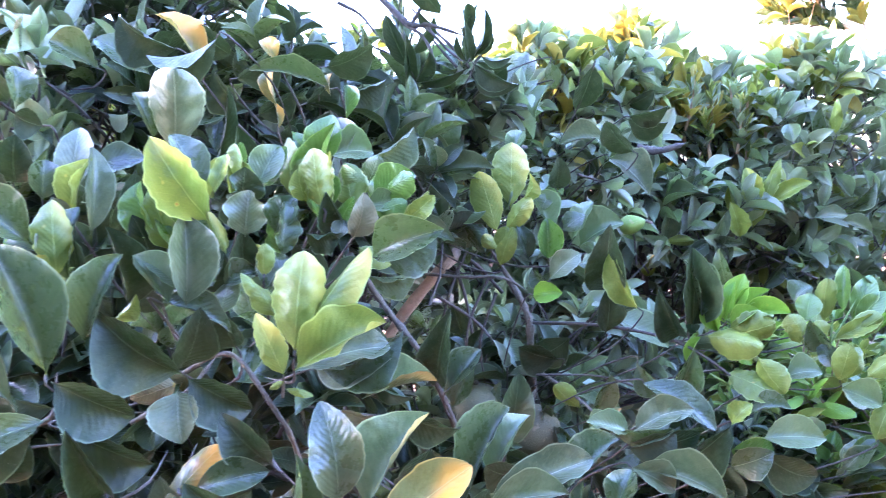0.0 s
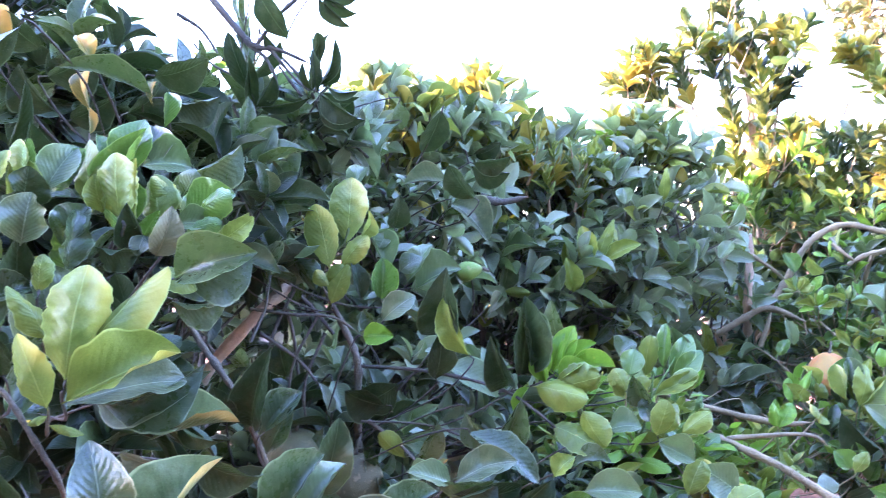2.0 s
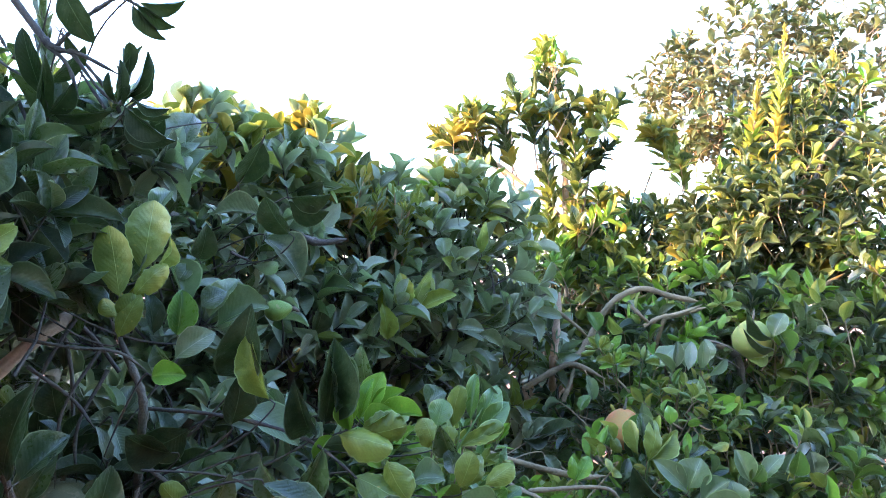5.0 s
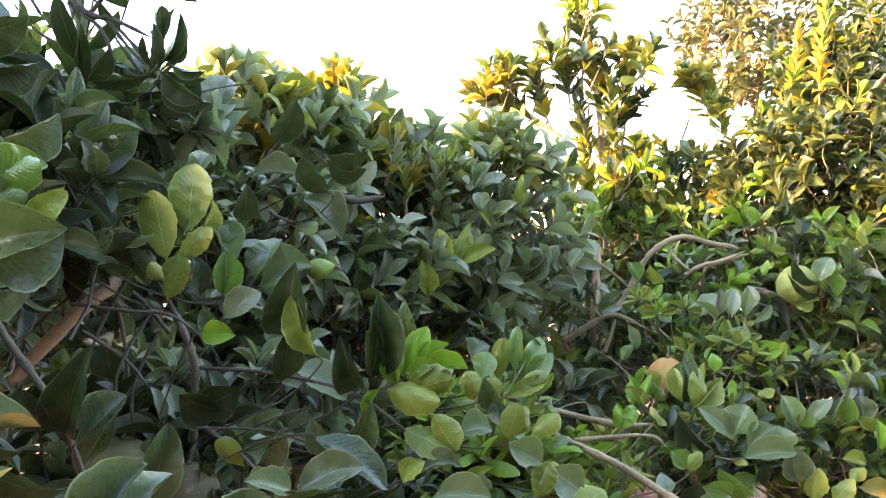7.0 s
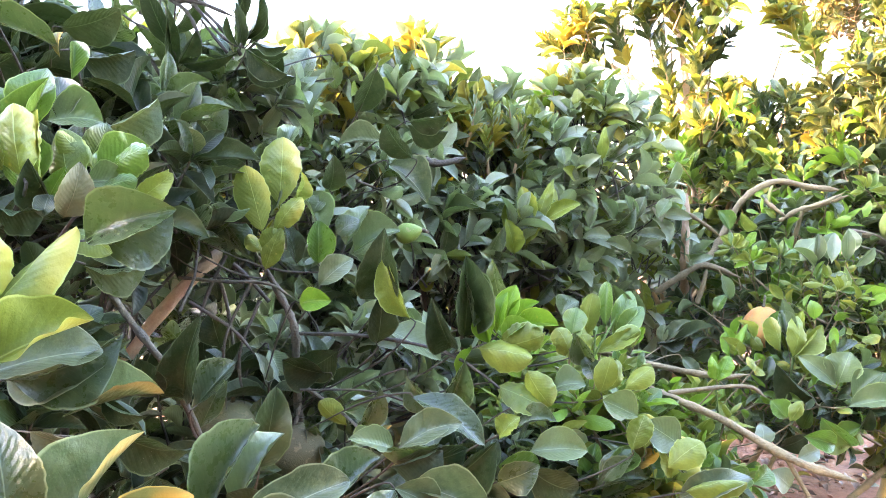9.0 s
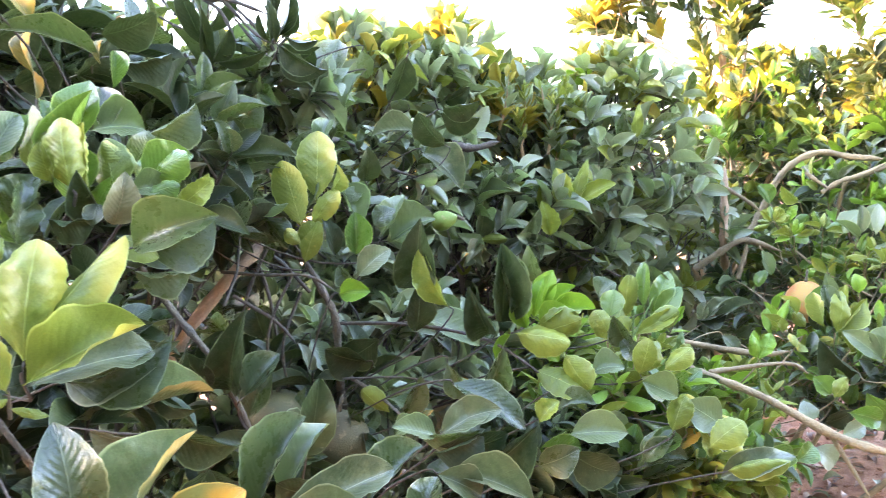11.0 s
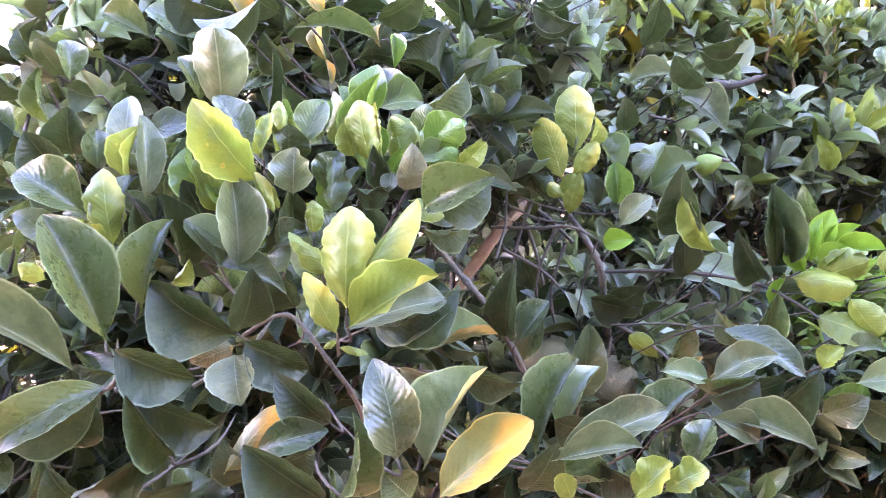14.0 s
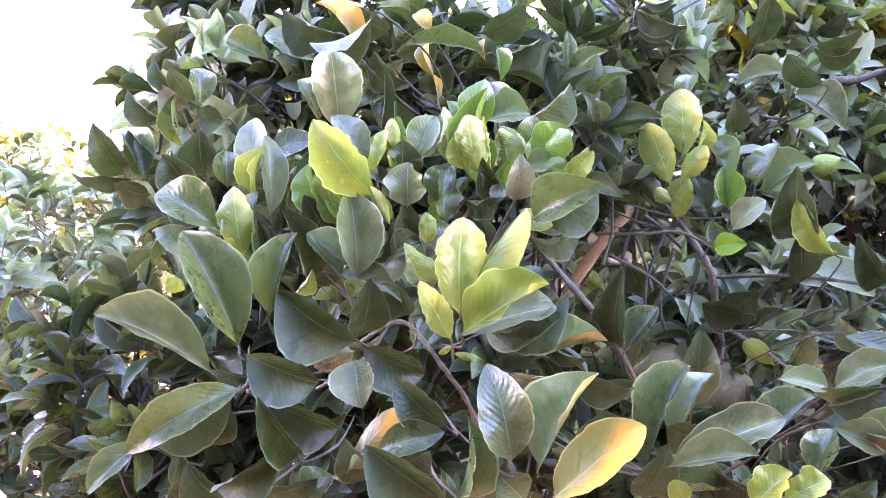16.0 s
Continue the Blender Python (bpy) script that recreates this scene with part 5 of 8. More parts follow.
leaf(near, "d", "s", (-0.510, 0.730, 1.175), (-0.526, 0.702, 1.229), 0.044, (0.37, -0.87, -0.34))
leaf(near, "d", "s", (-0.428, 0.688, 1.191), (-0.367, 0.691, 1.205), 0.046, (0.15, -0.90, -0.41))
leaf(near, "m", "s", (-0.385, 0.689, 1.183), (-0.355, 0.705, 1.201), 0.041, (-0.01, -0.76, 0.66))
leaf(near, "q", "v", (-0.485, 0.711, 1.416), (-0.503, 0.699, 1.436), 0.020, (0.46, -0.88, -0.13))
leaf(near, "m", "s", (-0.457, 0.753, 1.472), (-0.516, 0.740, 1.525), 0.055, (0.55, -0.72, 0.42))
leaf(near, "y", "v", (-0.435, 0.753, 1.434), (-0.437, 0.766, 1.516), 0.041, (0.44, -0.88, 0.15))
leaf(near, "m", "s", (-0.434, 0.773, 1.426), (-0.424, 0.791, 1.506), 0.037, (0.02, -0.98, 0.22))
leaf(near, "d", "s", (-0.440, 0.796, 1.495), (-0.451, 0.787, 1.518), 0.030, (0.06, -0.95, -0.30))
leaf(near, "m", "s", (-0.500, 0.750, 1.448), (-0.528, 0.741, 1.486), 0.033, (0.66, -0.67, 0.35))
leaf(near, "y", "v", (-0.438, 0.747, 1.443), (-0.454, 0.739, 1.458), 0.020, (0.62, -0.73, 0.29))
leaf(near, "l", "s", (-0.453, 0.762, 1.462), (-0.486, 0.757, 1.477), 0.023, (0.39, -0.64, 0.65))
leaf(near, "d", "s", (-0.489, 0.811, 1.488), (-0.523, 0.778, 1.537), 0.048, (0.16, -0.86, -0.49))
leaf(near, "d", "s", (-0.630, 0.841, 1.557), (-0.624, 0.795, 1.621), 0.043, (0.32, -0.76, -0.57))
leaf(near, "m", "s", (-0.597, 0.833, 1.542), (-0.630, 0.851, 1.615), 0.035, (0.71, -0.54, 0.46))
leaf(near, "d", "s", (-0.581, 0.879, 1.558), (-0.611, 0.838, 1.610), 0.038, (0.18, -0.82, -0.54))
leaf(near, "d", "s", (-0.547, 0.851, 1.525), (-0.557, 0.822, 1.571), 0.049, (0.35, -0.82, -0.45))
leaf(near, "d", "s", (-0.589, 0.828, 1.527), (-0.625, 0.809, 1.547), 0.047, (0.13, -0.82, -0.55))
leaf(near, "d", "s", (-0.609, 0.827, 1.550), (-0.682, 0.793, 1.584), 0.028, (0.02, -0.73, -0.68))
leaf(near, "d", "s", (-0.541, 0.877, 1.540), (-0.522, 0.856, 1.593), 0.052, (0.30, -0.85, -0.44))
leaf(near, "m", "s", (-0.497, 0.850, 1.517), (-0.492, 0.858, 1.563), 0.038, (0.68, -0.73, 0.06))
leaf(near, "g", "s", (-0.480, 0.875, 1.523), (-0.474, 0.911, 1.602), 0.041, (0.41, -0.84, 0.36))
leaf(near, "g", "s", (-0.439, 0.835, 1.474), (-0.437, 0.861, 1.572), 0.033, (0.77, -0.63, 0.15))
leaf(near, "q", "s", (-0.448, 0.829, 1.493), (-0.431, 0.846, 1.559), 0.028, (-0.20, -0.94, 0.29))
leaf(near, "d", "s", (-0.436, 0.890, 1.471), (-0.389, 0.860, 1.537), 0.050, (0.50, -0.60, -0.62))
leaf(near, "d", "s", (-0.445, 0.893, 1.508), (-0.396, 0.897, 1.521), 0.056, (0.25, -0.65, -0.72))
leaf(near, "m", "s", (-0.456, 0.899, 1.552), (-0.400, 0.915, 1.557), 0.043, (0.21, -0.85, 0.48))
leaf(near, "d", "s", (-0.606, 0.943, 1.661), (-0.617, 0.933, 1.708), 0.027, (0.05, -0.98, -0.19))
leaf(near, "k", "s", (-0.587, 0.946, 1.638), (-0.613, 0.931, 1.673), 0.035, (0.09, -0.94, -0.33))
leaf(near, "d", "s", (-0.618, 0.940, 1.625), (-0.654, 0.913, 1.673), 0.034, (-0.00, -0.87, -0.50))
leaf(near, "m", "s", (-0.568, 0.942, 1.634), (-0.571, 0.955, 1.689), 0.036, (0.74, -0.65, 0.19))
leaf(near, "m", "s", (-0.606, 0.941, 1.583), (-0.593, 0.929, 1.658), 0.028, (-0.03, -0.99, -0.15))
leaf(near, "d", "s", (-0.526, 0.927, 1.607), (-0.555, 0.915, 1.623), 0.043, (0.19, -0.93, -0.31))
leaf(near, "d", "s", (-0.613, 1.004, 1.653), (-0.622, 0.972, 1.701), 0.046, (0.13, -0.84, -0.53))
leaf(near, "d", "s", (-0.537, 0.959, 1.566), (-0.504, 0.953, 1.614), 0.050, (0.75, -0.36, -0.55))
leaf(near, "g", "w", (-0.361, 0.905, 1.557), (-0.334, 0.865, 1.650), 0.063, (0.24, -0.87, -0.44))
leaf(near, "m", "s", (-0.387, 0.911, 1.576), (-0.404, 0.913, 1.636), 0.033, (0.64, -0.74, 0.21))
leaf(near, "m", "s", (-0.352, 0.913, 1.562), (-0.338, 0.939, 1.617), 0.035, (-0.08, -0.89, 0.45))
leaf(near, "d", "s", (-0.351, 0.996, 1.537), (-0.307, 0.971, 1.638), 0.019, (0.52, -0.75, -0.41))
leaf(near, "d", "s", (-0.316, 0.958, 1.541), (-0.291, 0.935, 1.586), 0.036, (0.64, -0.48, -0.60))
leaf(near, "d", "s", (-0.380, 0.845, 1.433), (-0.377, 0.812, 1.491), 0.043, (0.62, -0.67, -0.41))
leaf(near, "g", "s", (-0.313, 0.766, 1.394), (-0.309, 0.781, 1.488), 0.049, (0.55, -0.83, 0.10))
leaf(near, "l", "s", (-0.326, 0.760, 1.397), (-0.359, 0.764, 1.453), 0.037, (0.65, -0.62, 0.44))
leaf(near, "l", "w", (-0.283, 0.780, 1.381), (-0.273, 0.799, 1.417), 0.033, (-0.17, -0.85, 0.50))
leaf(near, "d", "n", (-0.309, 0.807, 1.402), (-0.281, 0.809, 1.442), 0.029, (0.71, -0.54, -0.46))
leaf(near, "m", "s", (-0.345, 0.777, 1.400), (-0.273, 0.780, 1.364), 0.033, (0.39, -0.52, 0.76))
leaf(near, "d", "s", (-0.397, 0.817, 1.393), (-0.392, 0.783, 1.482), 0.042, (0.81, -0.53, -0.25))
leaf(near, "q", "s", (-0.381, 0.749, 1.391), (-0.357, 0.754, 1.413), 0.019, (0.58, -0.65, -0.49))
leaf(near, "d", "s", (-0.364, 0.828, 1.386), (-0.383, 0.819, 1.410), 0.032, (0.03, -0.94, -0.33))
leaf(near, "d", "s", (-0.301, 0.869, 1.328), (-0.311, 0.851, 1.374), 0.045, (0.02, -0.93, -0.36))
leaf(near, "m", "s", (-0.177, 0.975, 1.539), (-0.181, 0.996, 1.591), 0.036, (0.35, -0.86, 0.37))
leaf(near, "e", "s", (-0.171, 1.006, 1.586), (-0.168, 1.022, 1.634), 0.020, (0.55, -0.80, 0.23))
leaf(near, "l", "s", (-0.190, 0.971, 1.542), (-0.136, 0.983, 1.542), 0.049, (0.20, -0.86, 0.46))
leaf(near, "m", "s", (-0.149, 1.017, 1.534), (-0.085, 1.031, 1.570), 0.047, (0.46, -0.69, -0.56))
leaf(near, "q", "s", (-0.213, 0.871, 1.489), (-0.223, 0.899, 1.565), 0.032, (-0.11, -0.94, 0.33))
leaf(near, "e", "s", (-0.194, 0.894, 1.462), (-0.210, 0.900, 1.525), 0.049, (0.52, -0.83, 0.21))
leaf(near, "q", "s", (-0.152, 0.891, 1.471), (-0.162, 0.911, 1.530), 0.041, (-0.02, -0.95, 0.31))
leaf(near, "e", "s", (-0.124, 0.931, 1.448), (-0.103, 0.956, 1.511), 0.046, (0.00, -0.93, 0.36))
leaf(near, "q", "s", (-0.273, 0.831, 1.480), (-0.279, 0.857, 1.542), 0.030, (0.63, -0.69, 0.35))
leaf(near, "m", "s", (-0.321, 0.843, 1.443), (-0.312, 0.834, 1.506), 0.040, (-0.07, -0.99, -0.14))
leaf(near, "m", "s", (-0.234, 0.839, 1.456), (-0.211, 0.854, 1.497), 0.038, (0.01, -0.94, 0.33))
leaf(near, "m", "s", (-0.152, 0.911, 1.408), (-0.099, 0.916, 1.445), 0.049, (0.34, -0.87, -0.36))
leaf(near, "m", "s", (-0.239, 0.798, 1.399), (-0.213, 0.817, 1.431), 0.039, (-0.01, -0.86, 0.50))
leaf(near, "m", "s", (-0.351, 0.838, 1.495), (-0.316, 0.858, 1.534), 0.052, (0.23, -0.94, 0.27))
leaf(near, "e", "s", (-0.358, 0.820, 1.489), (-0.332, 0.817, 1.446), 0.030, (0.53, -0.76, 0.38))
leaf(near, "m", "s", (-0.280, 0.789, 1.410), (-0.247, 0.803, 1.422), 0.030, (0.19, -0.86, 0.48))
leaf(near, "l", "s", (-0.307, 0.771, 1.408), (-0.349, 0.763, 1.446), 0.035, (0.60, -0.62, 0.51))
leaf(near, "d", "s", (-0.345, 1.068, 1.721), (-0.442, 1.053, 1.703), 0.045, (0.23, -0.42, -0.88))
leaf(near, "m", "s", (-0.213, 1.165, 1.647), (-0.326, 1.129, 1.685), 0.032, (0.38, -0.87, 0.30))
# the T leaves up here have orange sunlight put into their colour
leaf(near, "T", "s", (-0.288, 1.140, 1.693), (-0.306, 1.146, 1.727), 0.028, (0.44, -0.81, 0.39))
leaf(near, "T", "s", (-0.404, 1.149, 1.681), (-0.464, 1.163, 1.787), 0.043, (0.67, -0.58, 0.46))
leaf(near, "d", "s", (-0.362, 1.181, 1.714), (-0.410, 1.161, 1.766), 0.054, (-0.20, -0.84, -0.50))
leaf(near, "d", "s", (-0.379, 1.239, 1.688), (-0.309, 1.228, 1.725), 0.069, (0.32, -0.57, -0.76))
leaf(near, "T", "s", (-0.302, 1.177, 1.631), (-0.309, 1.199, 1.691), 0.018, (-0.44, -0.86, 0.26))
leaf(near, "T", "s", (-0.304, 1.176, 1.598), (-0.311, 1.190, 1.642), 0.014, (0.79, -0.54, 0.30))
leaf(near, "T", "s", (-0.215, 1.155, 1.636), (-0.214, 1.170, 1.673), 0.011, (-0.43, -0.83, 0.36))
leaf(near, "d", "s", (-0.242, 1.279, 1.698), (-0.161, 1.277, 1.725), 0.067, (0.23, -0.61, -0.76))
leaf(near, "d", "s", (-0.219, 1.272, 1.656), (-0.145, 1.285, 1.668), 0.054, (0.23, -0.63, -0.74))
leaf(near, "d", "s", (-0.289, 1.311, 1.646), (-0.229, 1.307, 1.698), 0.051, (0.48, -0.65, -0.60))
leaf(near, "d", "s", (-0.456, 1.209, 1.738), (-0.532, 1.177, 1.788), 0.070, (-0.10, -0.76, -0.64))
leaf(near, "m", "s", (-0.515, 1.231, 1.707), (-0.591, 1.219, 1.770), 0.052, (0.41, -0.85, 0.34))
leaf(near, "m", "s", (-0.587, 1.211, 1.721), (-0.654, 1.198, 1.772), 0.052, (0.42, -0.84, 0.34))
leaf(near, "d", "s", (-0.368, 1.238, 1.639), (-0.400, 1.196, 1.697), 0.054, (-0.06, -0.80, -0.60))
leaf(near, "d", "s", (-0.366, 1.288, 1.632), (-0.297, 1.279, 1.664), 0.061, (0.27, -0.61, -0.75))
leaf(near, "m", "s", (-0.058, 0.923, 1.099), (0.007, 0.991, 1.199), 0.046, (-0.18, -0.75, 0.63))
leaf(near, "l", "s", (-0.027, 0.967, 1.104), (0.034, 1.025, 1.175), 0.046, (-0.24, -0.64, 0.73))
leaf(near, "d", "s", (0.000, 1.136, 1.093), (0.027, 1.118, 1.208), 0.054, (0.07, -0.98, -0.17))
leaf(near, "g", "s", (-0.031, 0.855, 1.124), (0.101, 0.904, 1.153), 0.047, (0.10, -0.70, 0.71))
leaf(near, "m", "s", (0.068, 0.926, 1.107), (0.140, 0.959, 1.157), 0.045, (-0.25, -0.61, 0.75))
leaf(near, "g", "s", (-0.032, 0.822, 1.139), (0.066, 0.842, 1.139), 0.039, (0.14, -0.71, 0.69))
leaf(near, "d", "s", (-0.068, 0.865, 1.088), (-0.025, 0.840, 1.149), 0.053, (0.12, -0.89, -0.44))
leaf(near, "m", "s", (0.037, 0.916, 1.065), (-0.076, 0.880, 1.078), 0.046, (0.25, -0.50, 0.83))
leaf(near, "m", "s", (0.127, 0.956, 1.055), (0.159, 0.984, 1.105), 0.042, (-0.28, -0.76, 0.59))
leaf(near, "g", "s", (0.161, 1.018, 1.095), (0.219, 1.014, 1.060), 0.044, (0.25, -0.83, 0.50))
leaf(near, "g", "s", (0.178, 1.072, 1.123), (0.255, 1.094, 1.146), 0.045, (-0.04, -0.67, 0.74))
leaf(near, "l", "s", (0.182, 1.122, 1.106), (0.119, 1.105, 1.133), 0.041, (0.45, -0.62, 0.64))
leaf(near, "d", "s", (0.165, 1.068, 1.102), (0.241, 1.083, 1.113), 0.068, (0.23, -0.86, -0.45))
leaf(near, "d", "s", (0.015, 0.967, 1.115), (-0.030, 0.952, 1.132), 0.065, (0.09, -0.84, -0.53))
leaf(near, "d", "s", (0.016, 0.902, 1.100), (0.061, 0.930, 1.050), 0.057, (0.05, -0.89, -0.45))
leaf(near, "y", "n", (0.048, 0.796, 1.103), (0.091, 0.812, 1.132), 0.041, (-0.16, -0.76, 0.63))
leaf(near, "y", "n", (0.079, 0.808, 1.102), (0.127, 0.820, 1.117), 0.038, (-0.05, -0.72, 0.69))
leaf(near, "q", "w", (-0.015, 0.803, 1.102), (-0.021, 0.793, 1.138), 0.024, (0.36, -0.91, -0.19))
leaf(near, "d", "s", (-0.087, 0.878, 1.192), (-0.132, 0.882, 1.140), 0.048, (0.32, -0.89, -0.32))
leaf(near, "d", "s", (-0.111, 0.930, 1.176), (-0.070, 0.946, 1.138), 0.052, (0.00, -0.93, -0.38))
leaf(near, "m", "s", (-0.084, 1.202, 1.168), (-0.029, 1.228, 1.223), 0.048, (-0.16, -0.82, 0.55))
leaf(near, "d", "s", (-0.104, 1.244, 1.168), (-0.071, 1.175, 1.296), 0.056, (-0.40, -0.85, -0.35))
leaf(near, "d", "s", (-0.123, 1.199, 1.191), (-0.157, 1.184, 1.244), 0.052, (-0.14, -0.92, -0.36))
leaf(near, "T", "s", (0.206, 1.513, 0.993), (0.233, 1.521, 1.016), 0.012, (-0.35, -0.68, 0.65))
leaf(near, "T", "s", (0.117, 1.607, 0.949), (0.109, 1.616, 0.977), 0.011, (-0.37, -0.91, 0.18))
leaf(near, "T", "s", (0.165, 1.615, 1.007), (0.178, 1.624, 1.033), 0.010, (-0.42, -0.77, 0.47))
leaf(near, "T", "s", (0.338, 1.717, 0.996), (0.331, 1.723, 1.018), 0.011, (0.24, -0.93, 0.29))
leaf(near, "T", "s", (0.388, 1.950, 1.248), (0.407, 1.958, 1.264), 0.013, (-0.24, -0.72, 0.66))
leaf(near, "T", "s", (0.296, 1.857, 1.308), (0.311, 1.861, 1.318), 0.010, (-0.20, -0.76, 0.61))
leaf(near, "q", "s", (0.267, 1.524, 1.045), (0.307, 1.524, 1.063), 0.027, (0.04, -0.99, -0.12))
leaf(near, "y", "w", (0.045, 1.455, 1.432), (0.058, 1.475, 1.558), 0.071, (0.1, -0.97, 0.2))
leaf(near, "y", "w", (0.016, 1.425, 1.392), (-0.008, 1.425, 1.508), 0.058, (0.15, -0.97, 0.15))
leaf(near, "y", "w", (0.032, 1.43, 1.391), (0.082, 1.42, 1.452), 0.042, (-0.2, -0.9, 0.35))
leaf(near, "y", "v", (0.062, 1.45, 1.441), (0.086, 1.45, 1.496), 0.026, (0.7, -0.7, 0.1))
leaf(near, "q", "w", (0.016, 1.415, 1.331), (0.046, 1.415, 1.402), 0.039, (-0.2, -0.92, 0.3))
leaf(near, "y", "w", (0.013, 1.42, 1.364), (-0.009, 1.42, 1.393), 0.027, (0.35, -0.9, 0.15))
leaf(near, "e", "s", (0.104, 1.42, 1.336), (0.108, 1.42, 1.412), 0.048, (0.1, -0.97, 0.1))
leaf(near, "d", "s", (0.069, 1.425, 1.337), (0.053, 1.425, 1.406), 0.034, (0.5, -0.8, -0.2))
leaf(near, "m", "s", (-0.003, 1.52, 1.493), (0.055, 1.54, 1.562), 0.050, (-0.1, -0.9, -0.3))
leaf(near, "q", "w", (0.022, 1.433, 1.335), (0.034, 1.418, 1.402), 0.040, (0.17, -0.94, -0.30))
leaf(near, "m", "s", (-0.003, 1.479, 1.393), (-0.003, 1.506, 1.523), 0.054, (0.52, -0.83, 0.17))
leaf(near, "m", "s", (0.035, 1.508, 1.501), (0.004, 1.523, 1.544), 0.044, (0.15, -0.89, 0.42))
leaf(near, "l", "s", (0.052, 1.517, 1.520), (0.083, 1.545, 1.580), 0.037, (-0.08, -0.88, 0.47))
leaf(near, "d", "s", (0.135, 1.515, 1.461), (0.143, 1.470, 1.521), 0.044, (0.09, -0.79, -0.61))
leaf(near, "l", "s", (0.123, 1.496, 1.454), (0.105, 1.487, 1.425), 0.032, (-0.20, -0.90, 0.38))
leaf(near, "l", "s", (0.156, 1.486, 1.359), (0.206, 1.506, 1.433), 0.042, (-0.38, -0.80, 0.47))
leaf(near, "l", "s", (0.119, 1.464, 1.374), (0.088, 1.517, 1.456), 0.050, (0.37, -0.71, 0.60))
leaf(near, "m", "s", (0.140, 1.460, 1.383), (0.182, 1.457, 1.410), 0.044, (-0.30, -0.87, 0.39))
leaf(near, "l", "s", (0.173, 1.516, 1.345), (0.262, 1.518, 1.386), 0.071, (-0.26, -0.75, 0.60))
leaf(near, "d", "s", (0.204, 1.404, 1.271), (0.205, 1.322, 1.394), 0.073, (-0.34, -0.78, -0.52))
leaf(near, "d", "s", (0.193, 1.385, 1.198), (0.203, 1.365, 1.284), 0.053, (0.25, -0.94, -0.24))
leaf(near, "q", "s", (0.247, 1.338, 1.245), (0.203, 1.333, 1.349), 0.042, (-0.48, -0.84, -0.24))
leaf(near, "g", "s", (0.100, 1.376, 1.304), (0.159, 1.374, 1.349), 0.046, (-0.34, -0.85, 0.40))
leaf(near, "b", "s", (0.068, 1.365, 1.280), (0.119, 1.346, 1.284), 0.038, (-0.37, -0.90, 0.25))
leaf(near, "m", "s", (0.098, 1.382, 1.296), (0.072, 1.379, 1.327), 0.033, (-0.30, -0.89, -0.35))
leaf(near, "g", "s", (0.269, 1.693, 1.512), (0.341, 1.641, 1.431), 0.071, (-0.01, -0.85, 0.53))
leaf(near, "g", "s", (0.261, 1.639, 1.554), (0.165, 1.640, 1.551), 0.050, (-0.03, -0.83, 0.55))
leaf(near, "d", "s", (0.305, 1.590, 1.518), (0.250, 1.566, 1.584), 0.060, (-0.51, -0.59, -0.63))
leaf(near, "d", "s", (0.306, 1.633, 1.592), (0.384, 1.612, 1.603), 0.060, (-0.05, -0.58, -0.81))
leaf(near, "m", "s", (-0.065, 1.527, 1.393), (-0.102, 1.559, 1.464), 0.067, (0.16, -0.87, 0.48))
leaf(near, "d", "s", (-0.062, 1.579, 1.386), (-0.018, 1.552, 1.448), 0.062, (0.22, -0.82, -0.52))
leaf(near, "m", "s", (-0.045, 1.497, 1.324), (-0.057, 1.519, 1.364), 0.054, (-0.38, -0.86, 0.35))
leaf(near, "l", "s", (-0.120, 1.612, 1.491), (-0.150, 1.689, 1.693), 0.054, (-0.29, -0.91, 0.30))
leaf(near, "m", "s", (-0.123, 1.638, 1.502), (-0.050, 1.644, 1.645), 0.074, (-0.08, -0.99, 0.09))
leaf(near, "l", "s", (-0.135, 1.678, 1.570), (-0.069, 1.721, 1.671), 0.052, (-0.14, -0.88, 0.46))
leaf(near, "d", "s", (-0.123, 1.640, 1.489), (-0.035, 1.589, 1.576), 0.051, (0.30, -0.65, -0.70))
leaf(near, "l", "s", (-0.127, 1.635, 1.497), (-0.181, 1.663, 1.596), 0.044, (0.56, -0.66, 0.50))
leaf(near, "l", "s", (-0.113, 1.618, 1.458), (-0.078, 1.648, 1.522), 0.062, (-0.17, -0.85, 0.50))
leaf(near, "d", "s", (-0.165, 1.626, 1.473), (-0.131, 1.648, 1.415), 0.064, (-0.22, -0.86, -0.46))
leaf(near, "m", "s", (-0.221, 1.664, 1.602), (-0.154, 1.660, 1.630), 0.058, (-0.22, -0.90, 0.39))
leaf(near, "d", "s", (0.314, 1.339, 1.193), (0.274, 1.296, 1.284), 0.049, (-0.25, -0.83, -0.50))
leaf(near, "d", "s", (0.338, 1.350, 1.205), (0.340, 1.319, 1.346), 0.065, (0.00, -0.98, -0.21))
leaf(near, "m", "s", (0.346, 1.314, 1.225), (0.333, 1.355, 1.326), 0.046, (0.34, -0.86, 0.39))
leaf(near, "m", "s", (0.290, 1.291, 1.105), (0.317, 1.260, 1.185), 0.046, (-0.16, -0.94, -0.31))
leaf(near, "b", "s", (0.378, 1.353, 1.200), (0.361, 1.360, 1.278), 0.037, (-0.05, -1.00, 0.07))
leaf(near, "b", "s", (0.398, 1.377, 1.209), (0.392, 1.392, 1.303), 0.031, (-0.64, -0.76, 0.08))
leaf(near, "b", "s", (0.395, 1.350, 1.209), (0.416, 1.352, 1.280), 0.031, (-0.59, -0.78, 0.20))
leaf(near, "b", "s", (0.376, 1.322, 1.197), (0.362, 1.328, 1.260), 0.033, (-0.46, -0.89, -0.01))
leaf(near, "b", "s", (0.398, 1.330, 1.202), (0.442, 1.321, 1.234), 0.033, (-0.54, -0.64, 0.55))
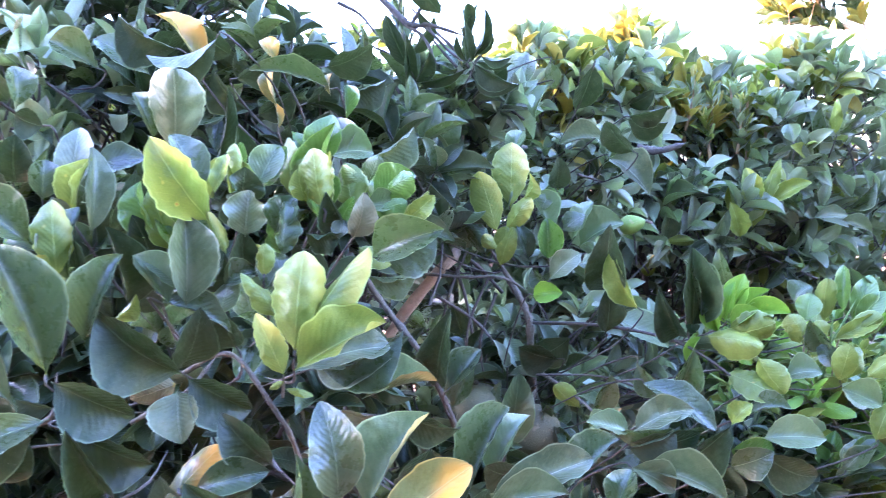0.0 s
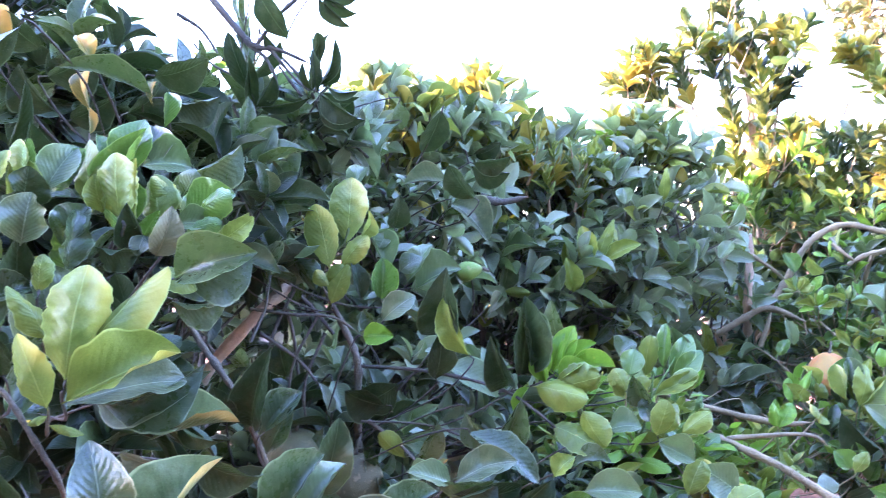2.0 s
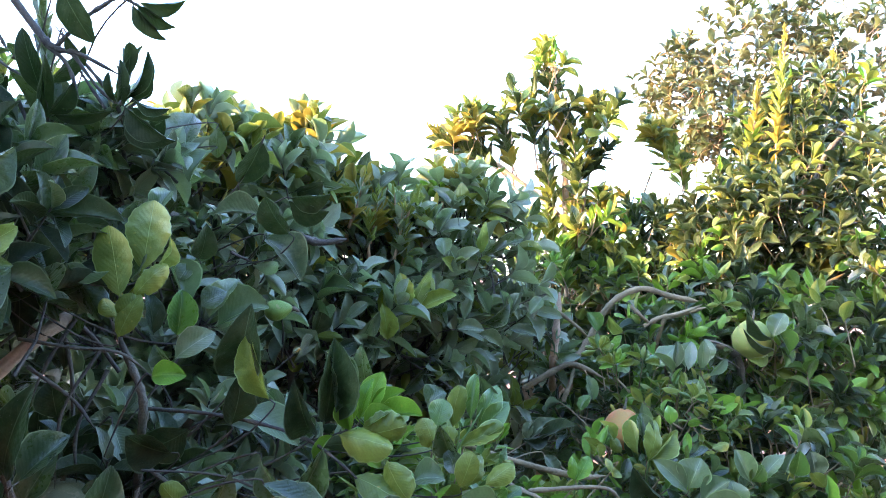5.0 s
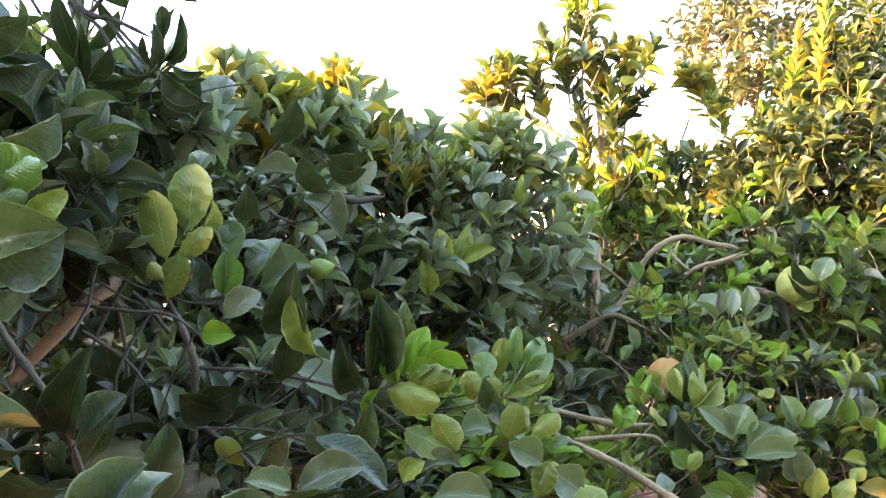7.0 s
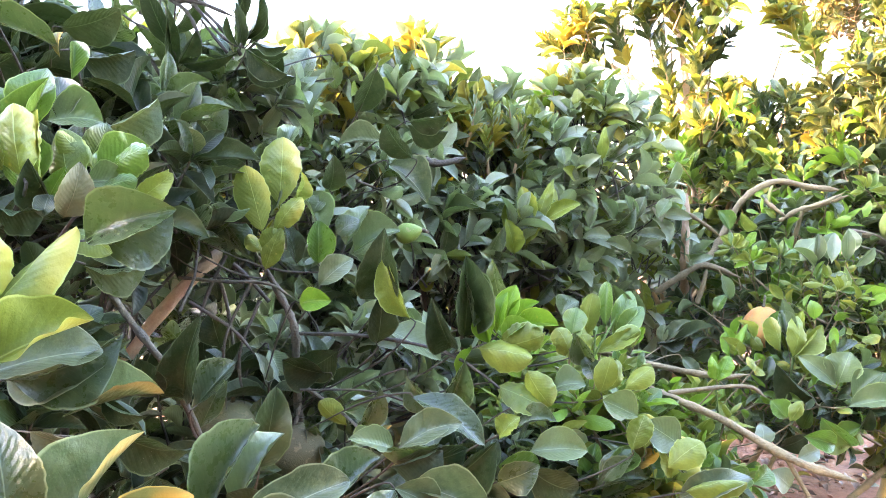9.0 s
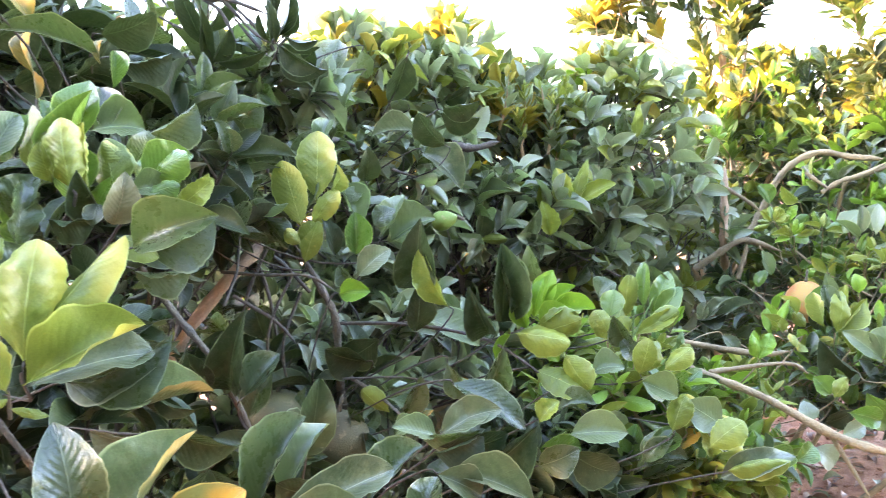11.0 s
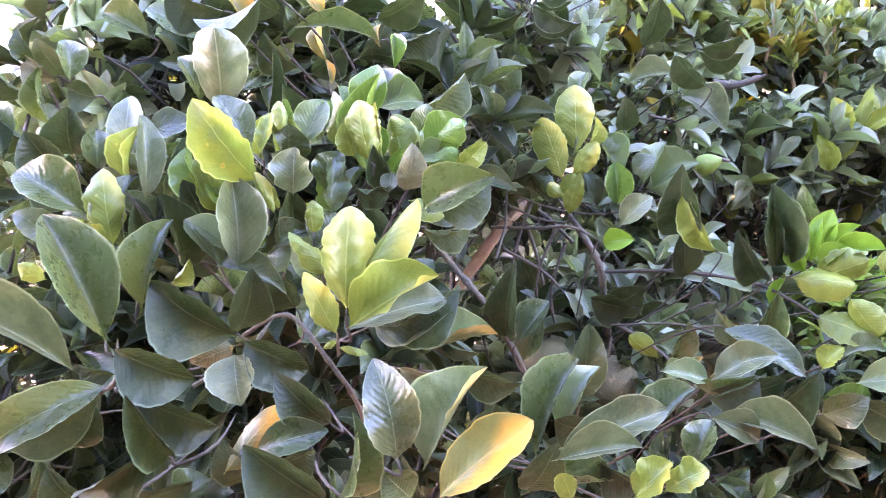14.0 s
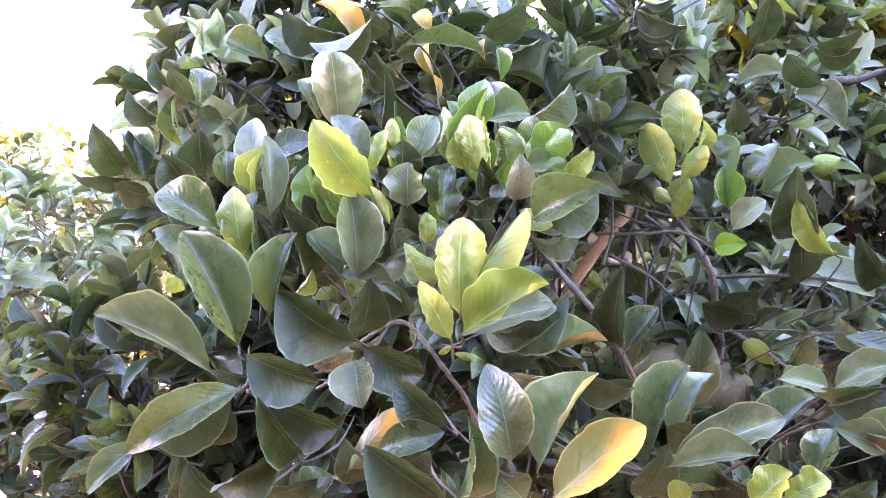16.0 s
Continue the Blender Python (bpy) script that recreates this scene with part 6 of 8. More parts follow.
leaf(near, "b", "s", (0.405, 1.367, 1.210), (0.439, 1.371, 1.288), 0.044, (-0.40, -0.89, 0.21))
leaf(near, "b", "s", (0.416, 1.370, 1.216), (0.476, 1.358, 1.259), 0.031, (-0.46, -0.77, 0.44))
leaf(near, "b", "s", (0.421, 1.351, 1.216), (0.499, 1.328, 1.222), 0.037, (-0.27, -0.74, 0.61))
leaf(near, "m", "s", (0.428, 1.436, 1.258), (0.410, 1.415, 1.329), 0.037, (-0.50, -0.79, -0.35))
leaf(near, "q", "s", (0.386, 1.325, 1.190), (0.463, 1.300, 1.211), 0.061, (-0.30, -0.95, -0.08))
leaf(near, "q", "w", (0.351, 1.314, 1.196), (0.434, 1.278, 1.181), 0.059, (-0.23, -0.78, 0.59))
leaf(near, "q", "w", (0.374, 1.296, 1.135), (0.446, 1.256, 1.100), 0.056, (-0.09, -0.75, 0.66))
leaf(near, "q", "w", (0.424, 1.280, 1.162), (0.459, 1.263, 1.101), 0.049, (-0.43, -0.90, 0.01))
leaf(near, "m", "s", (0.428, 1.410, 1.200), (0.460, 1.419, 1.257), 0.034, (-0.57, -0.70, 0.43))
leaf(near, "l", "s", (0.480, 1.317, 1.113), (0.536, 1.304, 1.120), 0.051, (-0.24, -0.66, 0.71))
leaf(near, "b", "s", (0.397, 1.317, 1.162), (0.421, 1.303, 1.143), 0.031, (-0.02, -0.81, 0.58))
leaf(near, "b", "s", (0.348, 1.328, 1.194), (0.319, 1.321, 1.150), 0.016, (-0.50, -0.74, 0.45))
leaf(near, "q", "w", (0.640, 1.539, 1.153), (0.645, 1.523, 1.240), 0.041, (-0.57, -0.81, -0.11))
leaf(near, "q", "w", (0.649, 1.481, 1.137), (0.714, 1.458, 1.174), 0.043, (-0.32, -0.95, -0.04))
leaf(near, "q", "w", (0.577, 1.481, 1.139), (0.558, 1.496, 1.183), 0.043, (-0.08, -0.96, 0.28))
leaf(near, "m", "s", (0.620, 1.490, 1.110), (0.586, 1.471, 1.173), 0.046, (-0.36, -0.82, -0.45))
leaf(near, "m", "s", (0.724, 1.582, 1.169), (0.705, 1.561, 1.251), 0.050, (-0.02, -0.97, -0.25))
leaf(near, "m", "s", (0.728, 1.577, 1.170), (0.751, 1.556, 1.236), 0.057, (-0.12, -0.96, -0.26))
leaf(near, "m", "s", (0.703, 1.566, 1.144), (0.764, 1.561, 1.187), 0.054, (-0.49, -0.59, 0.64))
leaf(near, "m", "s", (0.602, 1.586, 1.186), (0.640, 1.586, 1.218), 0.054, (-0.50, -0.63, 0.59))
leaf(near, "q", "w", (0.615, 1.427, 1.065), (0.634, 1.416, 1.135), 0.045, (-0.32, -0.94, -0.07))
leaf(near, "q", "w", (0.657, 1.412, 1.074), (0.714, 1.410, 1.112), 0.043, (-0.43, -0.68, 0.59))
leaf(near, "m", "s", (0.621, 1.469, 1.081), (0.605, 1.481, 1.125), 0.042, (0.02, -0.97, 0.25))
leaf(near, "q", "w", (0.632, 1.334, 0.984), (0.662, 1.341, 1.045), 0.048, (-0.60, -0.70, 0.38))
leaf(near, "l", "s", (0.661, 1.356, 1.036), (0.598, 1.374, 1.070), 0.053, (0.03, -0.86, 0.51))
leaf(near, "l", "s", (0.733, 1.339, 0.980), (0.669, 1.357, 1.027), 0.068, (-0.01, -0.93, 0.36))
leaf(near, "q", "w", (0.681, 1.297, 0.960), (0.745, 1.289, 1.005), 0.059, (-0.48, -0.67, 0.56))
leaf(near, "m", "s", (0.738, 1.332, 0.934), (0.704, 1.347, 0.981), 0.044, (0.03, -0.94, 0.33))
leaf(near, "q", "w", (0.707, 1.288, 0.919), (0.819, 1.269, 0.934), 0.042, (-0.20, -0.52, 0.83))
leaf(near, "g", "s", (0.704, 1.313, 0.894), (0.849, 1.298, 0.927), 0.053, (-0.23, -0.65, 0.72))
leaf(near, "T", "s", (0.649, 1.395, 0.923), (0.718, 1.395, 0.958), 0.056, (-0.33, -0.66, 0.68))
leaf(near, "m", "s", (0.585, 1.353, 0.926), (0.650, 1.360, 0.978), 0.051, (-0.51, -0.50, 0.70))
leaf(near, "m", "s", (0.566, 1.360, 0.904), (0.668, 1.345, 0.928), 0.053, (-0.26, -0.51, 0.82))
leaf(near, "g", "s", (0.179, 1.093, 1.122), (0.265, 1.076, 1.150), 0.044, (-0.34, -0.68, 0.64))
leaf(near, "d", "s", (0.177, 1.121, 1.092), (0.278, 1.099, 1.103), 0.073, (-0.13, -0.85, -0.50))
leaf(near, "d", "s", (0.252, 1.143, 1.037), (0.318, 1.094, 1.110), 0.054, (-0.32, -0.89, -0.32))
leaf(near, "g", "s", (0.184, 1.045, 1.084), (0.283, 1.003, 1.047), 0.048, (-0.07, -0.74, 0.67))
leaf(near, "m", "s", (0.347, 1.211, 1.006), (0.410, 1.187, 1.034), 0.055, (-0.33, -0.94, -0.08))
leaf(near, "l", "s", (0.404, 1.223, 1.045), (0.494, 1.198, 1.047), 0.057, (-0.20, -0.69, 0.70))
leaf(near, "d", "s", (0.403, 1.211, 1.022), (0.480, 1.203, 0.982), 0.067, (-0.22, -0.95, -0.23))
leaf(near, "q", "s", (0.354, 1.208, 1.075), (0.388, 1.208, 1.107), 0.038, (-0.51, -0.67, 0.54))
leaf(near, "m", "s", (0.396, 1.254, 1.073), (0.460, 1.242, 1.083), 0.037, (-0.22, -0.45, 0.87))
leaf(near, "l", "s", (0.125, 1.148, 1.106), (0.162, 1.144, 1.119), 0.032, (-0.31, -0.72, 0.62))
leaf(near, "m", "s", (0.159, 1.124, 1.106), (0.240, 1.108, 1.111), 0.037, (-0.13, -0.85, -0.51))
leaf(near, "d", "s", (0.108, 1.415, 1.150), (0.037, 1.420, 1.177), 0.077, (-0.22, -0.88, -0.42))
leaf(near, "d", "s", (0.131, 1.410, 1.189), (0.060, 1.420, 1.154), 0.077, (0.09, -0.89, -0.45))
leaf(near, "l", "s", (0.219, 1.460, 1.212), (0.312, 1.418, 1.158), 0.070, (0.17, -0.61, 0.77))
leaf(near, "m", "s", (0.235, 1.331, 1.157), (0.275, 1.334, 1.093), 0.043, (-0.38, -0.88, -0.27))
leaf(near, "m", "s", (0.164, 1.353, 1.066), (0.191, 1.333, 1.137), 0.046, (0.20, -0.92, -0.34))
leaf(near, "q", "s", (0.136, 1.351, 1.075), (0.092, 1.355, 1.118), 0.039, (-0.29, -0.94, -0.20))
leaf(near, "m", "s", (0.227, 1.240, 1.144), (0.332, 1.210, 1.068), 0.060, (0.34, -0.61, 0.71))
leaf(near, "l", "s", (0.014, 1.487, 1.185), (0.039, 1.464, 1.125), 0.045, (0.36, -0.81, 0.47))
leaf(near, "d", "s", (-0.067, 1.503, 1.190), (-0.081, 1.496, 1.256), 0.054, (-0.21, -0.97, -0.15))
leaf(near, "d", "s", (-0.116, 1.268, 1.158), (-0.085, 1.227, 1.267), 0.054, (-0.36, -0.90, -0.24))
leaf(near, "m", "s", (-0.082, 1.233, 1.129), (-0.044, 1.240, 1.200), 0.045, (-0.34, -0.90, 0.27))
leaf(near, "d", "s", (0.313, 1.675, 1.590), (0.394, 1.666, 1.573), 0.073, (-0.22, -0.56, -0.80))
leaf(near, "d", "s", (0.264, 1.770, 1.720), (0.227, 1.831, 1.632), 0.069, (0.28, -0.73, -0.62))
leaf(near, "m", "s", (0.171, 1.805, 1.742), (0.180, 1.827, 1.683), 0.038, (0.13, -0.93, -0.34))
leaf(near, "m", "s", (0.126, 1.848, 1.775), (0.092, 1.808, 1.673), 0.077, (-0.12, -0.91, 0.40))
leaf(near, "d", "s", (0.068, 1.736, 1.689), (0.027, 1.736, 1.748), 0.076, (-0.38, -0.89, -0.26))
leaf(near, "d", "s", (0.000, 1.752, 1.706), (-0.054, 1.746, 1.742), 0.093, (-0.24, -0.83, -0.51))
leaf(near, "l", "s", (0.138, 1.724, 1.696), (0.076, 1.717, 1.641), 0.047, (-0.44, -0.68, 0.58))
leaf(near, "l", "s", (0.161, 1.725, 1.683), (0.119, 1.701, 1.614), 0.045, (-0.54, -0.64, 0.55))
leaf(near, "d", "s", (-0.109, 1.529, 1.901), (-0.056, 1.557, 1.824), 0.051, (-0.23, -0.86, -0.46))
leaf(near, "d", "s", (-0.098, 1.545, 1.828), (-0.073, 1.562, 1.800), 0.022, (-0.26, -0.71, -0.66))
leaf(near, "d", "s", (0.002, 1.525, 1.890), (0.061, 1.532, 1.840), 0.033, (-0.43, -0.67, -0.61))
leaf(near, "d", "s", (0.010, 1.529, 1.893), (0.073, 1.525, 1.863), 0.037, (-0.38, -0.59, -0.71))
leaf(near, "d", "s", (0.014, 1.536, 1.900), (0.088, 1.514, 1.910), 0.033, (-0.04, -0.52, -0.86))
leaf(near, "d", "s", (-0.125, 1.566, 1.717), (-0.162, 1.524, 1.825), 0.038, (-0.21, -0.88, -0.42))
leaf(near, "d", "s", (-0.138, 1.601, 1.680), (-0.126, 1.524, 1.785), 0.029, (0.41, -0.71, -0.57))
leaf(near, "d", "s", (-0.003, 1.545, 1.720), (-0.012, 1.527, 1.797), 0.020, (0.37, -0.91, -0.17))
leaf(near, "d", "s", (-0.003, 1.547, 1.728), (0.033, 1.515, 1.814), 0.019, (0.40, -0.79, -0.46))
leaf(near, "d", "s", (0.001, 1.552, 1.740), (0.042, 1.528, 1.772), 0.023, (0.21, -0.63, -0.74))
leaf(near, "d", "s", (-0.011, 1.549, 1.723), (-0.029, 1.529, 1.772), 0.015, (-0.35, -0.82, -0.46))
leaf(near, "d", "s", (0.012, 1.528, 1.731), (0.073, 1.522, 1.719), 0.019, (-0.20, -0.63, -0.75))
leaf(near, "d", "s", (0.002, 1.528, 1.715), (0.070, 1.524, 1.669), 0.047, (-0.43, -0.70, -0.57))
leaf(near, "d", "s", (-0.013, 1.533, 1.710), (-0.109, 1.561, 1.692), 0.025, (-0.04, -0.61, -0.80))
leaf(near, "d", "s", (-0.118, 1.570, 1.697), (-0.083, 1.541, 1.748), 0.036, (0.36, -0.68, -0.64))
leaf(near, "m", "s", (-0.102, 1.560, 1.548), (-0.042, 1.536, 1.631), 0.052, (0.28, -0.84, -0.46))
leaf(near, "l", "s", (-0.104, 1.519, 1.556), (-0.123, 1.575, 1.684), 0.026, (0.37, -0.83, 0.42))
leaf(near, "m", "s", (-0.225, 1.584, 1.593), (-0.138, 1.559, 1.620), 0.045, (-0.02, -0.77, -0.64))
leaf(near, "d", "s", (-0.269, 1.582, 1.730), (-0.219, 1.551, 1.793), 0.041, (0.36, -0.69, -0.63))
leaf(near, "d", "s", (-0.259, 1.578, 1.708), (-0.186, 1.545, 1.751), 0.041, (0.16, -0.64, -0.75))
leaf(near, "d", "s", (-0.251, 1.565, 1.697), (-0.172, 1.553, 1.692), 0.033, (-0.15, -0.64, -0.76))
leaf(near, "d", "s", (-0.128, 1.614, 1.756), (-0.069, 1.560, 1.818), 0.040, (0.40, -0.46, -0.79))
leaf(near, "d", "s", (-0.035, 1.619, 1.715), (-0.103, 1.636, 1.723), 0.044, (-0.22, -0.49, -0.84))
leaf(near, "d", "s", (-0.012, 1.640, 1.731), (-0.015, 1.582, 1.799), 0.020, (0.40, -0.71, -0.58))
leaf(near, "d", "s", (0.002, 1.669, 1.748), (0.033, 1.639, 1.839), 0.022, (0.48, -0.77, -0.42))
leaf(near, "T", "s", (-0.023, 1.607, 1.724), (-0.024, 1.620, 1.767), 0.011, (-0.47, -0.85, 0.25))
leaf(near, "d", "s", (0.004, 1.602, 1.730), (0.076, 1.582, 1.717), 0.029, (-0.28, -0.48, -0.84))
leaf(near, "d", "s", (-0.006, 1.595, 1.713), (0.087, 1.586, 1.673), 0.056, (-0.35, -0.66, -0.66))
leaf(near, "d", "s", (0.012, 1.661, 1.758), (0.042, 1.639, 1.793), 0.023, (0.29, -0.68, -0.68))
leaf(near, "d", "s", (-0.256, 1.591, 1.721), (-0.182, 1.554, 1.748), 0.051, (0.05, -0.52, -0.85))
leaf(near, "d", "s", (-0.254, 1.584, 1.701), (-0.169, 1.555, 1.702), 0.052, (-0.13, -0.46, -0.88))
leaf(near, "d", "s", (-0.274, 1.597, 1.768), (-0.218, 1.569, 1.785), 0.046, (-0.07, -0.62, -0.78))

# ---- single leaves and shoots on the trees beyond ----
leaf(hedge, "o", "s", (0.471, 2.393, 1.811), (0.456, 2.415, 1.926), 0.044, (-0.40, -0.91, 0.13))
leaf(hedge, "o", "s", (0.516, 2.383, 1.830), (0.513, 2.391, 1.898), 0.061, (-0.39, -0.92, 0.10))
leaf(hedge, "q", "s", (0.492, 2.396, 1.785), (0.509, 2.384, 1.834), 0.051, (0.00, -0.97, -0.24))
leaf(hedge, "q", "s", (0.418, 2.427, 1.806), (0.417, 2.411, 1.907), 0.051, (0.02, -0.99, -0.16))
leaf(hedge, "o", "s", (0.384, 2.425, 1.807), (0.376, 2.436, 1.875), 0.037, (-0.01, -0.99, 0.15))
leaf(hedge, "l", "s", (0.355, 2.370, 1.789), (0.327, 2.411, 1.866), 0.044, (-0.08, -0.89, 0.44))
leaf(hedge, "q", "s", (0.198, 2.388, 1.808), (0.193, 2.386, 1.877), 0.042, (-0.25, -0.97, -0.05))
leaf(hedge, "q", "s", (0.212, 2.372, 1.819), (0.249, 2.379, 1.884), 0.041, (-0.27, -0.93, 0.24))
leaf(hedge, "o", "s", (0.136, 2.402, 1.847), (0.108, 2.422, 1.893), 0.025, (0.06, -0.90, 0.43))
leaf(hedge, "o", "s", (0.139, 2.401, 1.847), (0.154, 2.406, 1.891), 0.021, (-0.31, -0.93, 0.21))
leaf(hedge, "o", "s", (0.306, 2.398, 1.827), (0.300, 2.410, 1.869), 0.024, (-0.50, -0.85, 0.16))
leaf(hedge, "m", "s", (0.305, 2.116, 1.645), (0.280, 2.164, 1.765), 0.083, (-0.39, -0.88, 0.27))
leaf(hedge, "l", "s", (0.093, 2.194, 1.679), (0.199, 2.183, 1.745), 0.036, (-0.43, -0.70, 0.57))
leaf(hedge, "l", "s", (0.173, 2.171, 1.652), (0.219, 2.171, 1.727), 0.039, (-0.64, -0.67, 0.39))
leaf(hedge, "d", "s", (0.486, 2.292, 1.728), (0.562, 2.257, 1.744), 0.055, (-0.06, -0.53, -0.85))
leaf(hedge, "q", "s", (0.262, 2.262, 1.693), (0.242, 2.257, 1.788), 0.051, (-0.36, -0.93, -0.12))
leaf(hedge, "m", "s", (0.147, 2.286, 1.740), (0.112, 2.317, 1.819), 0.079, (0.10, -0.91, 0.41))
leaf(hedge, "d", "s", (0.372, 2.333, 1.713), (0.453, 2.290, 1.737), 0.064, (-0.11, -0.63, -0.77))
leaf(hedge, "d", "s", (0.408, 2.213, 1.656), (0.485, 2.173, 1.687), 0.056, (-0.06, -0.67, -0.74))
leaf(hedge, "o", "s", (0.640, 2.440, 1.701), (0.632, 2.457, 1.791), 0.040, (-0.52, -0.85, 0.11))
leaf(hedge, "o", "s", (0.683, 2.430, 1.737), (0.707, 2.429, 1.801), 0.037, (-0.46, -0.87, 0.16))
leaf(hedge, "o", "s", (0.693, 2.420, 1.685), (0.721, 2.429, 1.774), 0.034, (-0.51, -0.83, 0.23))
leaf(hedge, "q", "s", (0.673, 2.440, 1.692), (0.636, 2.443, 1.748), 0.058, (-0.42, -0.87, -0.24))
leaf(hedge, "q", "s", (0.785, 2.402, 1.630), (0.764, 2.399, 1.725), 0.057, (-0.46, -0.88, -0.13))
leaf(hedge, "l", "s", (0.752, 2.400, 1.602), (0.733, 2.421, 1.699), 0.034, (-0.00, -0.98, 0.21))
leaf(hedge, "q", "s", (0.843, 2.383, 1.637), (0.832, 2.376, 1.709), 0.046, (-0.48, -0.86, -0.15))
leaf(hedge, "q", "s", (1.002, 2.386, 1.644), (1.033, 2.360, 1.721), 0.059, (-0.21, -0.95, -0.23))
leaf(hedge, "q", "s", (0.979, 2.393, 1.665), (0.972, 2.381, 1.752), 0.054, (-0.53, -0.83, -0.16))
leaf(hedge, "l", "s", (0.850, 2.258, 1.574), (0.910, 2.259, 1.655), 0.040, (-0.50, -0.78, 0.37))
leaf(hedge, "l", "s", (0.856, 2.201, 1.511), (0.855, 2.222, 1.564), 0.049, (-0.32, -0.88, 0.35))
leaf(hedge, "q", "s", (0.985, 2.231, 1.522), (0.987, 2.213, 1.622), 0.039, (-0.70, -0.71, -0.11))
leaf(hedge, "m", "s", (0.978, 2.240, 1.522), (0.942, 2.220, 1.600), 0.041, (-0.61, -0.65, -0.45))
leaf(hedge, "m", "s", (0.992, 2.231, 1.522), (1.045, 2.190, 1.586), 0.045, (-0.16, -0.89, -0.43))
leaf(hedge, "m", "s", (1.008, 2.213, 1.522), (1.099, 2.185, 1.580), 0.038, (-0.51, -0.74, 0.44))
leaf(hedge, "y", "s", (0.723, 2.139, 1.338), (0.711, 2.157, 1.456), 0.060, (-0.24, -0.96, 0.13))
leaf(hedge, "q", "s", (0.743, 2.128, 1.346), (0.796, 2.135, 1.474), 0.047, (-0.56, -0.78, 0.27))
leaf(hedge, "q", "s", (0.763, 2.129, 1.357), (0.862, 2.103, 1.403), 0.054, (-0.40, -0.82, 0.41))
leaf(hedge, "q", "s", (0.673, 2.117, 1.270), (0.649, 2.107, 1.370), 0.056, (-0.08, -0.99, -0.11))
leaf(hedge, "q", "s", (0.693, 2.165, 1.321), (0.665, 2.155, 1.418), 0.029, (-0.67, -0.69, -0.27))
leaf(hedge, "q", "s", (0.710, 2.133, 1.288), (0.777, 2.142, 1.382), 0.039, (-0.54, -0.71, 0.45))
leaf(hedge, "q", "s", (0.796, 2.181, 1.352), (0.805, 2.166, 1.449), 0.039, (-0.52, -0.85, -0.08))
leaf(hedge, "l", "s", (1.061, 2.186, 1.344), (1.042, 2.204, 1.419), 0.032, (-0.14, -0.97, 0.21))
leaf(hedge, "l", "s", (1.008, 2.203, 1.343), (0.978, 2.225, 1.411), 0.039, (-0.18, -0.96, 0.23))
leaf(hedge, "m", "s", (0.980, 2.179, 1.323), (1.041, 2.132, 1.385), 0.044, (-0.24, -0.87, -0.42))
leaf(hedge, "m", "s", (0.977, 2.173, 1.317), (1.048, 2.134, 1.342), 0.038, (-0.22, -0.78, -0.58))
leaf(hedge, "g", "s", (1.066, 2.182, 1.345), (1.097, 2.187, 1.413), 0.041, (-0.56, -0.77, 0.30))
leaf(hedge, "g", "s", (0.879, 2.149, 1.302), (0.956, 2.115, 1.308), 0.040, (-0.35, -0.68, 0.64))
leaf(hedge, "g", "s", (0.942, 2.132, 1.294), (1.007, 2.092, 1.258), 0.042, (-0.25, -0.84, 0.48))
leaf(hedge, "g", "s", (1.066, 2.193, 1.302), (1.147, 2.155, 1.291), 0.037, (-0.26, -0.73, 0.63))
leaf(hedge, "l", "s", (1.168, 2.172, 1.405), (1.120, 2.156, 1.354), 0.041, (-0.33, -0.77, 0.55))
leaf(hedge, "g", "s", (0.635, 2.334, 1.435), (0.603, 2.348, 1.493), 0.047, (0.02, -0.97, 0.25))
leaf(hedge, "m", "s", (0.671, 2.341, 1.461), (0.701, 2.298, 1.529), 0.047, (-0.09, -0.85, -0.51))
leaf(hedge, "m", "s", (0.620, 2.349, 1.544), (0.576, 2.352, 1.585), 0.049, (-0.44, -0.79, -0.42))
leaf(hedge, "g", "s", (0.730, 2.304, 1.496), (0.778, 2.292, 1.547), 0.040, (-0.51, -0.81, 0.28))
leaf(hedge, "g", "s", (0.825, 2.271, 1.465), (0.874, 2.259, 1.499), 0.044, (-0.46, -0.80, 0.38))
leaf(hedge, "d", "s", (0.640, 2.345, 1.359), (0.679, 2.306, 1.428), 0.049, (-0.03, -0.87, -0.49))
leaf(hedge, "l", "s", (0.538, 2.369, 1.542), (0.475, 2.393, 1.574), 0.046, (-0.11, -0.88, 0.46))
leaf(low, "l", "s", (1.359, 1.709, 0.949), (1.391, 1.706, 1.028), 0.089, (-0.73, -0.63, 0.27))
leaf(low, "l", "s", (1.355, 1.704, 0.945), (1.281, 1.749, 1.019), 0.054, (-0.15, -0.90, 0.41))
leaf(low, "l", "s", (1.354, 1.657, 0.927), (1.426, 1.641, 0.988), 0.059, (-0.62, -0.53, 0.59))
leaf(low, "l", "s", (1.438, 1.631, 0.926), (1.430, 1.638, 0.987), 0.070, (-0.50, -0.87, 0.03))
leaf(low, "l", "s", (1.311, 1.624, 0.920), (1.434, 1.578, 0.941), 0.062, (-0.34, -0.59, 0.73))
leaf(low, "l", "s", (1.540, 1.692, 0.963), (1.518, 1.727, 1.041), 0.055, (-0.42, -0.87, 0.28))
leaf(low, "e", "s", (1.545, 1.692, 0.965), (1.559, 1.669, 1.013), 0.045, (-0.59, -0.78, -0.20))
leaf(low, "l", "s", (1.573, 1.689, 0.970), (1.637, 1.679, 1.036), 0.046, (-0.66, -0.50, 0.57))
leaf(low, "e", "s", (1.296, 1.583, 0.840), (1.218, 1.587, 0.914), 0.070, (-0.43, -0.81, -0.41))
leaf(low, "g", "s", (1.475, 1.617, 0.850), (1.459, 1.626, 0.937), 0.077, (-0.42, -0.91, 0.02))
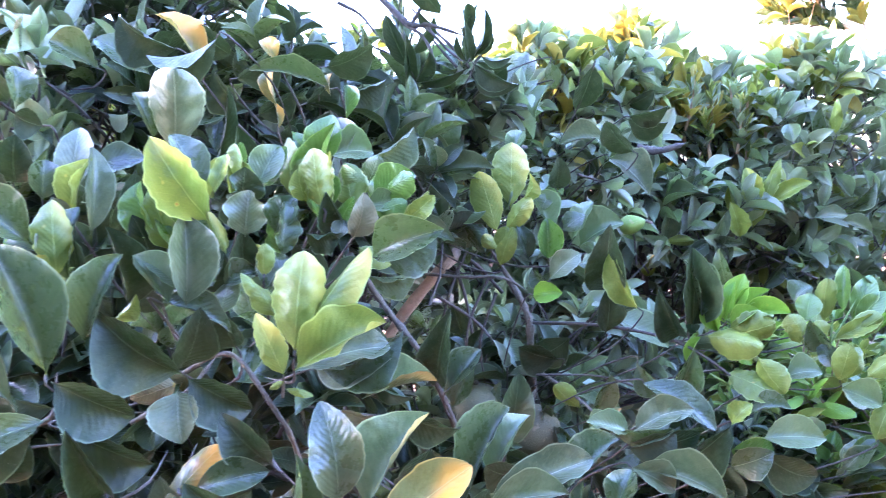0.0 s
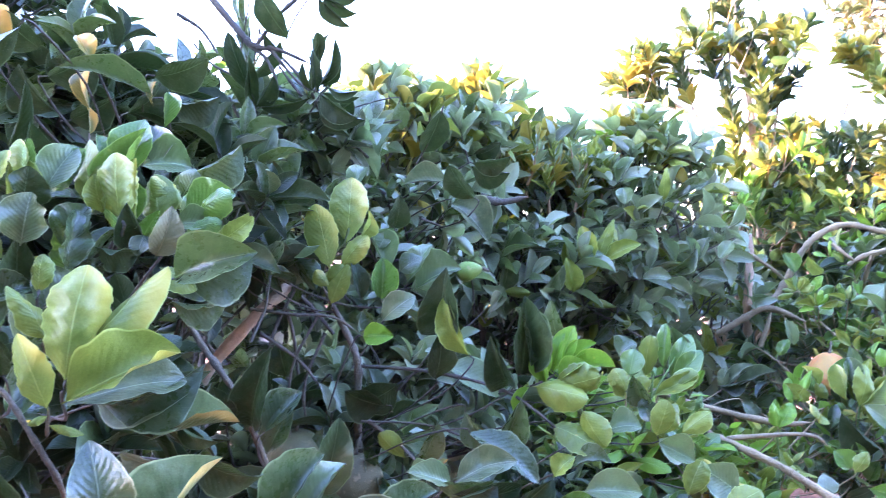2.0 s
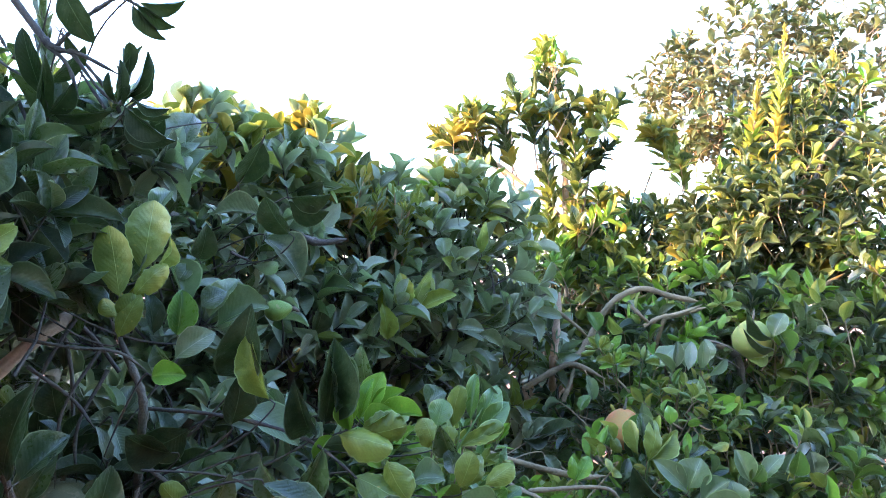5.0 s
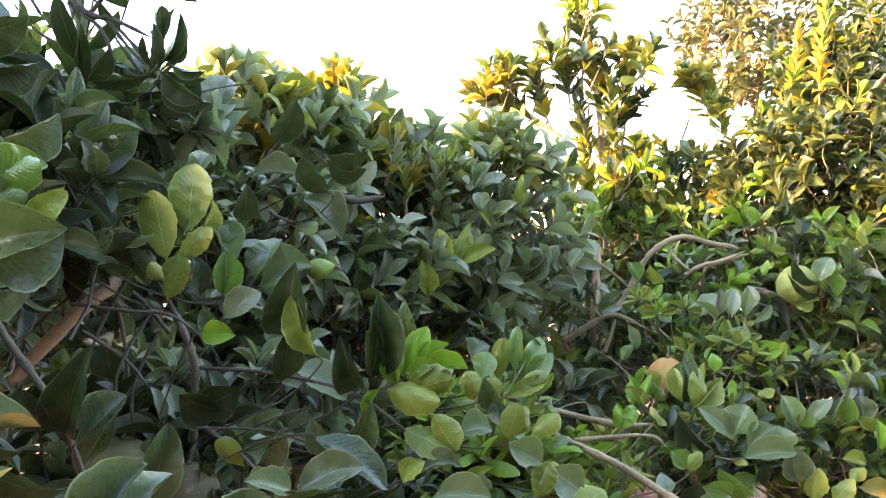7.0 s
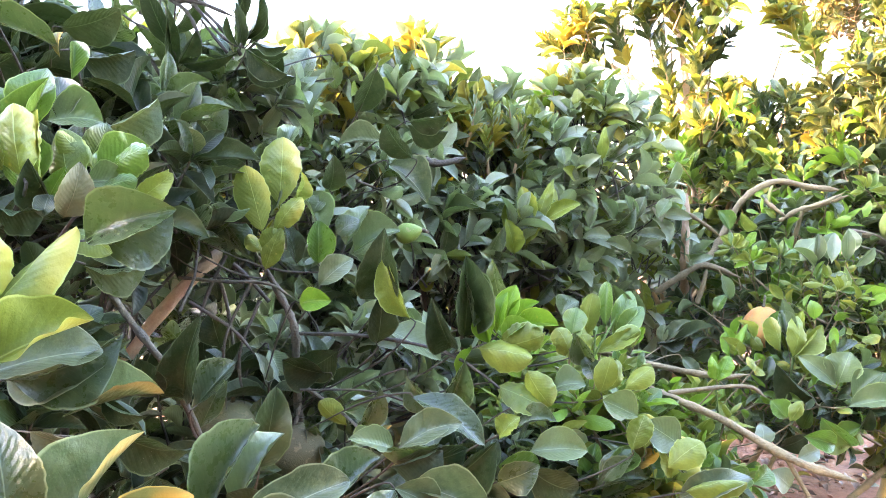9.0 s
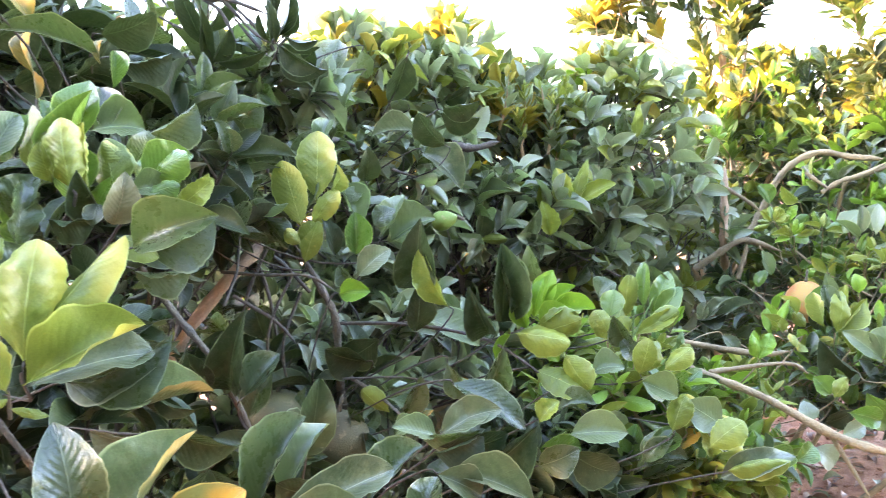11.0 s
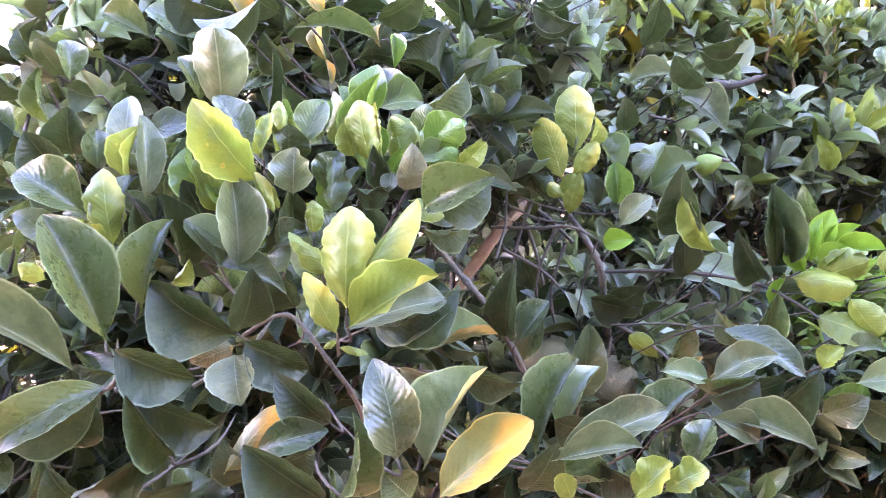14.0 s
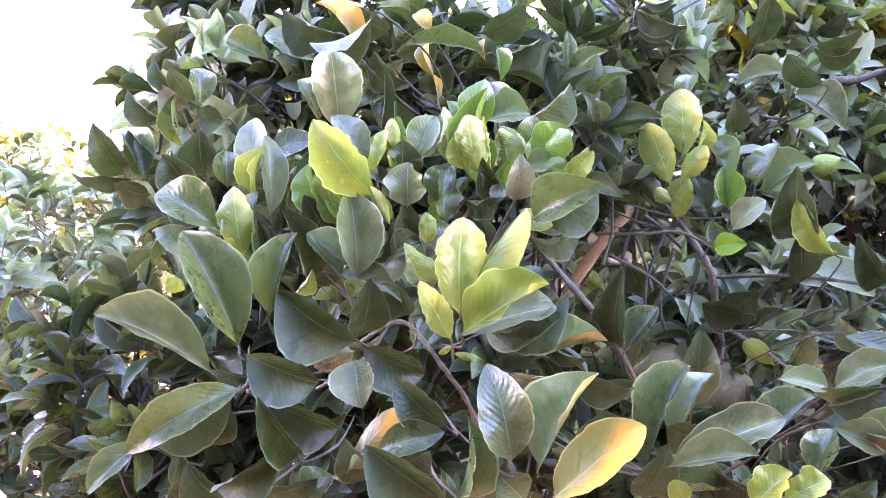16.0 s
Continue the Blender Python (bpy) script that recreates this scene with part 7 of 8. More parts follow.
leaf(low, "e", "s", (1.749, 1.752, 0.955), (1.745, 1.732, 1.029), 0.053, (-0.62, -0.75, -0.23))
leaf(low, "g", "s", (1.834, 1.760, 0.947), (1.825, 1.774, 1.016), 0.062, (-0.50, -0.86, 0.10))
leaf(low, "y", "s", (1.510, 1.606, 0.809), (1.524, 1.601, 0.889), 0.056, (-0.66, -0.75, 0.07))
leaf(low, "y", "s", (1.560, 1.590, 0.800), (1.605, 1.573, 0.863), 0.054, (-0.76, -0.48, 0.43))
leaf(low, "T", "s", (1.622, 1.578, 0.840), (1.682, 1.538, 0.823), 0.050, (-0.36, -0.76, 0.54))
leaf(low, "y", "v", (1.611, 1.595, 0.850), (1.648, 1.581, 0.885), 0.038, (-0.68, -0.51, 0.52))
leaf(low, "q", "s", (1.660, 1.669, 0.881), (1.714, 1.638, 0.872), 0.046, (-0.29, -0.72, 0.63))
leaf(low, "q", "s", (1.830, 1.719, 0.927), (1.781, 1.723, 0.970), 0.044, (-0.46, -0.77, -0.44))
leaf(low, "b", "s", (1.828, 1.706, 0.876), (1.829, 1.719, 0.965), 0.033, (-0.45, -0.88, 0.13))
leaf(low, "g", "s", (1.946, 1.887, 0.994), (1.881, 1.910, 1.052), 0.117, (-0.18, -0.97, 0.17))
leaf(low, "d", "s", (1.322, 1.743, 0.910), (1.214, 1.742, 0.999), 0.078, (-0.48, -0.64, -0.59))
leaf(low, "e", "s", (1.345, 1.872, 0.991), (1.328, 1.888, 1.108), 0.044, (-0.85, -0.52, -0.06))
leaf(low, "q", "s", (1.361, 1.883, 0.987), (1.374, 1.856, 1.109), 0.053, (-0.77, -0.64, -0.06))
leaf(low, "q", "s", (1.362, 1.881, 0.997), (1.421, 1.842, 1.070), 0.054, (-0.51, -0.86, -0.05))
leaf(low, "d", "s", (1.341, 1.905, 0.983), (1.290, 1.868, 1.077), 0.044, (-0.56, -0.62, -0.55))
leaf(low, "q", "s", (1.333, 1.874, 0.994), (1.318, 1.893, 1.085), 0.026, (-0.80, -0.59, -0.01))
leaf(low, "b", "s", (1.473, 1.939, 1.063), (1.467, 1.946, 1.118), 0.040, (-0.37, -0.93, 0.08))
leaf(low, "b", "s", (1.171, 1.933, 0.934), (1.159, 1.936, 0.995), 0.028, (-0.62, -0.78, -0.07))
leaf(low, "y", "n", (1.174, 1.931, 0.934), (1.199, 1.924, 0.990), 0.035, (-0.70, -0.67, 0.24))
leaf(low, "b", "s", (1.268, 2.005, 1.007), (1.294, 2.003, 1.077), 0.024, (-0.79, -0.55, 0.28))
leaf(low, "b", "s", (1.260, 2.007, 0.994), (1.242, 2.019, 1.049), 0.028, (-0.13, -0.98, 0.17))
leaf(low, "q", "s", (1.281, 2.010, 0.992), (1.257, 2.004, 1.043), 0.028, (-0.65, -0.65, -0.39))
leaf(low, "b", "s", (1.655, 1.986, 1.077), (1.733, 1.961, 1.129), 0.049, (-0.54, -0.68, 0.49))
leaf(low, "y", "s", (1.658, 1.985, 1.077), (1.635, 1.993, 1.117), 0.028, (-0.33, -0.94, -0.00))
leaf(low, "y", "s", (1.590, 1.902, 1.000), (1.636, 1.883, 1.018), 0.036, (-0.50, -0.57, 0.65))
leaf(low, "g", "s", (1.090, 2.066, 1.003), (1.159, 2.045, 1.068), 0.040, (-0.66, -0.55, 0.51))
leaf(low, "g", "s", (1.108, 2.057, 0.999), (1.220, 2.027, 1.050), 0.039, (-0.45, -0.66, 0.60))
leaf(low, "g", "s", (1.083, 2.067, 1.006), (1.092, 2.068, 1.057), 0.033, (-0.68, -0.71, 0.14))
leaf(low, "g", "s", (1.089, 1.974, 0.981), (1.118, 1.936, 0.930), 0.038, (-0.13, -0.83, 0.54))
leaf(low, "d", "s", (1.075, 2.081, 1.004), (1.142, 2.040, 1.025), 0.038, (-0.33, -0.80, -0.49))
leaf(low, "d", "s", (1.167, 2.048, 0.957), (1.204, 2.019, 0.986), 0.041, (-0.30, -0.84, -0.45))
leaf(low, "e", "s", (1.045, 1.859, 0.890), (1.087, 1.862, 0.937), 0.031, (-0.60, -0.57, 0.56))
leaf(low, "q", "v", (1.034, 1.868, 0.888), (1.022, 1.878, 0.915), 0.041, (-0.09, -0.95, 0.30))
leaf(low, "q", "s", (1.248, 1.809, 0.889), (1.286, 1.777, 0.852), 0.024, (-0.13, -0.81, 0.57))
leaf(low, "q", "s", (1.290, 1.782, 0.850), (1.320, 1.779, 0.900), 0.026, (-0.78, -0.42, 0.46))
leaf(low, "l", "s", (1.169, 1.715, 0.824), (1.159, 1.726, 0.870), 0.031, (-0.65, -0.76, 0.04))
leaf(low, "e", "s", (1.312, 1.776, 0.820), (1.333, 1.771, 0.872), 0.044, (-0.84, -0.47, 0.29))
leaf(low, "e", "s", (1.316, 1.670, 0.812), (1.380, 1.649, 0.862), 0.045, (-0.64, -0.47, 0.61))
leaf(low, "d", "s", (1.383, 1.662, 0.851), (1.386, 1.634, 0.908), 0.035, (-0.39, -0.84, -0.39))
leaf(low, "d", "s", (1.204, 1.718, 0.806), (1.255, 1.679, 0.842), 0.053, (-0.41, -0.84, -0.35))
leaf(low, "e", "v", (1.316, 1.992, 0.994), (1.295, 1.997, 1.039), 0.040, (-0.19, -0.98, 0.02))
leaf(low, "b", "v", (1.316, 1.937, 0.943), (1.293, 1.945, 0.982), 0.043, (-0.16, -0.98, 0.12))
leaf(low, "e", "v", (1.347, 1.928, 0.943), (1.330, 1.931, 0.975), 0.033, (-0.17, -0.99, 0.01))
leaf(low, "e", "s", (1.327, 2.194, 1.056), (1.365, 2.194, 1.108), 0.038, (-0.64, -0.60, 0.47))
leaf(low, "q", "s", (1.283, 1.895, 0.998), (1.257, 1.907, 1.040), 0.036, (-0.12, -0.97, 0.19))
leaf(low, "y", "s", (1.263, 1.903, 1.031), (1.225, 1.919, 1.084), 0.032, (-0.01, -0.95, 0.30))
leaf(low, "e", "s", (1.302, 1.868, 1.021), (1.320, 1.868, 1.112), 0.047, (-0.77, -0.62, 0.16))
leaf(low, "b", "v", (1.232, 1.894, 0.996), (1.187, 1.907, 1.034), 0.036, (-0.07, -0.96, 0.25))
leaf(right, "q", "v", (1.456, 2.262, 1.223), (1.411, 2.288, 1.280), 0.052, (0.02, -0.90, 0.44))
leaf(right, "b", "v", (1.485, 2.258, 1.241), (1.504, 2.252, 1.291), 0.041, (-0.89, -0.33, 0.30))
leaf(right, "e", "v", (1.482, 2.246, 1.203), (1.519, 2.216, 1.259), 0.050, (0.06, -0.87, -0.49))
leaf(right, "q", "v", (1.461, 2.265, 1.193), (1.429, 2.275, 1.213), 0.053, (0.11, -0.80, 0.59))
leaf(right, "e", "v", (1.495, 2.254, 1.172), (1.529, 2.241, 1.202), 0.060, (-0.69, -0.33, 0.65))
leaf(right, "e", "s", (1.468, 2.295, 1.205), (1.489, 2.266, 1.259), 0.063, (-0.26, -0.88, -0.38))
leaf(right, "q", "s", (1.514, 2.257, 1.296), (1.462, 2.261, 1.351), 0.044, (-0.55, -0.67, -0.49))
leaf(right, "e", "s", (1.427, 2.269, 1.296), (1.405, 2.297, 1.358), 0.053, (-0.18, -0.92, 0.35))
leaf(right, "d", "s", (1.958, 2.070, 1.300), (1.850, 2.067, 1.389), 0.060, (-0.61, -0.27, -0.75))
leaf(right, "d", "s", (1.945, 2.039, 1.275), (1.819, 2.048, 1.332), 0.044, (-0.40, -0.40, -0.83))
leaf(right, "l", "s", (1.942, 2.049, 1.310), (1.984, 2.049, 1.391), 0.069, (-0.78, -0.46, 0.41))
leaf(right, "q", "s", (1.932, 2.059, 1.256), (1.870, 2.075, 1.237), 0.040, (-0.12, -0.92, -0.37))
leaf(right, "e", "s", (1.996, 2.033, 1.258), (1.957, 2.054, 1.346), 0.052, (-0.30, -0.95, 0.10))
leaf(right, "l", "s", (1.621, 2.207, 1.190), (1.686, 2.196, 1.264), 0.071, (-0.69, -0.48, 0.54))
leaf(right, "l", "s", (1.703, 2.173, 1.193), (1.733, 2.187, 1.282), 0.044, (-0.84, -0.42, 0.35))
leaf(right, "l", "s", (1.764, 2.155, 1.212), (1.776, 2.172, 1.293), 0.047, (-0.33, -0.91, 0.24))
leaf(right, "b", "v", (1.253, 2.280, 1.506), (1.217, 2.280, 1.502), 0.018, (0.04, -0.93, 0.38))
leaf(right, "b", "v", (1.264, 2.298, 1.508), (1.239, 2.307, 1.518), 0.015, (-0.41, -0.89, 0.16))
leaf(right, "y", "v", (1.262, 2.295, 1.511), (1.234, 2.305, 1.538), 0.021, (-0.44, -0.88, 0.44))
leaf(right, "b", "v", (1.265, 2.296, 1.511), (1.250, 2.290, 1.543), 0.019, (-0.47, -0.77, 0.10))
leaf(right, "b", "v", (1.267, 2.297, 1.512), (1.275, 2.313, 1.553), 0.016, (-0.43, -0.80, 0.16))
leaf(right, "b", "v", (1.262, 2.283, 1.511), (1.283, 2.285, 1.547), 0.016, (-0.49, -0.93, 0.35))
leaf(right, "b", "v", (1.264, 2.284, 1.509), (1.298, 2.287, 1.526), 0.017, (-0.40, -0.80, 0.58))
leaf(right, "y", "v", (1.279, 2.309, 1.509), (1.316, 2.312, 1.525), 0.019, (-0.48, -0.73, 0.30))
leaf(right, "y", "v", (1.281, 2.314, 1.506), (1.314, 2.315, 1.497), 0.016, (-0.16, -0.78, 0.53))
leaf(right, "q", "v", (1.324, 2.108, 1.254), (1.282, 2.126, 1.241), 0.021, (-0.05, -0.86, 0.40))
leaf(right, "q", "v", (1.342, 2.133, 1.254), (1.296, 2.125, 1.263), 0.016, (-0.33, -0.82, 0.13))
leaf(right, "q", "v", (1.342, 2.131, 1.258), (1.309, 2.134, 1.291), 0.020, (-0.46, -0.79, 0.15))
leaf(right, "e", "v", (1.333, 2.112, 1.261), (1.332, 2.119, 1.304), 0.018, (0.03, -0.94, 0.57))
leaf(right, "q", "v", (1.329, 2.100, 1.262), (1.334, 2.083, 1.299), 0.019, (-0.37, -0.85, 0.41))
leaf(right, "q", "v", (1.335, 2.105, 1.259), (1.361, 2.089, 1.284), 0.020, (-0.17, -0.78, 0.13))
leaf(right, "q", "s", (1.338, 2.107, 1.258), (1.392, 2.115, 1.273), 0.025, (-0.04, -0.73, 0.35))
leaf(right, "e", "v", (1.348, 2.125, 1.254), (1.378, 2.109, 1.256), 0.015, (-0.03, -0.89, 0.11))
leaf(right, "b", "s", (1.385, 2.107, 1.209), (1.334, 2.106, 1.200), 0.020, (0.07, -0.82, 0.57))
leaf(right, "q", "s", (1.393, 2.121, 1.210), (1.335, 2.127, 1.221), 0.024, (-0.02, -0.73, 0.39))
leaf(right, "q", "s", (1.386, 2.104, 1.215), (1.364, 2.104, 1.249), 0.016, (-0.46, -0.73, 0.46))
leaf(right, "q", "v", (1.408, 2.133, 1.212), (1.407, 2.142, 1.249), 0.016, (-0.13, -0.73, 0.12))
leaf(right, "b", "v", (1.391, 2.103, 1.217), (1.397, 2.090, 1.264), 0.022, (-0.14, -0.90, 0.13))
leaf(right, "b", "v", (1.412, 2.131, 1.212), (1.440, 2.124, 1.248), 0.018, (-0.03, -0.95, 0.58))
leaf(right, "q", "v", (1.404, 2.114, 1.211), (1.456, 2.103, 1.228), 0.022, (-0.03, -0.90, 0.21))
leaf(right, "b", "v", (1.413, 2.130, 1.207), (1.458, 2.128, 1.207), 0.018, (-0.19, -0.86, 0.42))
leaf(right, "q", "v", (1.488, 2.118, 1.221), (1.428, 2.099, 1.217), 0.019, (-0.44, -0.75, 0.13))
leaf(right, "q", "s", (1.468, 2.091, 1.227), (1.407, 2.083, 1.250), 0.020, (-0.02, -0.71, 0.49))
leaf(right, "e", "v", (1.477, 2.098, 1.231), (1.452, 2.094, 1.282), 0.021, (-0.31, -0.81, 0.54))
leaf(right, "q", "v", (1.482, 2.099, 1.230), (1.503, 2.116, 1.273), 0.019, (-0.23, -0.85, 0.26))
leaf(right, "e", "s", (1.476, 2.088, 1.230), (1.488, 2.083, 1.266), 0.015, (0.04, -0.71, 0.14))
leaf(right, "e", "v", (1.498, 2.111, 1.224), (1.547, 2.094, 1.238), 0.027, (-0.10, -0.84, 0.21))
leaf(right, "q", "v", (1.484, 2.091, 1.223), (1.543, 2.093, 1.211), 0.026, (-0.46, -0.95, 0.56))
leaf(right, "q", "s", (1.603, 2.013, 1.121), (1.572, 2.033, 1.108), 0.016, (-0.11, -0.85, 0.54))
leaf(right, "e", "v", (1.585, 1.991, 1.129), (1.535, 1.984, 1.148), 0.018, (-0.27, -0.90, 0.41))
leaf(right, "q", "v", (1.579, 1.981, 1.134), (1.547, 1.980, 1.177), 0.024, (0.02, -0.78, 0.55))
leaf(right, "q", "s", (1.604, 2.007, 1.130), (1.588, 1.996, 1.176), 0.020, (-0.30, -0.76, 0.27))
leaf(right, "q", "v", (1.602, 2.002, 1.131), (1.632, 2.020, 1.175), 0.023, (-0.04, -0.84, 0.27))
leaf(right, "q", "v", (1.615, 2.014, 1.126), (1.653, 2.016, 1.153), 0.019, (-0.49, -0.81, 0.12))
leaf(right, "q", "v", (1.615, 2.012, 1.124), (1.681, 2.027, 1.130), 0.020, (-0.24, -0.77, 0.20))
leaf(right, "e", "v", (1.598, 1.990, 1.127), (1.638, 1.980, 1.128), 0.022, (-0.22, -0.82, 0.48))
leaf(right, "b", "s", (1.648, 2.000, 1.061), (1.568, 1.981, 1.056), 0.023, (-0.07, -0.80, 0.59))
leaf(right, "y", "v", (1.618, 1.961, 1.075), (1.570, 1.958, 1.109), 0.021, (-0.03, -0.84, 0.58))
leaf(right, "y", "s", (1.641, 1.985, 1.071), (1.624, 1.997, 1.111), 0.023, (0.05, -0.85, 0.48))
leaf(right, "b", "v", (1.641, 1.976, 1.073), (1.662, 1.967, 1.121), 0.028, (-0.21, -0.90, 0.52))
leaf(right, "b", "s", (1.642, 1.975, 1.070), (1.697, 1.986, 1.089), 0.018, (0.01, -0.82, 0.60))
leaf(right, "b", "v", (1.636, 1.964, 1.068), (1.714, 1.979, 1.054), 0.029, (-0.38, -0.77, 0.23))
leaf(right, "q", "v", (1.814, 2.156, 1.406), (1.759, 2.148, 1.401), 0.018, (0.05, -0.81, 0.11))
leaf(right, "e", "v", (1.821, 2.164, 1.410), (1.782, 2.172, 1.436), 0.017, (-0.29, -0.81, 0.45))
leaf(right, "q", "v", (1.812, 2.153, 1.413), (1.768, 2.153, 1.455), 0.021, (0.01, -0.86, 0.43))
leaf(right, "q", "v", (1.818, 2.152, 1.414), (1.820, 2.143, 1.462), 0.019, (-0.33, -0.84, 0.59))
leaf(right, "e", "v", (1.826, 2.157, 1.414), (1.849, 2.146, 1.463), 0.029, (-0.34, -0.84, 0.13))
leaf(right, "e", "v", (1.834, 2.162, 1.409), (1.896, 2.168, 1.421), 0.024, (-0.25, -0.95, 0.32))
leaf(right, "q", "v", (1.816, 2.140, 1.407), (1.896, 2.148, 1.403), 0.028, (-0.19, -0.80, 0.10))
leaf(right, "g", "s", (1.565, 2.060, 1.200), (1.583, 2.064, 1.291), 0.034, (-0.27, -0.88, 0.58))
leaf(right, "h", "s", (1.623, 2.060, 1.201), (1.649, 2.079, 1.289), 0.037, (-0.46, -0.82, 0.25))
leaf(right, "l", "s", (1.674, 2.060, 1.203), (1.675, 2.057, 1.297), 0.040, (-0.39, -0.87, 0.24))
leaf(right, "l", "s", (1.703, 2.060, 1.185), (1.769, 2.059, 1.242), 0.031, (-0.05, -0.79, 0.26))
leaf(right, "l", "s", (1.565, 2.060, 1.191), (1.495, 2.060, 1.253), 0.031, (0.02, -0.94, 0.37))
leaf(right, "l", "s", (1.477, 2.060, 1.020), (1.461, 2.059, 1.105), 0.037, (-0.45, -0.85, 0.49))
leaf(right, "l", "s", (1.574, 2.060, 1.010), (1.553, 2.053, 1.092), 0.040, (-0.02, -0.91, 0.58))
leaf(right, "l", "s", (1.263, 2.060, 1.189), (1.285, 2.046, 1.117), 0.037, (-0.11, -0.78, 0.37))
leaf(right, "b", "v", (1.654, 1.980, 1.080), (1.756, 1.998, 1.122), 0.032, (-0.15, -0.95, 0.24))
leaf(low, "e", "s", (0.384, 1.36, 0.966), (0.48, 1.38, 0.962), 0.058, (-0.31, -0.79, 0.3))
leaf(low, "d", "s", (0.562, 1.4, 0.933), (0.442, 1.37, 0.915), 0.071, (-0.02, -0.77, 0.14))
leaf(low, "e", "s", (0.582, 1.37, 0.925), (0.668, 1.39, 0.962), 0.044, (-0.49, -0.73, 0.24))
leaf(low, "e", "s", (0.573, 1.39, 0.89), (0.598, 1.41, 0.979), 0.045, (-0.31, -0.7, 0.36))
leaf(low, "h", "s", (0.476, 1.43, 0.964), (0.595, 1.45, 0.947), 0.057, (0.17, -0.8, 0.45))
leaf(low, "m", "s", (0.593, 1.4, 0.872), (0.712, 1.4, 0.909), 0.048, (-0.38, -0.77, 0.58))
leaf(low, "y", "v", (0.681, 1.38, 0.966), (0.686, 1.38, 1.034), 0.054, (-0.08, -0.75, 0.47))
leaf(low, "h", "s", (0.68, 1.44, 1.013), (0.632, 1.45, 1.054), 0.050, (-0.45, -0.75, 0.43))
leaf(low, "y", "v", (0.739, 1.37, 0.901), (0.787, 1.39, 0.965), 0.060, (-0.26, -0.89, 0.58))
leaf(low, "q", "v", (0.728, 1.37, 0.909), (0.699, 1.36, 0.992), 0.050, (-0.12, -0.76, 0.58))
leaf(low, "y", "v", (0.753, 1.36, 0.888), (0.879, 1.38, 0.899), 0.028, (0.07, -0.72, 0.32))
leaf(low, "e", "s", (0.776, 1.38, 0.866), (0.913, 1.4, 0.88), 0.042, (0.14, -0.81, 0.61))
leaf(low, "b", "v", (0.974, 1.62, 1.012), (0.965, 1.62, 1.068), 0.035, (0.2, -0.88, 0.17))
leaf(low, "b", "v", (0.977, 1.62, 1.011), (1.015, 1.63, 1.064), 0.037, (-0.33, -0.71, 0.34))
leaf(low, "e", "s", (0.982, 1.5, 0.82), (1.038, 1.52, 0.845), 0.045, (0.0, -0.84, 0.38))
leaf(low, "h", "s", (1.088, 1.52, 0.791), (1.043, 1.52, 0.834), 0.058, (-0.19, -0.83, 0.42))
leaf(low, "h", "s", (1.041, 1.55, 0.882), (1.053, 1.57, 0.922), 0.044, (-0.03, -0.72, 0.48))
leaf(low, "b", "v", (1.163, 1.86, 0.987), (1.165, 1.88, 1.063), 0.028, (0.24, -0.73, 0.65))
leaf(low, "b", "v", (1.173, 1.86, 0.998), (1.229, 1.88, 1.08), 0.028, (0.04, -0.87, 0.57))
leaf(low, "q", "v", (1.154, 1.85, 1.012), (1.121, 1.83, 1.061), 0.034, (0.27, -0.72, 0.41))
leaf(low, "q", "v", (1.187, 1.85, 1.002), (1.167, 1.85, 1.047), 0.038, (0.07, -0.86, 0.56))
leaf(low, "q", "v", (1.298, 1.8, 0.997), (1.333, 1.82, 1.103), 0.061, (-0.04, -0.84, 0.13))
leaf(low, "q", "v", (1.294, 1.79, 1.003), (1.37, 1.79, 1.07), 0.041, (0.18, -0.7, 0.15))
leaf(low, "y", "v", (1.267, 1.8, 1.015), (1.238, 1.8, 1.109), 0.050, (0.14, -0.82, 0.18))
leaf(low, "m", "s", (1.308, 1.83, 1.034), (1.312, 1.86, 1.114), 0.045, (-0.26, -0.75, 0.58))
leaf(low, "e", "s", (0.675, 1.53, 1.168), (0.693, 1.56, 1.259), 0.028, (-0.46, -0.78, 0.12))
leaf(low, "e", "s", (0.682, 1.52, 1.153), (0.739, 1.55, 1.238), 0.047, (0.07, -0.83, 0.58))
leaf(low, "e", "s", (0.685, 1.51, 1.154), (0.747, 1.51, 1.21), 0.044, (0.28, -0.8, 0.65))
leaf(low, "e", "s", (0.591, 1.5, 1.165), (0.611, 1.52, 1.216), 0.048, (-0.25, -0.88, 0.43))
leaf(low, "q", "v", (0.626, 1.47, 1.132), (0.721, 1.47, 1.173), 0.036, (-0.47, -0.86, 0.32))
leaf(low, "q", "v", (0.646, 1.47, 1.054), (0.686, 1.49, 1.11), 0.044, (-0.01, -0.87, 0.12))
leaf(low, "q", "v", (0.692, 1.46, 1.062), (0.737, 1.46, 1.105), 0.044, (0.19, -0.84, 0.63))
leaf(low, "q", "v", (0.62, 1.49, 1.122), (0.608, 1.49, 1.168), 0.048, (0.22, -0.82, 0.35))
leaf(low, "q", "v", (0.574, 1.49, 1.126), (0.56, 1.49, 1.17), 0.034, (-0.08, -0.77, 0.43))
leaf(low, "e", "v", (0.73, 1.5, 1.074), (0.746, 1.51, 1.12), 0.019, (-0.05, -0.78, 0.62))
leaf(low, "y", "v", (1.128, 1.7, 1.025), (1.107, 1.7, 1.021), 0.038, (-0.09, -0.81, 0.5))
leaf(low, "y", "v", (1.146, 1.7, 1.006), (1.127, 1.7, 0.995), 0.035, (-0.31, -0.84, 0.64))
leaf(low, "e", "s", (1.109, 1.56, 0.931), (1.083, 1.58, 0.969), 0.047, (-0.08, -0.79, 0.11))
leaf(low, "q", "v", (1.101, 1.54, 0.931), (1.135, 1.54, 0.973), 0.036, (-0.17, -0.78, 0.11))
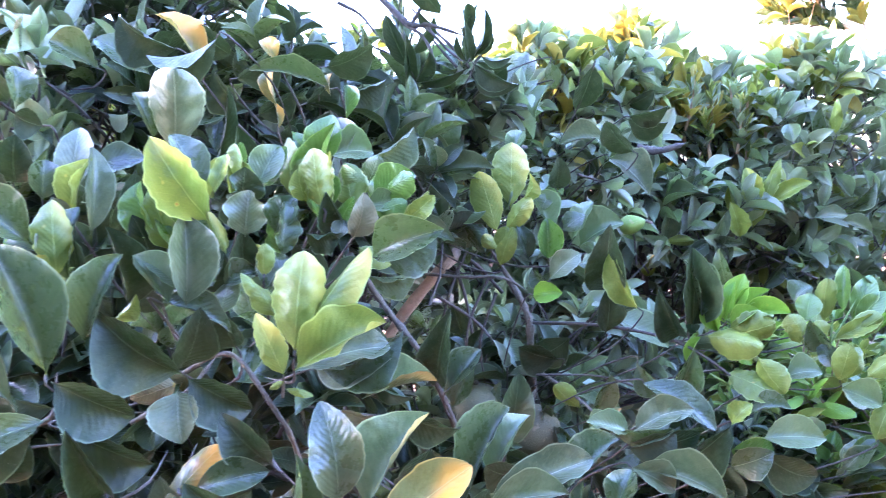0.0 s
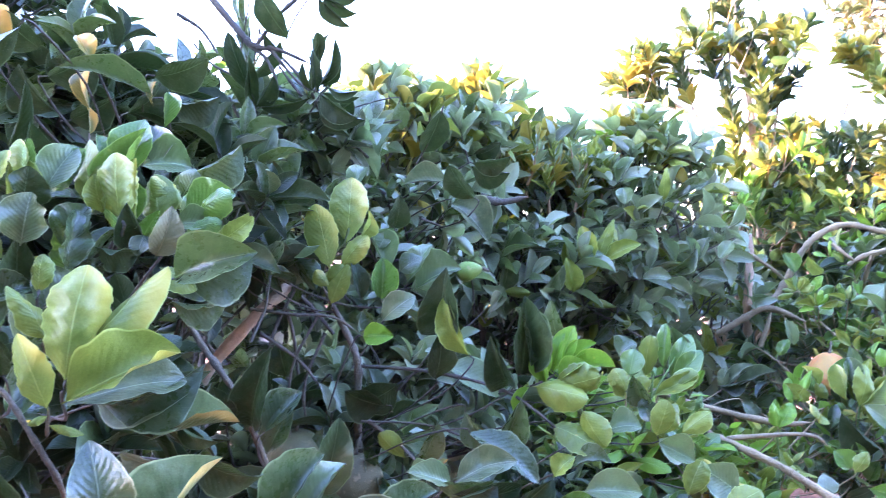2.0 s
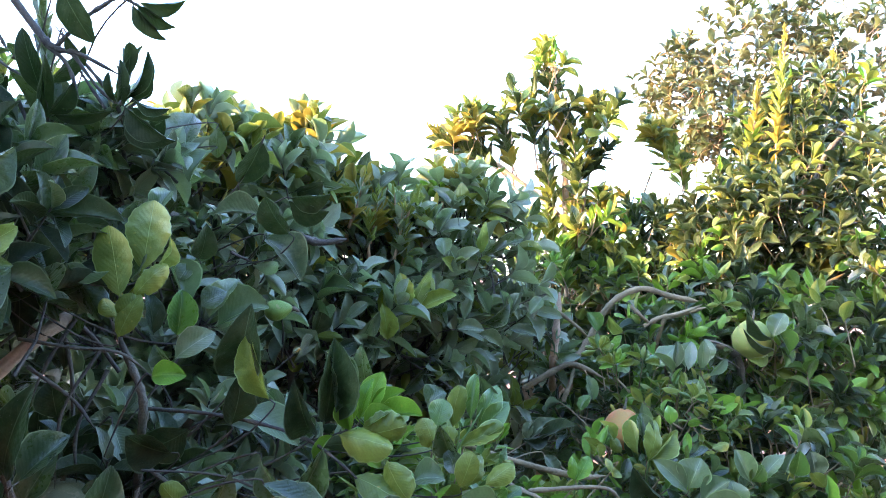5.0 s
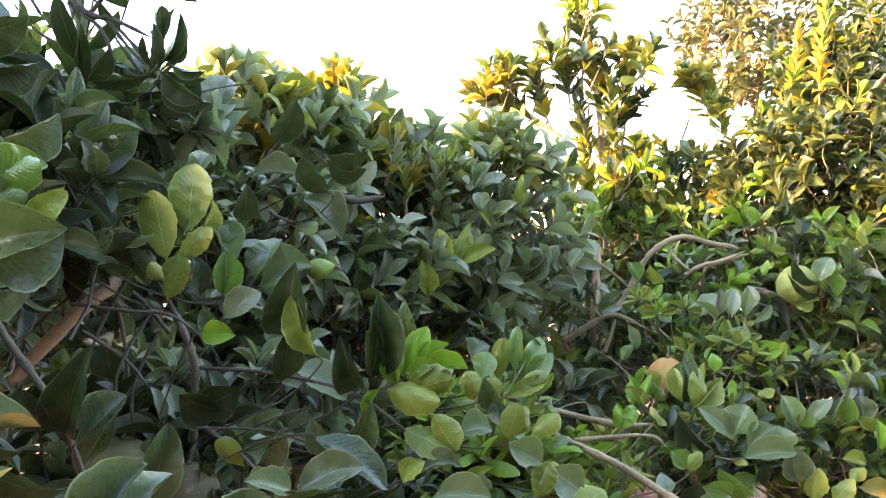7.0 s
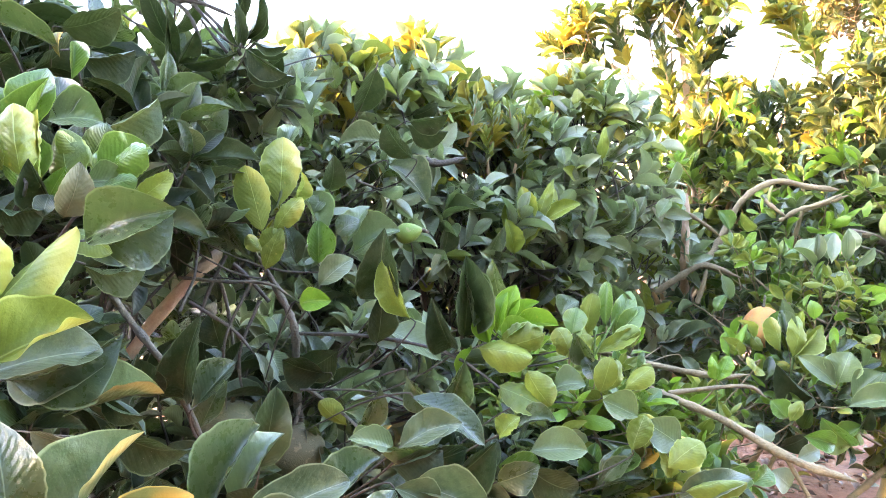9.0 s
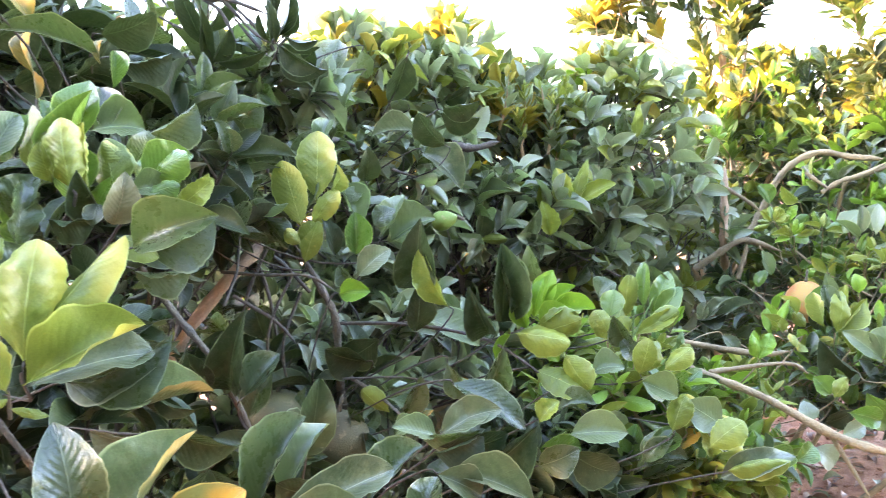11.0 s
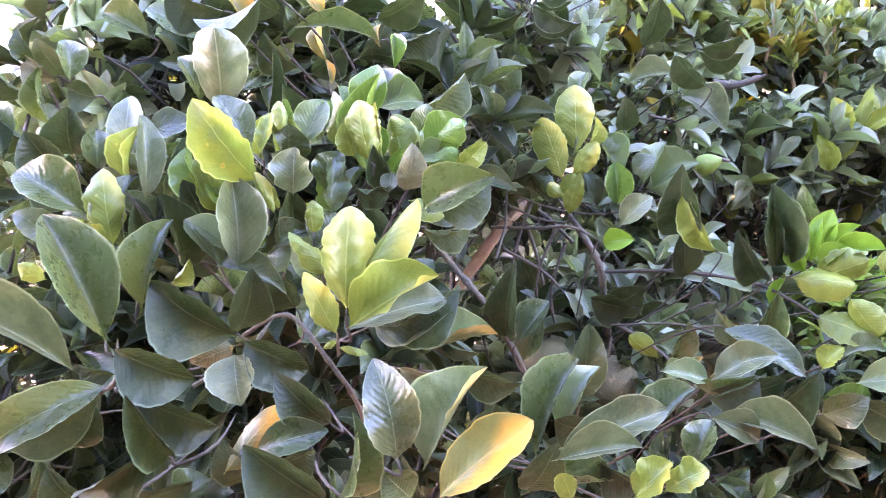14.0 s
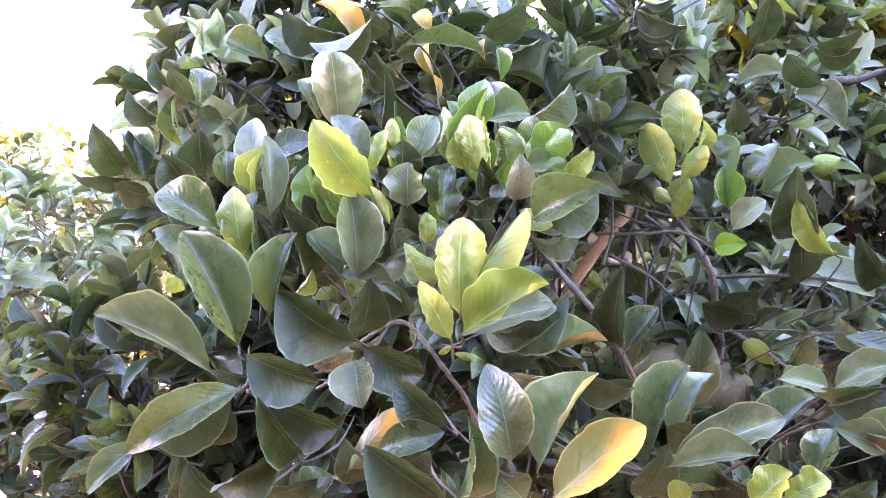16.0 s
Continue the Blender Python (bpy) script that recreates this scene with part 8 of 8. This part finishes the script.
leaf(low, "e", "s", (1.104, 1.5, 0.912), (1.167, 1.48, 0.892), 0.046, (-0.01, -0.77, 0.13))
leaf(low, "h", "s", (1.09, 1.5, 0.865), (1.143, 1.5, 0.88), 0.038, (0.0, -0.81, 0.47))
tube("stem", low, "green", 0.0030, 0.0018, (0.628, 1.53, 1.043), (0.634, 1.5, 1.118), (0.637, 1.49, 1.178))
tube("stem", low, "green", 0.0022, 0.0014, (0.634, 1.5, 1.118), (0.662, 1.5, 1.161), (0.692, 1.51, 1.201))
tube("stem", low, "green", 0.0020, 0.0014, (0.998, 1.65, 0.931), (0.976, 1.62, 0.981), (0.974, 1.62, 1.012))
tube("stem", low, "green", 0.0026, 0.0016, (1.194, 1.89, 0.872), (1.168, 1.86, 0.957), (1.164, 1.86, 1.017))
tube("stem", low, "green", 0.0030, 0.0018, (1.32, 1.85, 0.883), (1.312, 1.82, 0.951), (1.316, 1.82, 1.009))
tube("stem", low, "green", 0.0030, 0.0018, (0.587, 1.43, 0.829), (0.58, 1.4, 0.887), (0.589, 1.4, 0.93))
tube("stem", low, "green", 0.0026, 0.0016, (0.769, 1.41, 0.835), (0.739, 1.38, 0.884), (0.745, 1.38, 0.916))
tube("stem", low, "green", 0.0026, 0.0016, (0.692, 1.42, 0.886), (0.683, 1.39, 0.932), (0.687, 1.39, 0.969))


# ---- fruit ----
def pomelo(at, radius, green, ripe, ripe_from, label, neck=1.06, turn=(0, 0, 0)):
    bm = bmesh.new()
    bmesh.ops.create_uvsphere(bm, u_segments=28, v_segments=18, radius=radius)
    for q in bm.verts:
        up = q.co.z / radius
        q.co.z *= neck if up > 0 else 0.97
        pull = 1 - (0.14 if neck < 1.2 else 0.5) * max(0.0, up) ** 2
        q.co.x, q.co.y = q.co.x * pull, q.co.y * pull
        q.co += q.co.normalized() * 0.012 * radius * 8 * (noise.noise(q.co * 14 + Vector(at) * 3)) * 0.25
        if up > 0.93:
            q.co.z -= (up - 0.93) * radius * 0.8
    for f in bm.faces:
        f.smooth = True
    me = bpy.data.meshes.new("pomelo")
    bm.to_mesh(me)
    bm.free()
    me.materials.append(rind("rind", green, ripe, ripe_from))
    ob = new("pomelo", me)
    ob.location, ob.rotation_euler = at, turn
    tagged(ob, label, "fruit", "hanging fruit")
    tube("stalk", ob, "grey", 0.004, 0.003, (0, 0, radius * (neck - 0.08)), (0.004, 0, radius * (neck + 0.2)), (0.01, 0.006, radius * (neck + 0.55)))
    return ob


pomelo((-0.049, 1.436, 1.051), 0.058, (0.062, 0.064, 0.024), (0.088, 0.082, 0.032), 0.4, "dull green pomelo hanging in shade")
pomelo((0.053, 1.415, 1.014), 0.052, (0.066, 0.060, 0.026), (0.090, 0.076, 0.034), 0.4, "dull green pomelo hanging in shade")
pomelo((1.991, 2.196, 1.290), 0.066, (0.14, 0.17, 0.035), (0.25, 0.22, 0.045), 0.45, "pale green pomelo on a bent twig")
pomelo((1.427, 2.102, 1.017), 0.061, (0.30, 0.18, 0.045), (0.42, 0.14, 0.045), 0.42, "orange-flushed ripe pomelo among leaves")
pomelo((0.279, 1.555, 1.375), 0.020, (0.09, 0.14, 0.022), (0.12, 0.17, 0.03), 0.5, "small green pear-shaped young pomelo under leaves", 1.7, (0.15, radians(78), 0))
pomelo((-0.191, 2.288, 1.266), 0.034, (0.22, 0.24, 0.04), (0.36, 0.26, 0.05), 0.45, "yellowing pomelo behind a bare limb")

# thin twigs that carry the single leaves back into the crown
def bearing_twigs(tree, lobes, skin, seed):
    rnd = random.Random(seed)
    pts, faces, count, kept = [], [], 0, []
    for foot, way in bases.get(tree.name, []):
        if any((foot - q).length < 0.075 for q in kept):
            continue
        kept.append(foot)
        heart = min((Vector(b[0]) for b in lobes), key=lambda c: (c - foot).length)
        reach = min(0.6, 0.22 / max(0.05, (heart - foot).length))
        end = foot.lerp(heart, reach) + Vector((rnd.uniform(-0.02, 0.02), 0, rnd.uniform(-0.02, 0.0)))
        bend = foot.lerp(end, 0.4) - way * 0.02 + Vector((rnd.uniform(-0.01, 0.01), rnd.uniform(0.0, 0.02), -0.004))
        ring, quads = tube_arrays(smooth_path([foot + way * 0.004, foot - way * 0.012, bend, end], 3), 0.0010, 0.0022, 5, 0.15, rnd.randrange(10 ** 6))
        pts += [tuple(q) for q in ring]
        faces += [tuple(i + count for i in f) for f in quads]
        count += len(ring)
    if pts:
        ob = new("brushwood", fill_mesh("brushwood", pts, np.array(faces), None, None, [BARK[skin]]))
        ob.parent = tree
        tagged(ob, kind="stuff")


for owner, key, skin in ((near, "near", "dark"), (hedge, "hedge", "dark"), (low, "low", "tan"), (right, "right", "tan")):
    bearing_twigs(owner, LOBES[key], skin, len(key))

# the leaves past the first 300 of a tree stay joined
for owner, rows in spare.items():
    rest = new("foliage", leaf_batch("foliage", *zip(*rows), np.random.default_rng(7), True, 0.6, (12, 6)))
    rest.parent = bpy.data.objects[owner]
    tagged(rest, kind="stuff")

# set each tree's origin at its foot
for tree, foot in FEET.items():
    tree.location = foot
    for ob in tree.children:
        ob.matrix_basis = Matrix.Translation(-foot) @ ob.matrix_basis
